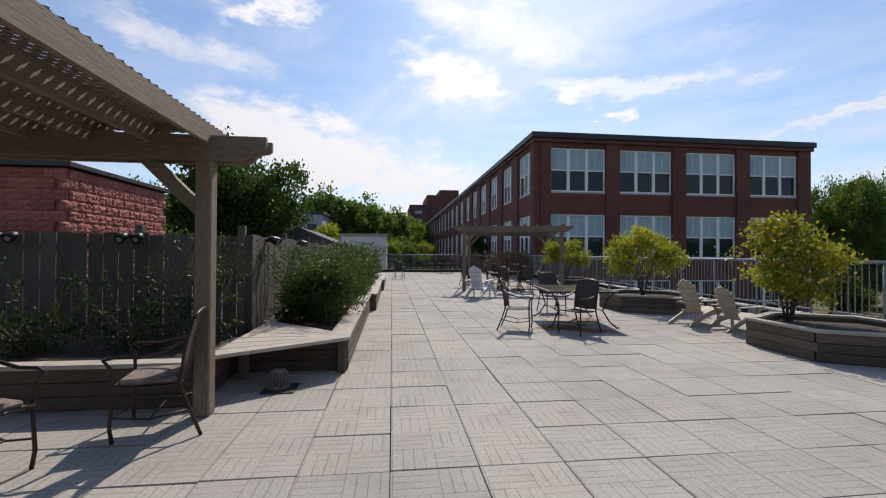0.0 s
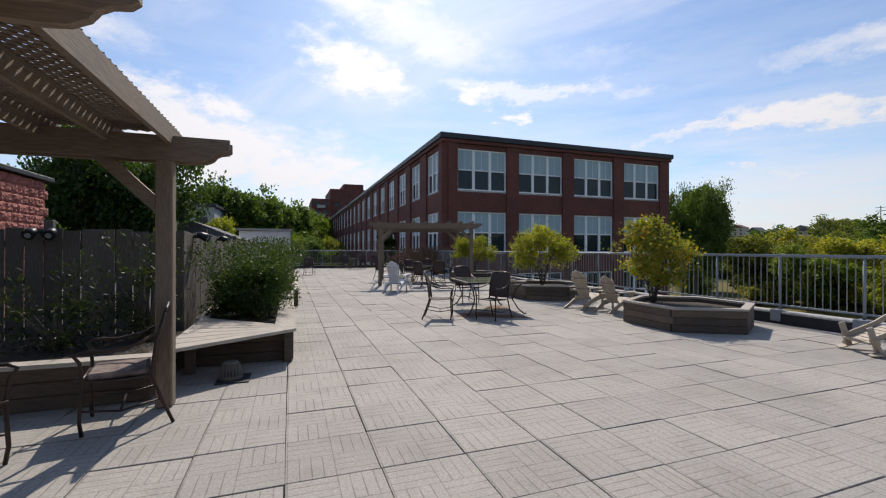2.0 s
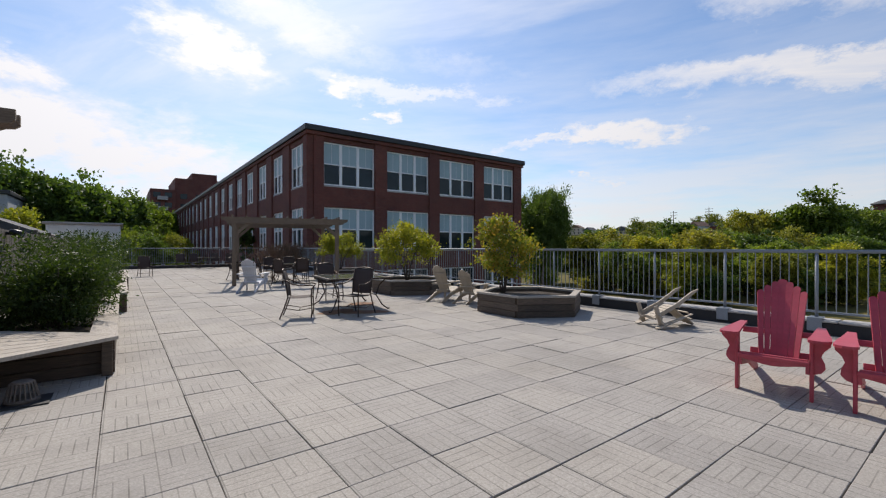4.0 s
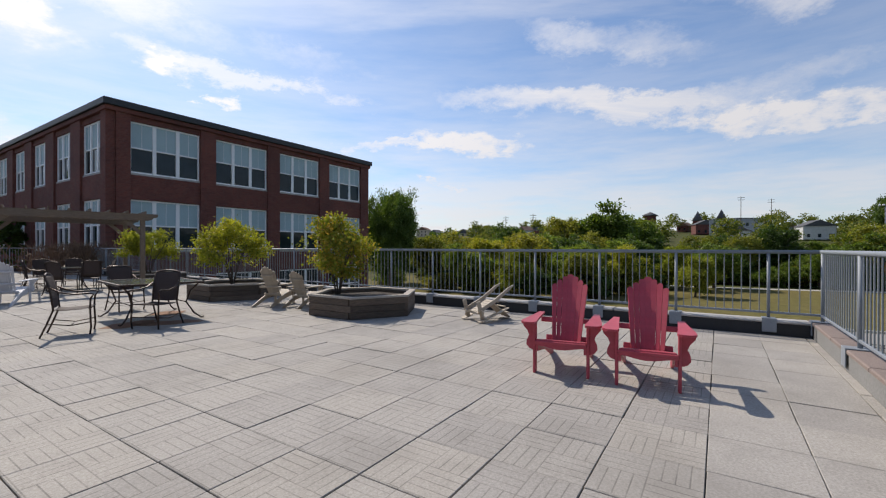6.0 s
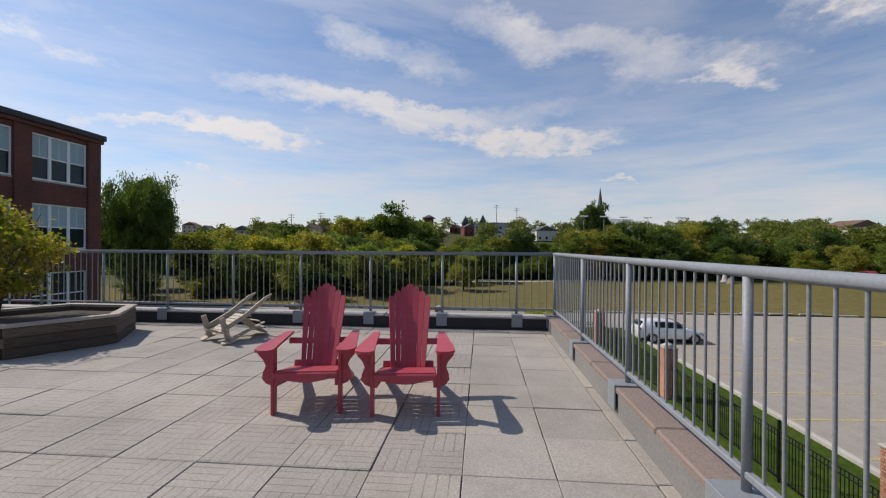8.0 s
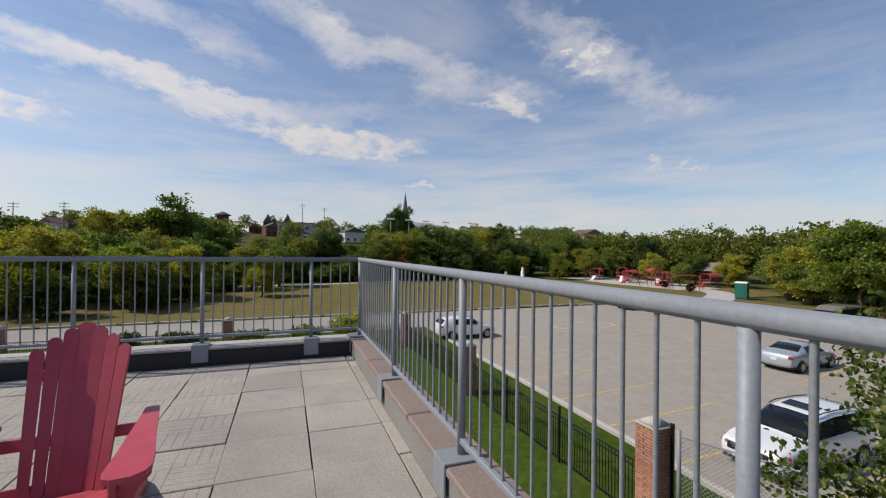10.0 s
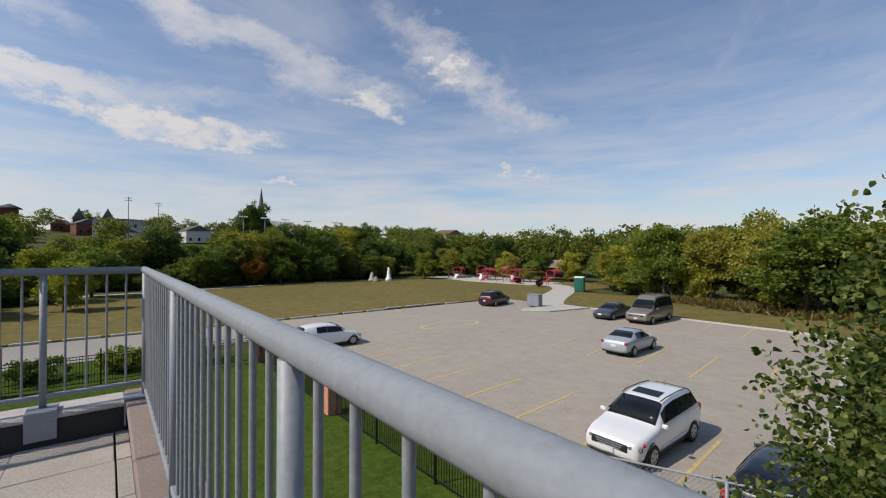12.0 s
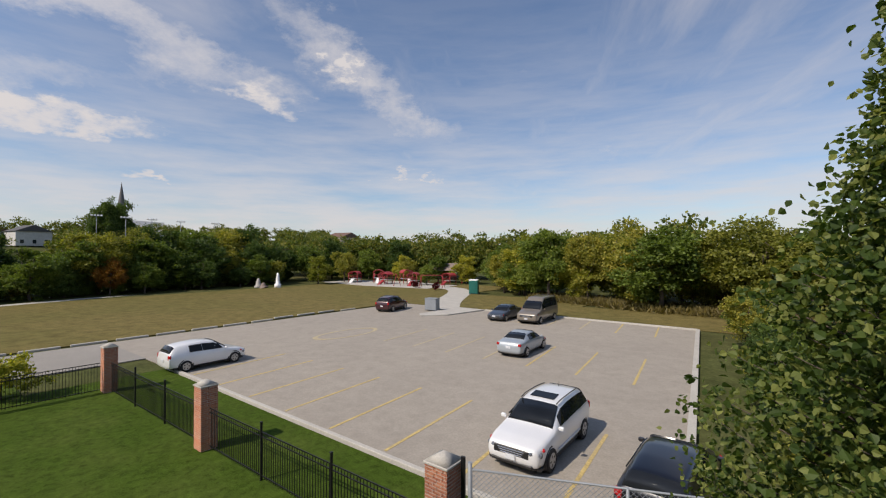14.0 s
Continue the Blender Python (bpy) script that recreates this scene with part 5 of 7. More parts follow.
def fence_lamp(m):
    """Pair of black spot heads on a clamp."""
    th = thing("spot_lamp", m, "black twin spot lamp clamped to the fence top", "lamp", "fence lamps")
    bm = bmesh.new()
    chamfer_box(bm, (0.07, 0.16, 0.05), None, 0.008)
    chamfer_box(bm, (0.22, 0.03, 0.03), T((0, -0.08, 0.02)), 0.006)
    part("clamp", bm, BLACK_IRON, th)
    for s in (-1, 1):
        bm = bmesh.new()
        tube(bm, [(s * 0.1, -0.05, 0.03), (s * 0.1, -0.08, 0.03), (s * 0.105, -0.2, -0.03)], [0.03, 0.05, 0.068], 12)
        head = part("lamp_head", bm, BLACK_IRON, th)
        bm = bmesh.new()
        tube(bm, [(s * 0.105, -0.195, -0.027), (s * 0.105, -0.208, -0.034)], 0.034, 12)
        part("lens", bm, GALV, head, "grey lens")
    return th


l1 = fence_lamp(pose(-3.62, FY - 0.02, 1.66))
copy_thing(l1, pose(FX + 0.02, 7.35, 1.66, 0, 0, 90))
copy_thing(l1, pose(FX + 0.02, 9.6, 1.66, 0, 0, 90))
copy_thing(l1, pose(-5.2, FY - 0.02, 1.66))


# ---- iron fence and brick pillars ----
def pillar(x, y, turn=0, rise=0.0):
    th = thing("brick_pillar", pose(x, y, G + rise, 0, 0, turn), "square orange brick fence pillar with a stone cap", "pillar", "brick pillars")
    bm = bmesh.new()
    chamfer_box(bm, (0.50, 0.50, 2.2 + rise), T((0, 0, 1.1 - rise / 2)), 0.004)
    part("core", bm, CONCRETE, th)
    for me_k in range(-int(rise / 0.0745), 29):
        z = 0.04 + me_k * 0.0745
        for side in range(4):
            for k in range(2):
                off = -0.15 + k * 0.225 + (0.075 if me_k % 2 else 0.0) - 0.0
                piece("brick", PBRICK, th, pose(0, 0, z, 0, 0, 90 * side) @ T((off, -0.255, 0.0335)))
            piece("half_brick", PHALF, th, pose(0, 0, z, 0, 0, 90 * side) @ T((0.235 if me_k % 2 == 0 else -0.235 + 0.0, -0.255, 0.0335)))
    bm = bmesh.new()
    chamfer_box(bm, (0.62, 0.62, 0.055), T((0, 0, 2.228)), 0.012)
    tube(bm, [(0, 0, 2.25), (0, 0, 2.42)], [0.42, 0.03], 4)
    part("cap", bm, CONCRETE, th, "pale stone cap")
    return th


bm = bmesh.new()
chamfer_box(bm, (0.212, 0.06, 0.066), None, 0.004)
PBRICK = mesh_of("brick", bm, BRICK_PILLAR)
bm = bmesh.new()
chamfer_box(bm, (0.088, 0.06, 0.066), None, 0.004)
PHALF = mesh_of("half_brick", bm, BRICK_PILLAR)
for x, y in ((10.05, -9.05), (20.45, -8.9), (30.75, -8.75), (31.2, 2.3), (31.5, 13.2)):
    pillar(x, y, 0, 0.36 if x < 11 else 0.0)

bm = bmesh.new()
chamfer_box(bm, (0.018, 0.018, 1.36), T((0, 0, 0.78)), 0.002)
PICKET = mesh_of("picket", bm, BLACK_IRON)
bm = bmesh.new()
chamfer_box(bm, (0.06, 0.06, 1.75), T((0, 0, 0.875)), 0.005)
chamfer_box(bm, (0.075, 0.075, 0.03), T((0, 0, 1.76)), 0.008)
IPOST = mesh_of("post", bm, BLACK_IRON)


def iron_fence(a, b, panels=3):
    a, b = Vector(a), Vector(b)
    d = b - a
    th = thing("iron_fence", pose(a.x, a.y, G, 0, 0, math.degrees(math.atan2(d.y, d.x))), "black painted iron picket fence between brick pillars", "fence")
    L = d.length
    for z in (0.18, 1.33, 1.47):
        bm = bmesh.new()
        chamfer_box(bm, (L, 0.028, 0.034), T((L / 2, 0, z)), 0.003)
        part("rail", bm, BLACK_IRON, th)
    for k in range(1, panels):
        piece("post", IPOST, th, T((L * k / panels, 0, 0)))
    n = int(L / 0.115)
    for k in range(1, n):
        piece("picket", PICKET, th, T((L * k / n, 0, 0)))


iron_fence((10.35, -9.05), (20.15, -8.9))
iron_fence((20.75, -8.9), (30.45, -8.75))
iron_fence((30.8, -8.4), (31.2, 2.0))
iron_fence((31.2, 2.6), (31.5, 12.9))

# chain-link fence
cl = thing("chain_link_fence", Matrix(), "galvanised chain-link fence beside the car park", "fence")
ca, cb = Vector((9.55, -9.25, G)), Vector((1.5, -12.75, G))
cd = (cb - ca)
cn = cd.normalized()
for k in range(4):
    bm = bmesh.new()
    p = ca + cd * k / 3
    tube(bm, [p, p + Vector((0, 0, 2.62 if k == 0 else 2.5))], 0.045 if k == 0 else 0.03, 10)
    part("post", bm, GALV, cl)
bm = bmesh.new()
chamfer_box(bm, (0.09, 0.05, 2.72), T((9.68, -9.2, G + 1.36)), 0.006)
part("end_post", bm, BLACK_IRON, cl, "black flat end post")
bm = bmesh.new()
tube(bm, [ca + Vector((0, 0, 2.48)), cb + Vector((0, 0, 2.48))], 0.022, 8)
part("top_rail", bm, GALV, cl)
bm = bmesh.new()
L, H, step = cd.length, 2.45, 0.10
c = -H
while c < L:
    for sgn in (1, -1):
        s0, s1 = max(0.0, -c), min(H, L - c)
        if s1 - s0 > 0.05:
            z0, z1 = (s0, s1) if sgn > 0 else (H - s0, H - s1)
            p, q = ca + cn * (c + s0), ca + cn * (c + s1)
            tube(bm, [p + Vector((0, 0, z0 + 0.03)), q + Vector((0, 0, z1 + 0.03))], 0.0055, 3, False)
    c += step
tagged(part("wire_mesh", bm, GALV, cl), kind="stuff")


# ---- cars ----
RUBBER = material("tyre rubber", (0.018, 0.018, 0.019), 0.85, 0, 40, 0.2)
ALLOY = material("alloy wheel", (0.45, 0.46, 0.48), 0.35, 0.8, 30, 0.1)
CARGLASS = glass_material("car glass", (0.012, 0.014, 0.017), 0.02)
BLACKTRIM = material("black car trim", (0.015, 0.015, 0.016), 0.5)
CHROME = material("chrome", (0.6, 0.61, 0.62), 0.18, 0.95, 20, 0.05)
LAMPGLASS = material("clear lamp", (0.34, 0.36, 0.39), 0.1, 0.6, 20, 0.15)
REDLAMP = material("red lamp", (0.45, 0.015, 0.015), 0.2, 0, 20, 0.1)
PLATE = material("licence plate", (0.65, 0.67, 0.7), 0.5, 0, 60, 0.25)


def paint(name, c):
    return material(name, c, 0.28, 0.15, 60, 0.05, 0.6, 0.12, 0.0, coat=0.8)


# stations: share of length from the nose, underside, belt, top, half-width factor, roof half-width factor
SHAPES = {
    "suv": [(0.0, 0.42, 0.62, 0.70, 0.70, 0.60), (0.03, 0.24, 0.72, 0.86, 0.90, 0.80), (0.12, 0.22, 0.86, 0.97, 0.98, 0.84), (0.27, 0.22, 0.97, 1.06, 1.0, 0.86), (0.44, 0.22, 1.02, 1.60, 1.0, 0.70), (0.58, 0.22, 1.04, 1.68, 1.0, 0.70), (0.80, 0.22, 1.08, 1.65, 1.0, 0.68), (0.915, 0.24, 1.10, 1.56, 0.97, 0.64), (0.985, 0.28, 1.02, 1.10, 0.92, 0.78), (1.0, 0.40, 0.70, 0.80, 0.86, 0.78)],
    "hatch": [(0.0, 0.36, 0.52, 0.60, 0.70, 0.60), (0.03, 0.20, 0.62, 0.74, 0.90, 0.80), (0.12, 0.18, 0.76, 0.86, 0.98, 0.84), (0.27, 0.18, 0.88, 0.96, 1.0, 0.86), (0.44, 0.18, 0.93, 1.46, 1.0, 0.68), (0.60, 0.18, 0.95, 1.52, 1.0, 0.68), (0.76, 0.18, 0.98, 1.50, 1.0, 0.66), (0.92, 0.20, 1.0, 1.42, 0.97, 0.62), (0.988, 0.24, 0.94, 1.02, 0.94, 0.78), (1.0, 0.36, 0.62, 0.70, 0.86, 0.78)],
    "sedan": [(0.0, 0.36, 0.50, 0.58, 0.70, 0.60), (0.03, 0.20, 0.60, 0.70, 0.90, 0.80), (0.12, 0.18, 0.72, 0.82, 0.98, 0.84), (0.26, 0.18, 0.84, 0.92, 1.0, 0.86), (0.44, 0.18, 0.90, 1.38, 1.0, 0.66), (0.56, 0.18, 0.91, 1.43, 1.0, 0.66), (0.68, 0.18, 0.93, 1.38, 1.0, 0.64), (0.84, 0.19, 0.95, 1.02, 0.98, 0.82), (0.97, 0.24, 0.90, 0.98, 0.92, 0.80), (1.0, 0.36, 0.62, 0.72, 0.86, 0.76)],
    "van": [(0.0, 0.42, 0.70, 0.80, 0.80, 0.72), (0.02, 0.28, 0.86, 0.98, 0.93, 0.85), (0.10, 0.26, 1.02, 1.14, 0.98, 0.88), (0.20, 0.26, 1.14, 1.24, 1.0, 0.90), (0.33, 0.26, 1.22, 2.02, 1.0, 0.78), (0.42, 0.26, 1.24, 2.34, 1.0, 0.74), (0.70, 0.26, 1.24, 2.38, 1.0, 0.74), (0.94, 0.26, 1.24, 2.30, 1.0, 0.74), (0.99, 0.30, 1.24, 2.0, 0.97, 0.78), (1.0, 0.42, 1.1, 1.3, 0.94, 0.84)],
}


def car(m, shape, L, W, body, label, rear_glass=True, name="car"):
    """A parked car whose nose points to -y, centred on the origin."""
    m = m @ Matrix.Diagonal((1.08, 1.07, 1.06, 1))
    th = thing(name, m, label, "car", "parked cars")
    st = SHAPES[shape]
    rings = []
    for f, zb, belt, top, wf, rf in st:
        h, y = W / 2 * wf, (f - 0.5) * L
        r = W / 2 * rf
        cab = top - belt > 0.2
        half = [(h * 0.86, zb), (h * 0.97, zb + 0.12), (h, (zb + belt) / 2 + 0.05), (h * 0.97, belt), (r + (0.02 if cab else 0), top - (0.07 if cab else 0.03)), (r * 0.86, top - 0.015), (0, top)]
        pts = half + [(-x, z) for x, z in half[-2::-1]]
        rings.append([Vector((x, y, z)) for x, z in pts])
    bm = bmesh.new()
    tight = [rings[0]]
    for i in range(1, len(rings) - 1):
        tight.append([q.lerp(p, 0.10) for p, q in zip(rings[i - 1], rings[i])])
        tight.append([q.lerp(p, 0.10) for p, q in zip(rings[i + 1], rings[i])])
    tight.append(rings[-1])
    vs = [[bm.verts.new(p) for p in r] for r in tight]
    n = len(vs[0])
    for a, b in zip(vs, vs[1:]):
        for k in range(n):
            f = bm.faces.new((a[k], a[(k + 1) % n], b[(k + 1) % n], b[k]))
            f.smooth = True
    bm.faces.new(vs[0])
    bm.faces.new(vs[-1][::-1])
    ob = part("body", bm, body, th)
    ob.modifiers.new("smooth", "SUBSURF").levels = 2
    ob.modifiers["smooth"].render_levels = 2

    def lid(name, corners, mat, off=0.014, label="", thick=0.008):
        a, b, c, d = corners
        nn = (b - a).cross(d - a).normalized()
        mid = (a + b + c + d) / 4
        if nn.dot(mid - Vector((0, 0, 0.75))) < 0:
            nn = -nn
        bm = bmesh.new()
        lo = [bm.verts.new(p + nn * (off - 0.03)) for p in corners]
        hi = [bm.verts.new(mid + (p - mid) * 0.985 + nn * off) for p in corners]
        bm.faces.new(hi)
        for k in range(4):
            bm.faces.new((lo[k], lo[(k + 1) % 4], hi[(k + 1) % 4], hi[k]))
        part(name, bm, mat, th, label)

    def at(i, k, j=None, l=None, u=0.0, v=0.0):
        return rings[i][k]

    def lerp(p, q, f):
        return p + (q - p) * f
    def bowed(name, i, j, f0, f1, off=0.022):
        """Curved glass over the body between two stations."""
        bm = bmesh.new()
        rows = []
        way = (rings[j][6] - rings[i][6]).normalized()
        nn = way.cross(Vector((1, 0, 0)))
        if nn.z < 0:
            nn = -nn
        for f in (f0, (f0 + f1) / 2, f1):
            row = [lerp(rings[i][k], rings[j][k], f) for k in range(4, 9)]
            row[0], row[-1] = lerp(row[0], row[1], 0.25), lerp(row[-1], row[-2], 0.25)
            rows.append([[bm.verts.new(p + nn * o) for p in row] for o in (-0.03, off)])
        for a, b in zip(rows, rows[1:]):
            for k in range(4):
                bm.faces.new((a[1][k], a[1][k + 1], b[1][k + 1], b[1][k])).smooth = True
            for k in (0, 4):
                bm.faces.new((a[0][k], a[1][k], b[1][k], b[0][k]))
        for e in (rows[0], rows[-1]):
            for k in range(4):
                bm.faces.new((e[0][k], e[0][k + 1], e[1][k + 1], e[1][k]))
        part(name, bm, CARGLASS, th)
    # windscreen, between the cowl and the roof
    i0 = 3
    bowed("windscreen", i0, i0 + 1, 0.06, 0.95)
    last = {"suv": 7, "hatch": 7, "sedan": 6, "van": 7}[shape]
    if rear_glass:
        bowed("rear_window", last, last + 1, 0.06, 0.84)
    for s in (0, 1):
        def P(i, k):
            return rings[i][k if s == 0 else 12 - k]
        for i in range(4, last - (1 if shape == "hatch" else 0)):
            q = [lerp(P(i, 3), P(i, 4), 0.12), lerp(P(i + 1, 3), P(i + 1, 4), 0.12), lerp(P(i + 1, 3), P(i + 1, 4), 0.86), lerp(P(i, 3), P(i, 4), 0.86)]
            q = [lerp(q[0], q[1], 0.015), lerp(q[0], q[1], 0.985), lerp(q[3], q[2], 0.985), lerp(q[3], q[2], 0.015)]
            lid("side_window", q, CARGLASS, 0.014)
        # front quarter light
        a, d = P(3, 4), P(4, 4)
        lid("side_window", [lerp(P(3, 3), P(4, 3), 0.45) + Vector((0, 0, 0.10)), lerp(P(4, 3), P(4, 4), 0.12), lerp(P(4, 3), P(4, 4), 0.84), lerp(a, d, 0.62) - Vector((0, 0, 0.02))], CARGLASS, 0.014)
        sx = 1 if s == 0 else -1
        bm = bmesh.new()
        zb = st[4][2]
        chamfer_box(bm, (0.17, 0.10, 0.13), T((sx * (W / 2 + 0.06), (0.31 - 0.5) * L, zb + 0.06)), 0.035)
        part("mirror", bm, body, th)
        for f, nm in ((0.185, "front"), (0.80, "rear")):
            R = 0.34 if shape in ("suv", "van") else 0.31
            y = (f - 0.5) * L
            bm = bmesh.new()
            tube(bm, [(sx * (W / 2 - 0.21), y, R), (sx * (W / 2 - 0.2), y, R), (sx * (W / 2 - 0.0), y, R), (sx * (W / 2 + 0.012), y, R)], [R * 0.9, R, R, R * 0.92], 22)
            wheel = part("wheel", bm, RUBBER, th)
            bm = bmesh.new()
            tube(bm, [(sx * (W / 2 + 0.008), y, R), (sx * (W / 2 + 0.018), y, R)], [R * 0.66, R * 0.64], 18)
            part("rim", bm, ALLOY, wheel)
            bm = bmesh.new()
            for k in range(5):
                an = 2 * math.pi * k / 5
                chamfer_box(bm, (0.006, 0.05, R * 0.26), T((sx * (W / 2 + 0.02), y + math.cos(an + 0.6) * R * 0.4, R + math.sin(an + 0.6) * R * 0.4)) @ Matrix.Rotation(an + 0.6 - math.pi / 2, 4, "X"), 0.002)
            part("hub_slot", bm, BLACKTRIM, wheel)
            bm = bmesh.new()
            tube(bm, [(sx * (W / 2 - 0.06), y + math.cos(t) * (R + 0.05), R + math.sin(t) * (R + 0.05)) for t in [math.pi * k / 10 for k in range(-1, 12)]], 0.045, 6)
            part("wheel_arch", bm, BLACKTRIM, th)
        # lamps
        zl = st[1][2] + 0.02
        bm = bmesh.new()
        chamfer_box(bm, (0.40, 0.34, 0.15), pose(sx * (W / 2 - 0.265), (0.035 - 0.5) * L + 0.10, zl - 0.02, 24, sx * 10, sx * 34), 0.07)
        part("headlight", bm, LAMPGLASS, th)
        bm = bmesh.new()
        chamfer_box(bm, (0.10, 0.12, 0.09), pose(sx * (W / 2 - 0.085), (0.085 - 0.5) * L + 0.03, zl + 0.02, 18, 0, sx * 50), 0.03)
        part("turn_signal", bm, REDLAMP, th)
        zt = st[-2][2] - 0.02
        bm = bmesh.new()
        chamfer_box(bm, (0.2, 0.12, 0.26 if shape != "sedan" else 0.16), pose(sx * (W / 2 - 0.17), (0.98 - 0.5) * L, zt - 0.06, 0, 0, -sx * 20), 0.04)
        part("tail_light", bm, REDLAMP, th)
        bm = bmesh.new()
        chamfer_box(bm, (0.03, L * 0.42, 0.035), T((sx * (W / 2 + 0.001), 0.0, 0.48)), 0.01)
        part("side_trim", bm, body, th)
    zg = st[1][2] + (0.035 if shape == "suv" else -0.03)
    bm = bmesh.new()
    for k in range(3):
        chamfer_box(bm, (W * 0.46 - 0.08 * k, 0.05, 0.028), T((0, (0.004 - 0.5) * L - 0.005, zg - 0.03 - 0.06 * k)), 0.01)
    part("grille", bm, CHROME, th, "chrome grille bars")
    bm = bmesh.new()
    chamfer_box(bm, (W * 0.6, 0.07, 0.22 if shape == "suv" else 0.18), T((0, (0.006 - 0.5) * L + 0.012, zg - 0.09)), 0.05)
    part("grille_opening", bm, BLACKTRIM, th)
    bm = bmesh.new()
    chamfer_box(bm, (W * 0.72, 0.12, 0.12), T((0, (0.02 - 0.5) * L, 0.34)), 0.04)
    part("lower_intake", bm, BLACKTRIM, th)
    for y in ((0.0 - 0.5) * L - 0.02, 0.5 * L + 0.012):
        bm = bmesh.new()
        chamfer_box(bm, (0.31, 0.02, 0.15), T((0, y, 0.52 if y < 0 else 0.66)), 0.006)
        part("licence_plate", bm, PLATE, th, "pale licence plate")
    bm = bmesh.new()
    chamfer_box(bm, (W * 0.93, L * 0.9, 0.14), T((0, 0.0, 0.26)), 0.05)
    part("underbody", bm, BLACKTRIM, th)
    if shape == "suv":
        bm = bmesh.new()
        chamfer_box(bm, (0.82, 0.46, 0.02), pose(0, 0.035 * L, 1.655, 5.5, 0, 0), 0.009)
        part("sunroof", bm, CARGLASS, th, "dark glass sunroof")
        for sx in (-1, 1):
            bm = bmesh.new()
            tube(bm, [(sx * 0.6, -0.07 * L, 1.60), (sx * 0.61, 0.0, 1.655), (sx * 0.60, 0.2 * L, 1.66), (sx * 0.58, 0.33 * L, 1.62)], 0.018, 6)
            part("roof_rail", bm, BLACKTRIM, th)
        bm = bmesh.new()
        tube(bm, [(0, 0.30 * L, 1.60), (0, 0.315 * L, 1.80)], [0.012, 0.004], 6)
        part("aerial", bm, BLACKTRIM, th)
    return th


WHITE_CAR, SILVER, DARKRED, BLACKCAR, GREYCAR, BRONZEVAN = paint("white car paint", (0.78, 0.79, 0.80)), paint("silver car paint", (0.36, 0.40, 0.44)), paint("dark red car paint", (0.045, 0.009, 0.014)), paint("black car paint", (0.008, 0.009, 0.013)), paint("dark grey car paint", (0.05, 0.06, 0.075)), paint("bronze van paint", (0.20, 0.175, 0.145))
car(pose(11.2, -16.25, G + 0.005, 0, 0, 181), "suv", 4.56, 1.82, WHITE_CAR, "white sport utility car with a dark sunroof parked in a bay", name="suv")
car(pose(6.95, -15.4, G + 0.005, 0, 0, -1), "hatch", 4.5, 1.80, BLACKCAR, "glossy black car parked beside the shrubs")
car(pose(32.45, -13.9, G + 0.005, 0, 0, 1), "hatch", 4.25, 1.76, WHITE_CAR, "white hatchback car parked near the lawn corner")
car(pose(18.55, -29.1, G + 0.005, 0, 0, 4), "sedan", 4.5, 1.75, SILVER, "silver saloon car parked in the middle bays")
car(pose(23.6, -42.3, G + 0.005, 0, 0, 183), "van", 5.6, 2.02, BRONZEVAN, "bronze high-roof conversion van with dark windows", name="van")
car(pose(26.9, -41.4, G + 0.005, 0, 0, 182), "sedan", 4.5, 1.75, GREYCAR, "dark grey saloon car beside a van")
car(pose(41.4, -39.4, G + 0.005, 0, 0, 15), "suv", 4.6, 1.84, DARKRED, "dark red sport utility car beside the island", name="suv")

# ---- park things ----
bx = thing("utility_cabinet", pose(36.9, -41.6, G + 0.12, 0, 0, 12), "grey metal utility cabinet on a concrete pad", "cabinet")
bm = bmesh.new()
chamfer_box(bm, (1.5, 1.0, 1.35), T((0, 0, 0.68)), 0.03)
part("body", bm, GALV, bx)
bm = bmesh.new()
chamfer_box(bm, (1.6, 1.1, 0.06), T((0, 0, 1.38)), 0.015)
part("lid", bm, GALV, bx)
for s in (-1, 1):
    bm = bmesh.new()
    chamfer_box(bm, (0.7, 0.02, 1.2), T((s * 0.365, 0.505, 0.68)), 0.006)
    part("door", bm, GALV, bx)
tl = thing("portable_toilet", pose(45.0, -62.8, G, 0, 0, 25), "green portable toilet with a white roof", "toilet")
GREEN = material("green plastic", (0.01, 0.13, 0.105), 0.45, 0, 10, 0.1)
bm = bmesh.new()
chamfer_box(bm, (1.5, 1.5, 2.2), T((0, 0, 1.15)), 0.05)
part("cabin", bm, GREEN, tl)
bm = bmesh.new()
chamfer_box(bm, (0.85, 0.05, 1.9), T((0, 0.76, 1.08)), 0.02)
part("door", bm, GREEN, tl)
bm = bmesh.new()
chamfer_box(bm, (1.56, 1.56, 0.22), T((0, 0, 2.34)), 0.09)
part("roof", bm, WHITE, tl, "white domed roof")
bm = bmesh.new()
chamfer_box(bm, (1.56, 1.56, 0.1), T((0, 0, 0.05)), 0.02)
part("skid", bm, BLACKTRIM, tl)
# stone group
rg = random.Random(3)
for k, (x, y, h, w, c) in enumerate(((84.6, -50.2, 3.0, 1.2, WHITE), (87.4, -47.6, 1.9, 1.4, SILL), (85.8, -47.8, 1.1, 1.6, COPING))):
    bm = bmesh.new()
    prof = [(1.0, 0), (0.95, 0.2), (0.6, 0.3), (0.5, 0.65), (0.35, 0.85), (0.2, 1.0)]
    tube(bm, [(rg.uniform(-0.05, 0.05), rg.uniform(-0.05, 0.05), h * z) for r, z in prof], [w * r * 0.6 for r, z in prof], 7)
    solid("standing_stone", bm, c, ("white stone monument on the park lawn", "pale standing rock on the park lawn", "low brownish rock on the park lawn")[k], "stone", m=T((x, y, G)))
PLAYRED = material("red playground paint", (0.36, 0.035, 0.04), 0.5, 0, 20, 0.1)
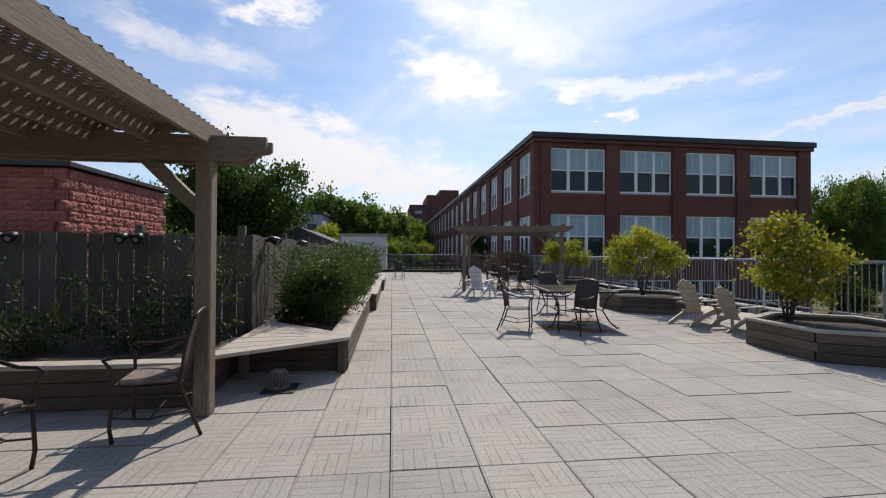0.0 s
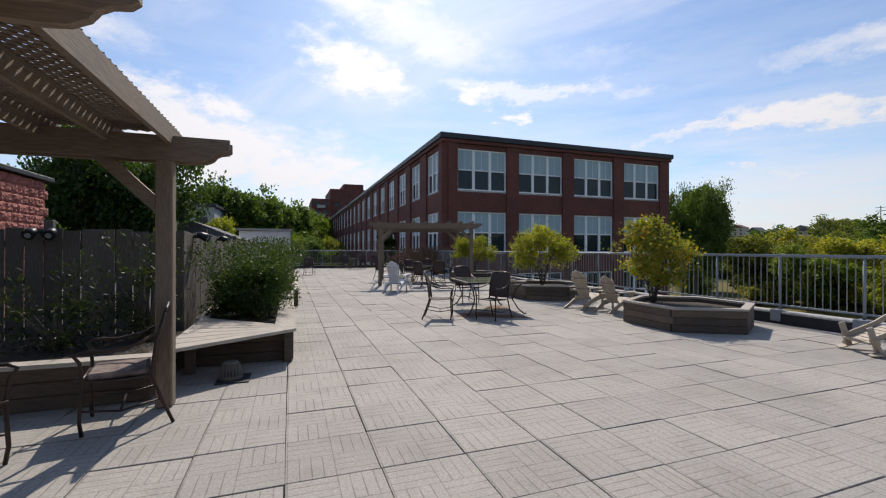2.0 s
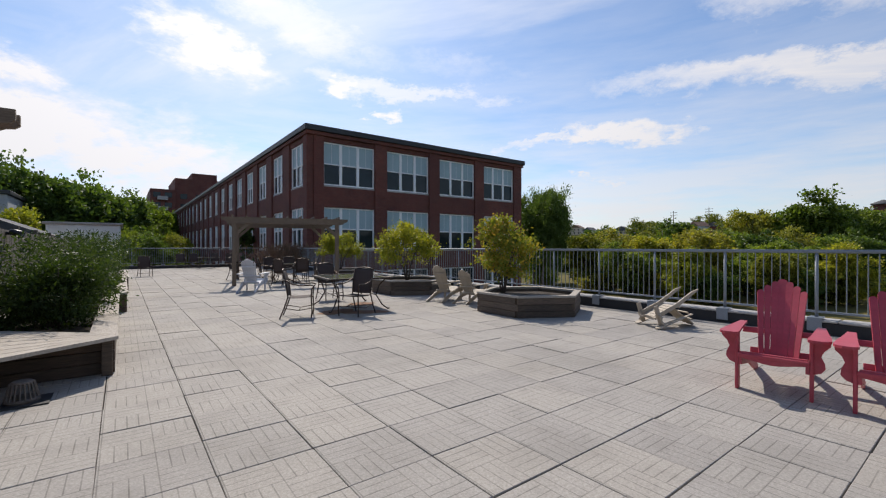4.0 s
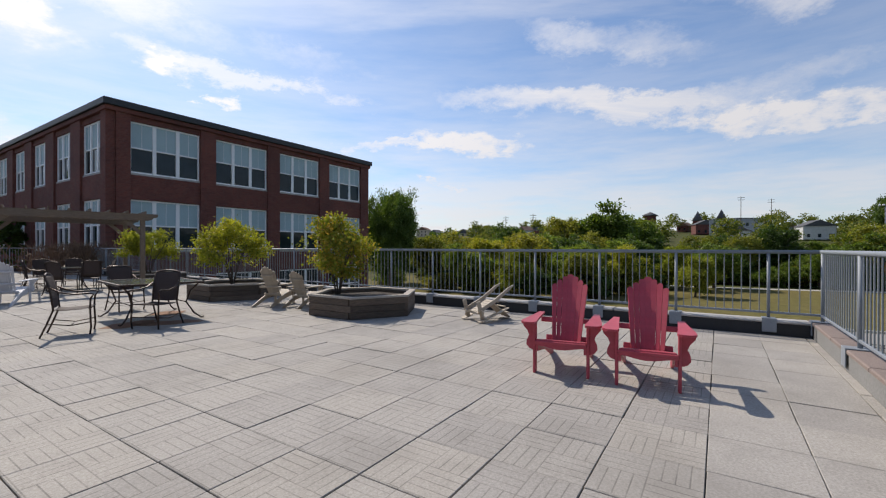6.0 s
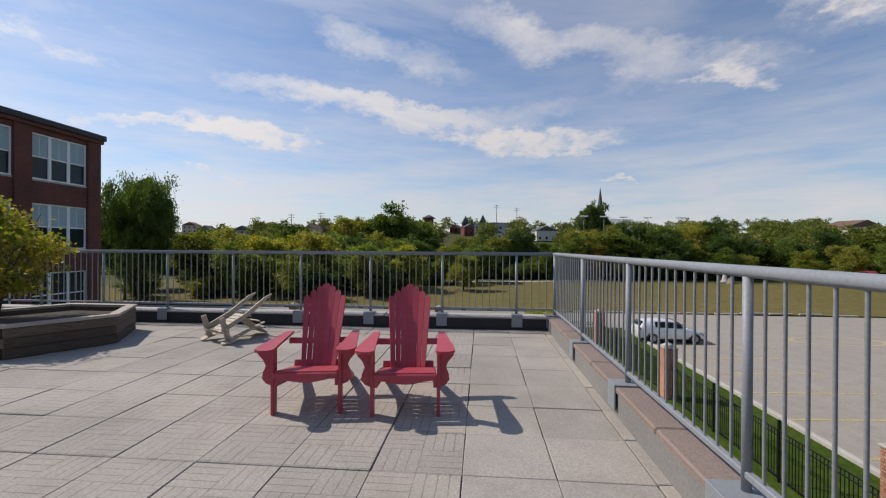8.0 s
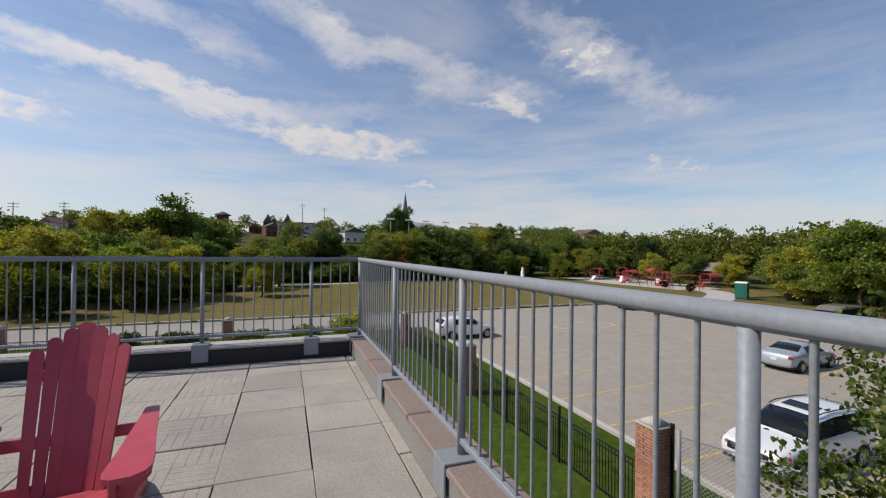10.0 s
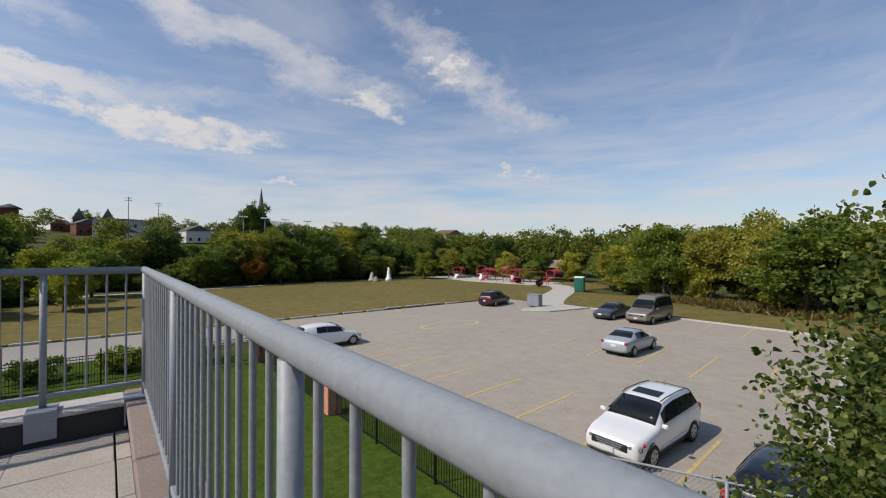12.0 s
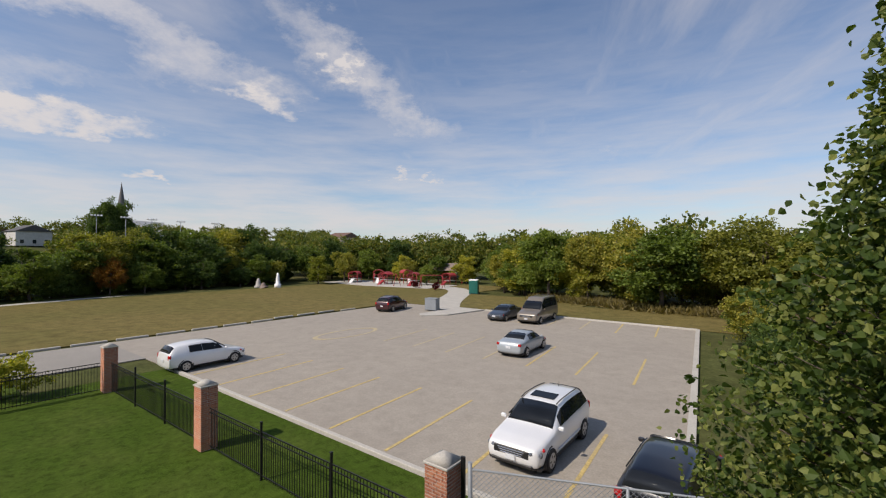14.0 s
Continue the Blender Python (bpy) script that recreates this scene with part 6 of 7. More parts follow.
PLAYGREY = material("grey playground metal", (0.38, 0.4, 0.42), 0.45, 0.4, 20, 0.1)


def play_tower(x, y, turn, h, seed):
    th = thing("play_structure", pose(x, y, G + 0.05, 0, 0, turn), "red and grey playground climbing frame with slides", "playground", "playground structures")
    for sx in (-1, 1):
        for sy in (-1, 1):
            bm = bmesh.new()
            tube(bm, [(sx * 1.1, sy * 1.1, 0), (sx * 1.1, sy * 1.1, h)], 0.07, 8)
            part("post", bm, PLAYRED, th)
    bm = bmesh.new()
    chamfer_box(bm, (2.3, 2.3, 0.1), T((0, 0, h * 0.45)), 0.02)
    part("platform", bm, PLAYGREY, th)
    for s in (-1, 1):
        bm = bmesh.new()
        for k in range(9):
            tube(bm, [(-1 + 0.25 * k, s * 1.1, h * 0.47), (-1 + 0.25 * k, s * 1.1, h * 0.74)], 0.02, 5)
        tube(bm, [(-1.1, s * 1.1, h * 0.74), (1.1, s * 1.1, h * 0.74)], 0.03, 6)
        part("guard", bm, PLAYRED, th)
    bm = bmesh.new()
    prism(bm, [(-0.35, 0), (0.35, 0), (0.35, 0.25), (0.3, 0.25), (0.3, 0.05), (-0.3, 0.05), (-0.3, 0.25), (-0.35, 0.25)], 3.2, T((0, 1.15, h * 0.45)) @ Matrix.Rotation(radians(-90 - 28), 4, "X"))
    part("slide", bm, WHITE if seed % 2 else PLAYRED, th)
    bm = bmesh.new()
    for k in range(12):
        a, b = math.pi * k / 12, math.pi * (k + 1) / 12
        prism(bm, [(1.25 * math.cos(a), 0.75 * math.sin(a)), (1.25 * math.cos(b), 0.75 * math.sin(b)), (1.15 * math.cos(b), 0.67 * math.sin(b)), (1.15 * math.cos(a), 0.67 * math.sin(a))], 2.4, pose(0, 1.2, h * 0.92, 90, 0, 0))
    part("canopy", bm, PLAYRED, th)


for k, (x, y, a, h) in enumerate(((66, -71, 20, 2.2), (70, -73, 65, 2.7), (74, -70.5, 10, 2.2), (79, -73, 40, 2.5), (61, -77, 0, 2.0), (84, -70, 25, 2.1))):
    play_tower(x, y, a, h, k)
for k, (x, y) in enumerate(((70, -67.5), (58.5, -68))):
    sw = thing("swing_frame", pose(x, y, G + 0.05, 0, 0, 25 * k), "red metal swing frame in the playground", "swing", "playground structures")
    bm = bmesh.new()
    tube(bm, [(-2.2, 0, 2.5), (2.2, 0, 2.5)], 0.06, 8)
    part("beam", bm, PLAYRED, sw)
    for sx in (-1, 1):
        for sy in (-1, 1):
            bm = bmesh.new()
            tube(bm, [(sx * 2.2, 0, 2.5), (sx * 2.4, sy * 1.1, 0)], 0.05, 8)
            part("leg", bm, PLAYRED, sw)
    for s in (-1, 1):
        bm = bmesh.new()
        chamfer_box(bm, (0.5, 0.2, 0.05), T((s * 0.9, 0, 0.5)), 0.015)
        tube(bm, [(s * 0.9 - 0.22, 0, 0.5), (s * 0.9 - 0.22, 0, 2.5)], 0.012, 4)
        tube(bm, [(s * 0.9 + 0.22, 0, 0.5), (s * 0.9 + 0.22, 0, 2.5)], 0.012, 4)
        part("seat", bm, BLACKTRIM, sw)
sh = thing("picnic_shelter", pose(66, -84, G, 0, 0, 10), "brown park shelter with a hipped roof", "shelter")
bm = bmesh.new()
v = [bm.verts.new(p) for p in ((-5, -3, 2.9), (5, -3, 2.9), (5, 3, 2.9), (-5, 3, 2.9), (-2, 0, 4.6), (2, 0, 4.6))]
for f in ((0, 1, 5, 4), (1, 2, 5), (2, 3, 4, 5), (3, 0, 4), (0, 3, 2, 1)):
    bm.faces.new([v[i] for i in f])
part("roof", bm, COPING, sh)
for sx in (-1, 1):
    for sy in (-1, 1):
        bm = bmesh.new()
        chamfer_box(bm, (0.25, 0.25, 2.9), T((sx * 4.4, sy * 2.5, 1.45)), 0.02)
        part("post", bm, PLAYRED, sh)
for k, (x, y) in enumerate(((61.5, -66.4), (54.8, -64.6))):
    s = tree_thing(200 + k, 1.5, 1.7, leaf_material("dark red shrub leaves", (0.06, 0.008, 0.012), (0.13, 0.015, 0.02)), "round dark red shrub by the playground path", "red shrubs", 0.14, 40, 50, 0.05, category="shrub", name="red_shrub")
    s.matrix_basis = T((x, y, G))


def pole(x, y, z, h, label, arms=2):
    th = thing("utility_pole", T((x, y, z)), label, "pole", "utility poles")
    bm = bmesh.new()
    tube(bm, [(0, 0, 0), (0, 0, h)], [0.16, 0.10], 8)
    part("pole", bm, BARK, th)
    for k in range(arms):
        bm = bmesh.new()
        chamfer_box(bm, (0.12, 2.4, 0.14), T((0.12, 0, h - 0.5 - 0.9 * k)), 0.02)
        part("cross_arm", bm, BARK, th)


for x, y, z, h in ((150, 57, 0, 14), (150, 68, 0, 13.5), (205, -8, 6, 16), (210, -18, 6, 15)):
    pole(x, y, z - 3, h + 3, "wooden utility pole with cross arms among the trees")


def flood_mast(x, y, z, h):
    th = thing("flood_mast", T((x, y, z)), "tall mast with a row of pale flood lamps", "lamp mast", "flood masts")
    bm = bmesh.new()
    tube(bm, [(0, 0, 0), (0, 0, h)], [0.14, 0.09], 8)
    part("mast", bm, GALV, th)
    bm = bmesh.new()
    chamfer_box(bm, (0.15, 3.0, 0.15), T((0, 0, h)), 0.02)
    part("cross_arm", bm, GALV, th)
    for k in range(4):
        bm = bmesh.new()
        chamfer_box(bm, (0.4, 0.5, 0.4), pose(-0.2, -1.2 + 0.8 * k, h + 0.25, 0, 25, 0), 0.06)
        part("lamp_head", bm, WHITE, th)


for x, y in ((170, -48), (172, -56), (175, -66), (168, -40), (175, -78)):
    flood_mast(x, y, 0, 13.5)


# ---- houses on the hill ----
ROOFS = [material("grey shingle roof", (0.10, 0.10, 0.105), 0.9, 0, 3, 0.2), material("brown shingle roof", (0.17, 0.10, 0.075), 0.9, 0, 3, 0.2)]
WALLS = [material("white siding", (0.62, 0.62, 0.60), 0.8, 0, 3, 0.1), BRICK, material("grey siding", (0.36, 0.38, 0.40), 0.8, 0, 3, 0.1), material("beige siding", (0.50, 0.43, 0.34), 0.8, 0, 3, 0.1)]
bm = bmesh.new()
chamfer_box(bm, (0.06, 1.1, 1.4), None, 0.02)
HWIN = mesh_of("window", bm, GLASS)


def house(x, y, z, w, d, h, turn, wall, roof, rise=2.6, label=None):
    th = thing("house", pose(x, y, z, 0, 0, turn), label or "gabled house on the hillside among the trees", "house", "hillside houses")
    bm = bmesh.new()
    span(bm, -d / 2, d / 2, -w / 2, w / 2, 0, h, 0.03)
    part("wall", bm, wall, th)
    bm = bmesh.new()
    o = 0.4
    prism(bm, [(-w / 2 - o, 0), (w / 2 + o, 0), (0, rise)], d + 2 * o, Matrix(((0, 0, 1, -d / 2 - o), (1, 0, 0, 0), (0, 1, 0, h), (0, 0, 0, 1))))
    part("roof", bm, roof, th)
    nz = max(1, int(h // 2.8))
    ny = max(2, int(w // 3))
    for k in range(nz):
        for j in range(ny):
            piece("window", HWIN, th, T((-d / 2 - 0.01, -w / 2 + w * (j + 0.5) / ny, 1.6 + 2.8 * k)))
    return th


rg = random.Random(21)
for k in range(26):
    y = -70 + k * 8.2 + rg.uniform(-2, 2)
    x = rg.uniform(205, 330)
    z = G + max(0, min(1, (x - 105) / 260)) * 21
    house(x, y * x / 190, z, rg.uniform(6, 11), rg.uniform(6, 9), rg.uniform(3.2, 6.2), rg.uniform(-25, 25), rg.choice(WALLS), rg.choice(ROOFS))
house(160, 46, -1.5, 12, 9, 9.5, 15, WALLS[0], ROOFS[0], 4, "white gabled house with a grey roof above trees")
house(230, -185, 2, 26, 12, 10.5, 20, WALLS[3], ROOFS[1], 3.5, "long pale house with a brown roof above trees")
house(235, -8, 2, 22, 14, 12.5, 0, WALLS[2], ROOFS[0], 0.4, "flat-roofed grey block on the hill")

ch = thing("church", pose(389, -106, 10, 0, 0, 20), "distant church with a tall grey needle steeple", "church")
bm = bmesh.new()
chamfer_box(bm, (6, 6, 22), T((0, 0, 11)), 0.1)
part("tower", bm, WALLS[2], ch)
bm = bmesh.new()
tube(bm, [(0, 0, 22), (0, 0, 26), (0, 0, 46)], [3.4, 2.7, 0.05], 8)
part("spire", bm, ROOFS[0], ch, "dark slate spire")
bm = bmesh.new()
prism(bm, [(-8, 0), (8, 0), (8, 10), (0, 18), (-8, 10)], 28, Matrix(((1, 0, 0, 0), (0, 0, 1, -34), (0, 1, 0, 0), (0, 0, 0, 1))))
part("nave", bm, WALLS[0], ch)
tw = thing("brick_tower", T((300, 36, 7)), "square brick tower with an overhanging hipped roof", "tower")
bm = bmesh.new()
chamfer_box(bm, (6, 6, 15), T((0, 0, 7.5)), 0.1)
part("shaft", bm, BRICK, tw)
bm = bmesh.new()
tube(bm, [(0, 0, 15), (0, 0, 15.4), (0, 0, 17.5)], [6.0, 6.0, 0.4], 4)
part("roof", bm, ROOFS[0], tw)
for x, y, h in ((300, 10, 18), (300, -2, 18.5)):
    t = thing("roof_turret", T((x, y, 6)), "pointed dark slate roof turret on the hill", "turret", "slate turrets")
    bm = bmesh.new()
    chamfer_box(bm, (5, 5, h - 6), T((0, 0, (h - 6) / 2)), 0.1)
    part("wall", bm, WALLS[1], t)
    bm = bmesh.new()
    tube(bm, [(0, 0, h - 6), (0, 0, h)], [4.0, 0.1], 4)
    part("roof", bm, ROOFS[0], t)

# ---- buildings beyond the board fence ----
wb = thing("white_shed", Matrix(), "long white corrugated metal shed behind the fence", "shed")
bm = bmesh.new()
span(bm, -5.4, -0.6, 46, 54, G, 3.3, 0.05)
part("wall", bm, WHITE, wb)
bm = bmesh.new()
for k in range(16):
    span(bm, -5.3 + 0.3 * k, -5.2 + 0.3 * k, 45.93, 46.0, -2, 3.2, 0.01)
part("cladding_rib", bm, WHITE, wb)
bm = bmesh.new()
span(bm, -5.6, -0.4, 45.8, 54.2, 3.3, 3.5, 0.03)
part("roof", bm, SILL, wb)
house(-7.0, 38, G, 5, 9, 7.3, 90, WALLS[3], ROOFS[0], 1.2, "low shed with a dark shingle roof behind the fence")
gb = thing("grey_building", Matrix(), "flat-roofed pale grey building behind the fence", "building")
bm = bmesh.new()
span(bm, -24, -11.5, 72, 84, G, 7.8, 0.05)
part("wall", bm, WALLS[2], gb)
bm = bmesh.new()
span(bm, -24.3, -11.2, 71.7, 84.3, 7.8, 8.3, 0.05)
part("roof", bm, ROOF_METAL, gb)
for k in range(5):
    bm = bmesh.new()
    span(bm, -23 + 2.3 * k, -21.6 + 2.3 * k, 71.9, 72.05, 4.5, 6.2, 0.02)
    part("window", bm, GLASS, gb)

# ---- woods ----
W_LABEL = {"d": "dark green broadleaf tree of the park woods", "m": "green broadleaf tree of the park woods", "o": "olive-green late summer tree of the park woods", "y": "yellow-green young tree at the park edge", "r": "tree with orange autumn leaves at the park edge"}
MATS = {"d": L_DARK, "m": L_MID, "o": L_OLIVE, "y": L_YELLOW, "r": L_ORANGE}
masters = {}
MATS["n"], W_LABEL["n"] = L_DARK, "tall green broadleaf tree with fine leaves"
for kind, cnt in (("d", 2), ("m", 3), ("o", 2), ("y", 1), ("r", 1)):
    for v in range(cnt):
        masters.setdefault(kind, []).append(tree_thing(300 + len(masters) * 10 + v, 12, 9.5, MATS[kind], W_LABEL[kind], "park trees", 0.34, 150, 95, 0.04 if kind != "y" else 0.16, 1.0))
masters["n"] = [tree_thing(777, 12, 9.5, L_DARK, W_LABEL["n"], "park trees", 0.2, 330, 140, 0.06, 1.0)]
used = set()
rg = random.Random(8)


def plant(kind, x, y, h, w=1.0, z=G):
    ms = masters[kind]
    k = rg.randrange(len(ms))
    s = h / 12
    m = pose(x, y, z - 0.1, 0, 0, rg.uniform(0, 360)) @ Matrix.Diagonal((s * w, s * w, s, 1))
    if (kind, k) not in used:
        used.add((kind, k))
        ms[k].matrix_basis = m
    else:
        t = copy_thing(ms[k], Matrix())
        t.matrix_basis = m


def ground_z(x):
    return G + max(0.0, min(1.0, (x - 105) / 260)) * 21


far = []
# belt beyond the park lawn, to the east
for k in range(74):
    y = -58 + k * 2.05 + rg.uniform(-1.5, 1.5)
    x = rg.uniform(94, 108) + max(0, -y - 30) * 0.15
    plant(rg.choice("ddmmoo" if y > -5 else "ddddmo"), x, y, rg.choice((6.5, 8.0, 9.0, 10.5, 12.0, 13.5)) * rg.uniform(0.92, 1.08) * (1.0 if y < -22 else 0.72), rg.uniform(0.9, 1.35))
for k in range(30):
    y = -55 + k * 5.2 + rg.uniform(-2, 2)
    plant(rg.choice("mmddo"), rg.uniform(90, 94), y, rg.uniform(4.0, 7.5), 1.2)
for k in range(60):
    y = -62 + k * 2.3 + rg.uniform(-1, 1)
    x = 86.5 + 3.2 + abs(y + 5) * 0.06 + max(0, -y - 5) * 0.09 + rg.uniform(0, 2.5)
    plant(rg.choice("mddmo"), x, y, rg.uniform(2.2, 4.8), rg.uniform(1.5, 2.1))
plant("r", 91, -24, 6.5, 1.0)
plant("r", 92, 38, 5.5, 1.0)
plant("m", 104, 22, 17.5, 1.15)
plant("m", 112, 16, 16.0, 0.95)
plant("o", 100, 30, 14.0, 0.95)
# hill trees
for k in range(95):
    x = rg.uniform(125, 330)
    y = rg.uniform(-0.75, 0.55) * x
    far.append((x, y, rg.uniform(9, 13.5), rg.uniform(1.0, 1.5), ground_z(x)))
plant("d", 215, -54, 25, 0.62, 1)
plant("d", 220, -60, 22, 0.7, 1)
# trees just beyond the lane
for x, y, h, kind in ((58, 30, 8.0, "y"), (62, 24, 9.0, "o"), (60, 16, 8.0, "m"), (66, 38, 9.5, "o"), (70, 32, 9, "m"), (64, 10, 7, "y"), (74, 20, 9.5, "d"), (56, 38, 8.5, "o"), (72, 46, 10, "d"), (60, 50, 9, "m"), (78, 34, 11, "d"), (80, 26, 10.5, "m"), (80, 12, 9.5, "d"), (76, 4, 7.0, "y"), (82, 0, 8.5, "m"), (52, 22, 6.5, "y"), (54, 30, 7.5, "m"), (55, 14, 6.0, "o"), (66, 2, 5.5, "y"), (70, 14, 8.0, "m"), (84, 18, 9.5, "o"), (86, 40, 11, "m"), (68, 26, 8.5, "y")):
    plant(kind, x, y, h * 1.0, 1.2)
# undergrowth beneath them
for k in range(30):
    y = 7 + k * 1.35 + rg.uniform(-1, 1)
    plant(rg.choice("dmodmy"), 50 + rg.uniform(0, 16) + max(0, 20 - y) * 0.9, y, rg.uniform(2.2, 4.4), rg.uniform(1.4, 1.9))
plant("n", 45.5, 37.5, 16.6, 0.54)
plant("n", 48.5, 42, 14, 0.6)
# woods to the south
for k in range(58):
    x = -62 + k * 1.85 + rg.uniform(-1.2, 1.2)
    y = rg.uniform(-66, -58) - (max(0, x - 18) * 0.35) - max(0, 8 - x) * 0.02
    plant(rg.choice("mmoooy"), x, y, rg.uniform(6.5, 11.8), rg.uniform(0.95, 1.4))
for k in range(30):
    x = -45 + k * 2.5 + rg.uniform(-1, 1)
    y = rg.uniform(-74, -68) - (max(0, x - 15) * 0.4)
    far.append((x, y, rg.uniform(9.0, 12.2), rg.uniform(0.8, 1.2), G))
for k in range(34):
    far.append((rg.uniform(100, 130), rg.uniform(-112, -52), rg.uniform(10.0, 13.5), rg.uniform(1.0, 1.4), G))
for k in range(40):
    x = 30 + k * 2.1 + rg.uniform(-1, 1)
    y = -98 - rg.uniform(0, 14) + (x - 30) * 0.12
    far.append((x, y, rg.uniform(10.5, 14.0), 1.3, G))
for x, y, h, kind in ((96, -66, 10, "m"), (98, -74, 10.5, "d"), (90, -80, 9, "m"), (84, -86, 10, "d"), (78, -80, 6.5, "y"), (68, -82, 7.0, "m"), (60, -82, 6.5, "y"), (88, -70, 7.5, "o"), (50, -80, 8, "m"), (46, -74, 7.5, "o"), (42, -68, 7.0, "o"), (38, -66, 7.5, "m"), (34, -63, 6.5, "m"), (86, -61, 6.5, "y"), (100, -60, 10, "d"), (73, -77, 5.5, "o"), (64, -73, 5.0, "m")):
    plant(kind, x, y, h, 1.1)
# trees behind the board fence and beside the far terrace end
for x, y, h, kind, w in ((-11.3, 33, 16.4, "n", 0.72), (-15, 36, 14.5, "n", 0.9), (-21, 38, 13.0, "m", 1.1), (-27, 34, 13, "d", 1.1), (-10.5, 86, 21.0, "d", 0.95), (-16, 92, 21.0, "d", 1.0), (-5, 96, 20.5, "d", 0.9), (-9, 66, 11.0, "y", 0.9), (-1, 104, 19.0, "d", 0.9), (3, 112, 18.0, "m", 0.9), (6.5, 118, 17, "d", 0.9), (0, 80, 10.5, "m", 0.9), (4.5, 92, 11.5, "m", 0.9), (6, 74, 8.5, "o", 0.9), (2.5, 62, 8.0, "d", 0.9), (-12, 20, 9.5, "n", 0.8), (-16, 24, 11.5, "n", 0.9)):
    plant(kind, x, y, h, w)
for k in range(16):
    y = -16.5 - k * 2.3
    plant(rg.choice("mod"), 4.2 + (-16.5 - y) * 0.11 - rg.uniform(0, 2.5), y, rg.uniform(1.6, 4.0), 1.3)
fr = np.random.default_rng(64)
fp, fd = [], []
for x, y, h, w, z in far:
    R = h * 0.4 * w
    for _ in range(4):
        u = fr.normal(size=3)
        u /= np.linalg.norm(u)
        c = np.array([x, y, z + h * 0.52]) + u * np.array([R, R, h * 0.44]) * 0.42
        p, q = clumps(fr, 20, 26, c, (R * 0.68, R * 0.68, h * 0.32), h * 0.05, 0.5, -0.95)
        fp.append(p)
        fd.append(q)
tagged(new("woods", leaf_mesh("woods", np.concatenate(fp), 0.62, L_WOODS, fr, 0.75, 0.1, 4, np.concatenate(fd))), "distant mixed green woods behind the park trees", "woods", kind="stuff")
# tall dry weeds before the southern woods
WEED = leaf_material("dry weeds", (0.10, 0.085, 0.03), (0.20, 0.16, 0.06), (0.30, 0.24, 0.05))
rw = np.random.default_rng(5)
n = 26000
p = np.stack([rw.uniform(-30, 34, n), np.zeros(n), np.full(n, G)], 1)
p[:, 1] = -55.5 - np.maximum(0, p[:, 0] - 15) * 0.28 - rw.random(n) * 6.0 + rw.normal(size=n) * 0.8
tagged(new("weeds", leaf_mesh("weeds", p, 0.85, WEED, rw, 0.2, -1.2)), "tall dry yellowish weeds before the woods", "weeds", kind="stuff")
# bush beside the corner pillar
for x, y, w, h, mat, lab in ((33.2, -5.2, 1.5, 2.1, L_YELLOW, "yellow-flecked rounded shrub beside a brick pillar"), (33.5, -2.2, 1.3, 1.3, L_MID, "low green shrub behind the iron fence"), (33.6, 1.2, 1.4, 1.2, L_DARK, "low dark hedge behind the iron fence"), (33.6, 5.2, 1.4, 1.2, L_DARK, "low dark hedge behind the iron fence"), (33.8, 9.0, 1.4, 1.3, L_DARK, "low dark hedge behind the iron fence")):
    s = tree_thing(int(400 + x * 10 + y), h, w * 2, mat, lab, "", 0.13, 60, 55, 0.03, category="shrub", name="shrub")
    s.matrix_basis = T((x, y, G))

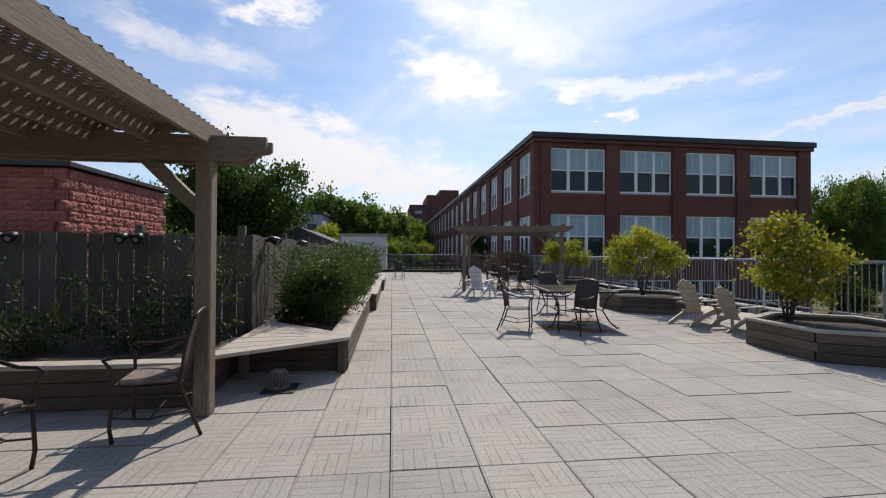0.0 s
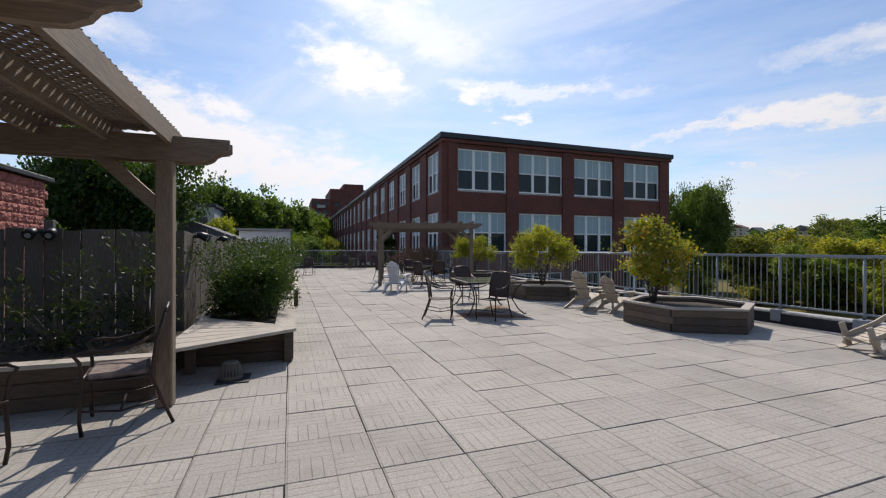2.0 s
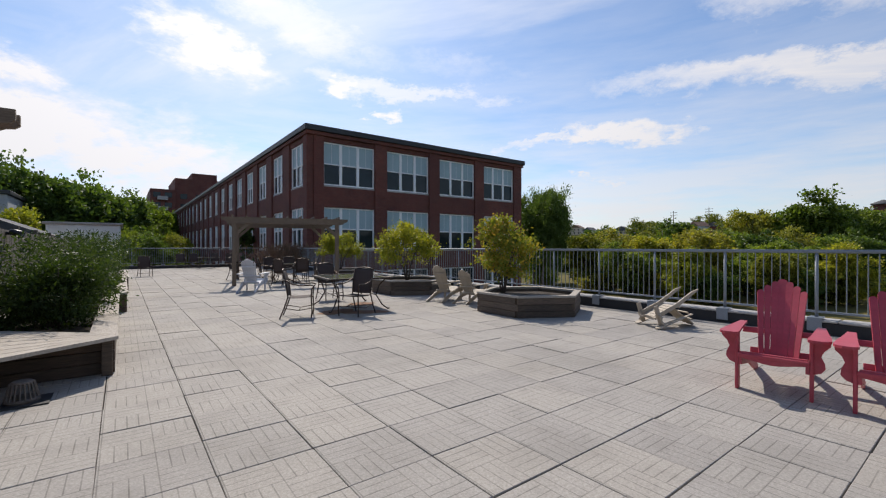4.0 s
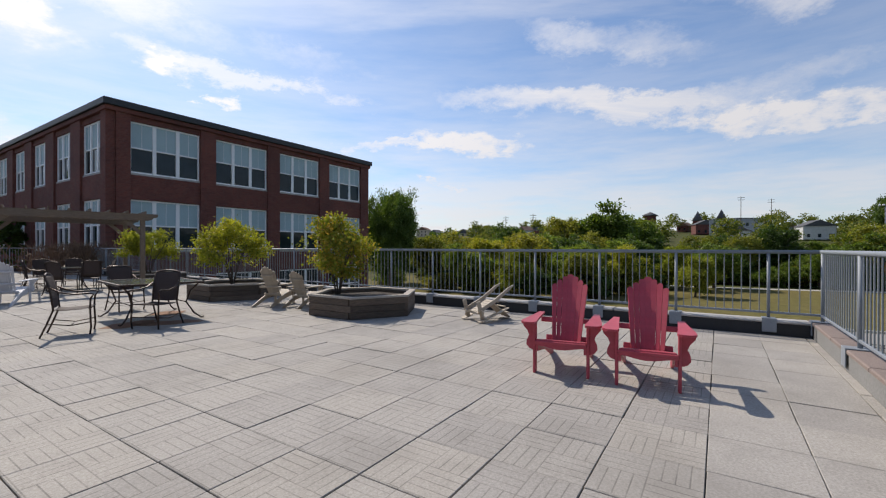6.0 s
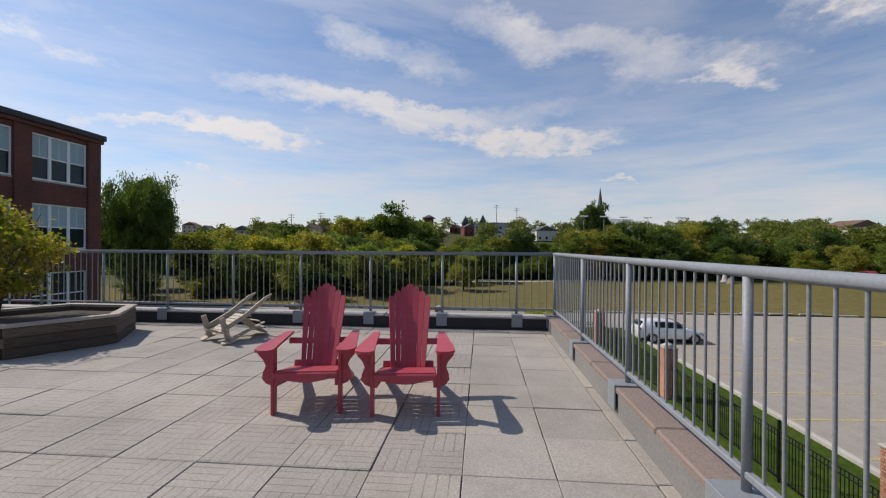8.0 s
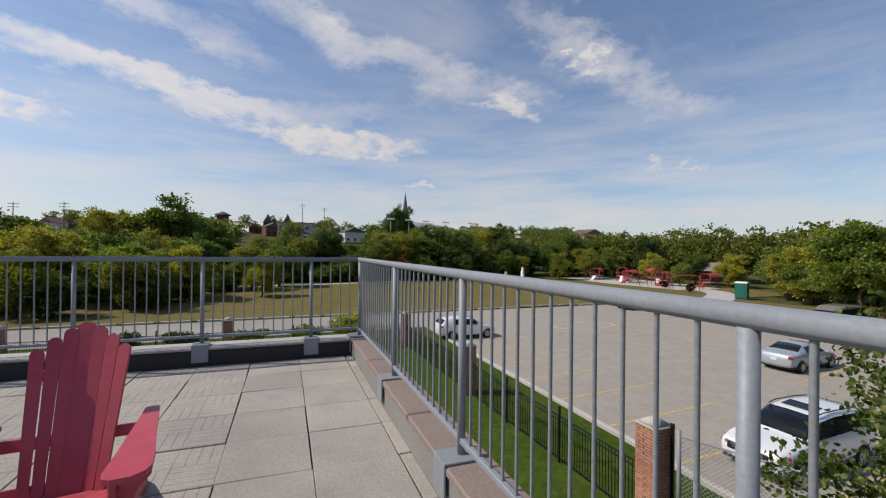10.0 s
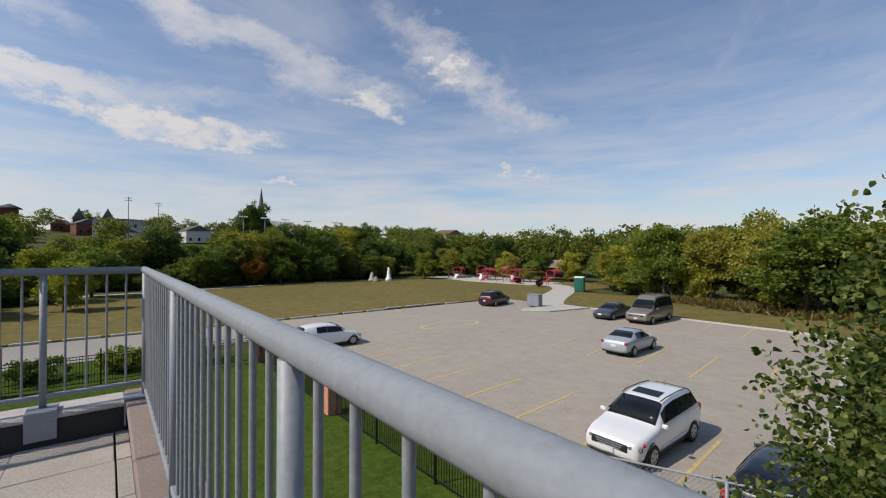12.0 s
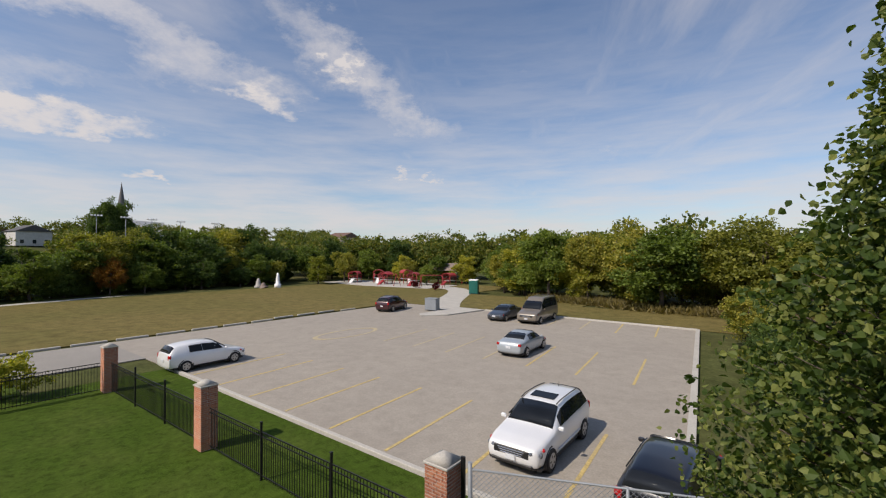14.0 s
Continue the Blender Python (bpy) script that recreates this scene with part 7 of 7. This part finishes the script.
# ---- linden close to the railing ----
rng = np.random.default_rng(99)
li = thing("linden_tree", T((3.75, -6.75, G)), "young linden tree with broad leaves close to the railing", "tree")
HT = 9.0
bm = bmesh.new()
tube(bm, [(0, 0, 0), (0.03, 0, 2), (0.0, 0.05, 5), (0.02, 0, 7.4), (0.0, 0, HT)], [0.12, 0.10, 0.07, 0.035, 0.008], 9)
part("trunk", bm, BARK, li)
bm = bmesh.new()
pts, outs = [], []
for k in range(260):
    z = 1.6 + (HT - 1.8) * (k / 260) ** 0.9
    f = max(0.0, (HT - z) / (HT - 3.4)) if z > 3.4 else 1.0
    R = 2.05 * f ** 1.3 + 0.11
    a = k * 2.399 + rng.uniform(-0.3, 0.3)
    L = R * rng.uniform(0.62, 1.08)
    s = np.array([0, 0, z - 0.28 * L])
    e = np.array([math.cos(a) * L, math.sin(a) * L, z + 0.32 * L])
    mid = (s + e) / 2 + np.array([0, 0, 0.06 * L])
    tube(bm, [s, mid, e], [0.016 * f + 0.006, 0.010 * f + 0.004, 0.002], 5)
    for j in range(int(80 + 215 * f)):
        t = rng.uniform(0.22, 1.06)
        b = (s + (mid - s) * t * 2) if t < 0.5 else (mid + (e - mid) * (t - 0.5) * 2)
        pts.append(b + rng.normal(size=3) * np.array([0.11, 0.11, 0.09]))
        outs.append(np.array([math.cos(a), math.sin(a), -0.35]))
part("branch", bm, BARK, li)
ob = new("foliage", leaf_mesh("foliage", np.array(pts), 0.062, L_LINDEN, rng, 0.92, 0.35, 6, np.array(outs) * 0.6))
ob.parent = li


# ---- pavers ----
bm = bmesh.new()
chamfer_box(bm, (S - 0.006, SY - 0.006, 0.04), T((0, 0, -0.02)), 0.004)
tile_me = mesh_of("tile", bm, PAVER)
bm = bmesh.new()
chamfer_box(bm, (S - 0.006, SY - 0.006, 0.04), T((0, 0, -0.02)), 0.004)
plain_me = mesh_of("tile", bm, PAVER_PLAIN)
rng = random.Random(11)
far_tiles = bmesh.new()
for i in range(-14, 14):
    for j in range(-3, 56):
        x, y = (i + 0.5) * S - 0.015, OY + (j + 0.5) * SY
        if x < FX and y > FY:
            continue
        m = pose(x + rng.uniform(-0.003, 0.003), y + rng.uniform(-0.003, 0.003), rng.uniform(-0.004, 0.003), rng.uniform(-0.35, 0.35), rng.uniform(-0.35, 0.35), rng.uniform(-0.25, 0.25))
        if -3 <= i and j < 14:
            piece("tile", plain_me if j < -1 else tile_me, floor, m)
        else:
            chamfer_box(far_tiles, (S - 0.006, SY - 0.006, 0.04), m @ T((0, 0, -0.02)), 0.004)
bm = bmesh.new()
chamfer_box(bm, (S - 0.013, 0.088, 0.04), T((0, 0, -0.02)), 0.004)
edge_me = mesh_of("edge_tile", bm, PAVER_PLAIN)
for i in range(-14, 14):
    piece("edge_tile", edge_me, floor, T(((i + 0.5) * S, OY - 3 * SY - 0.052, rng.uniform(-0.004, 0.002))))
tagged(part("tile_field", far_tiles, PAVER, floor), kind="stuff")
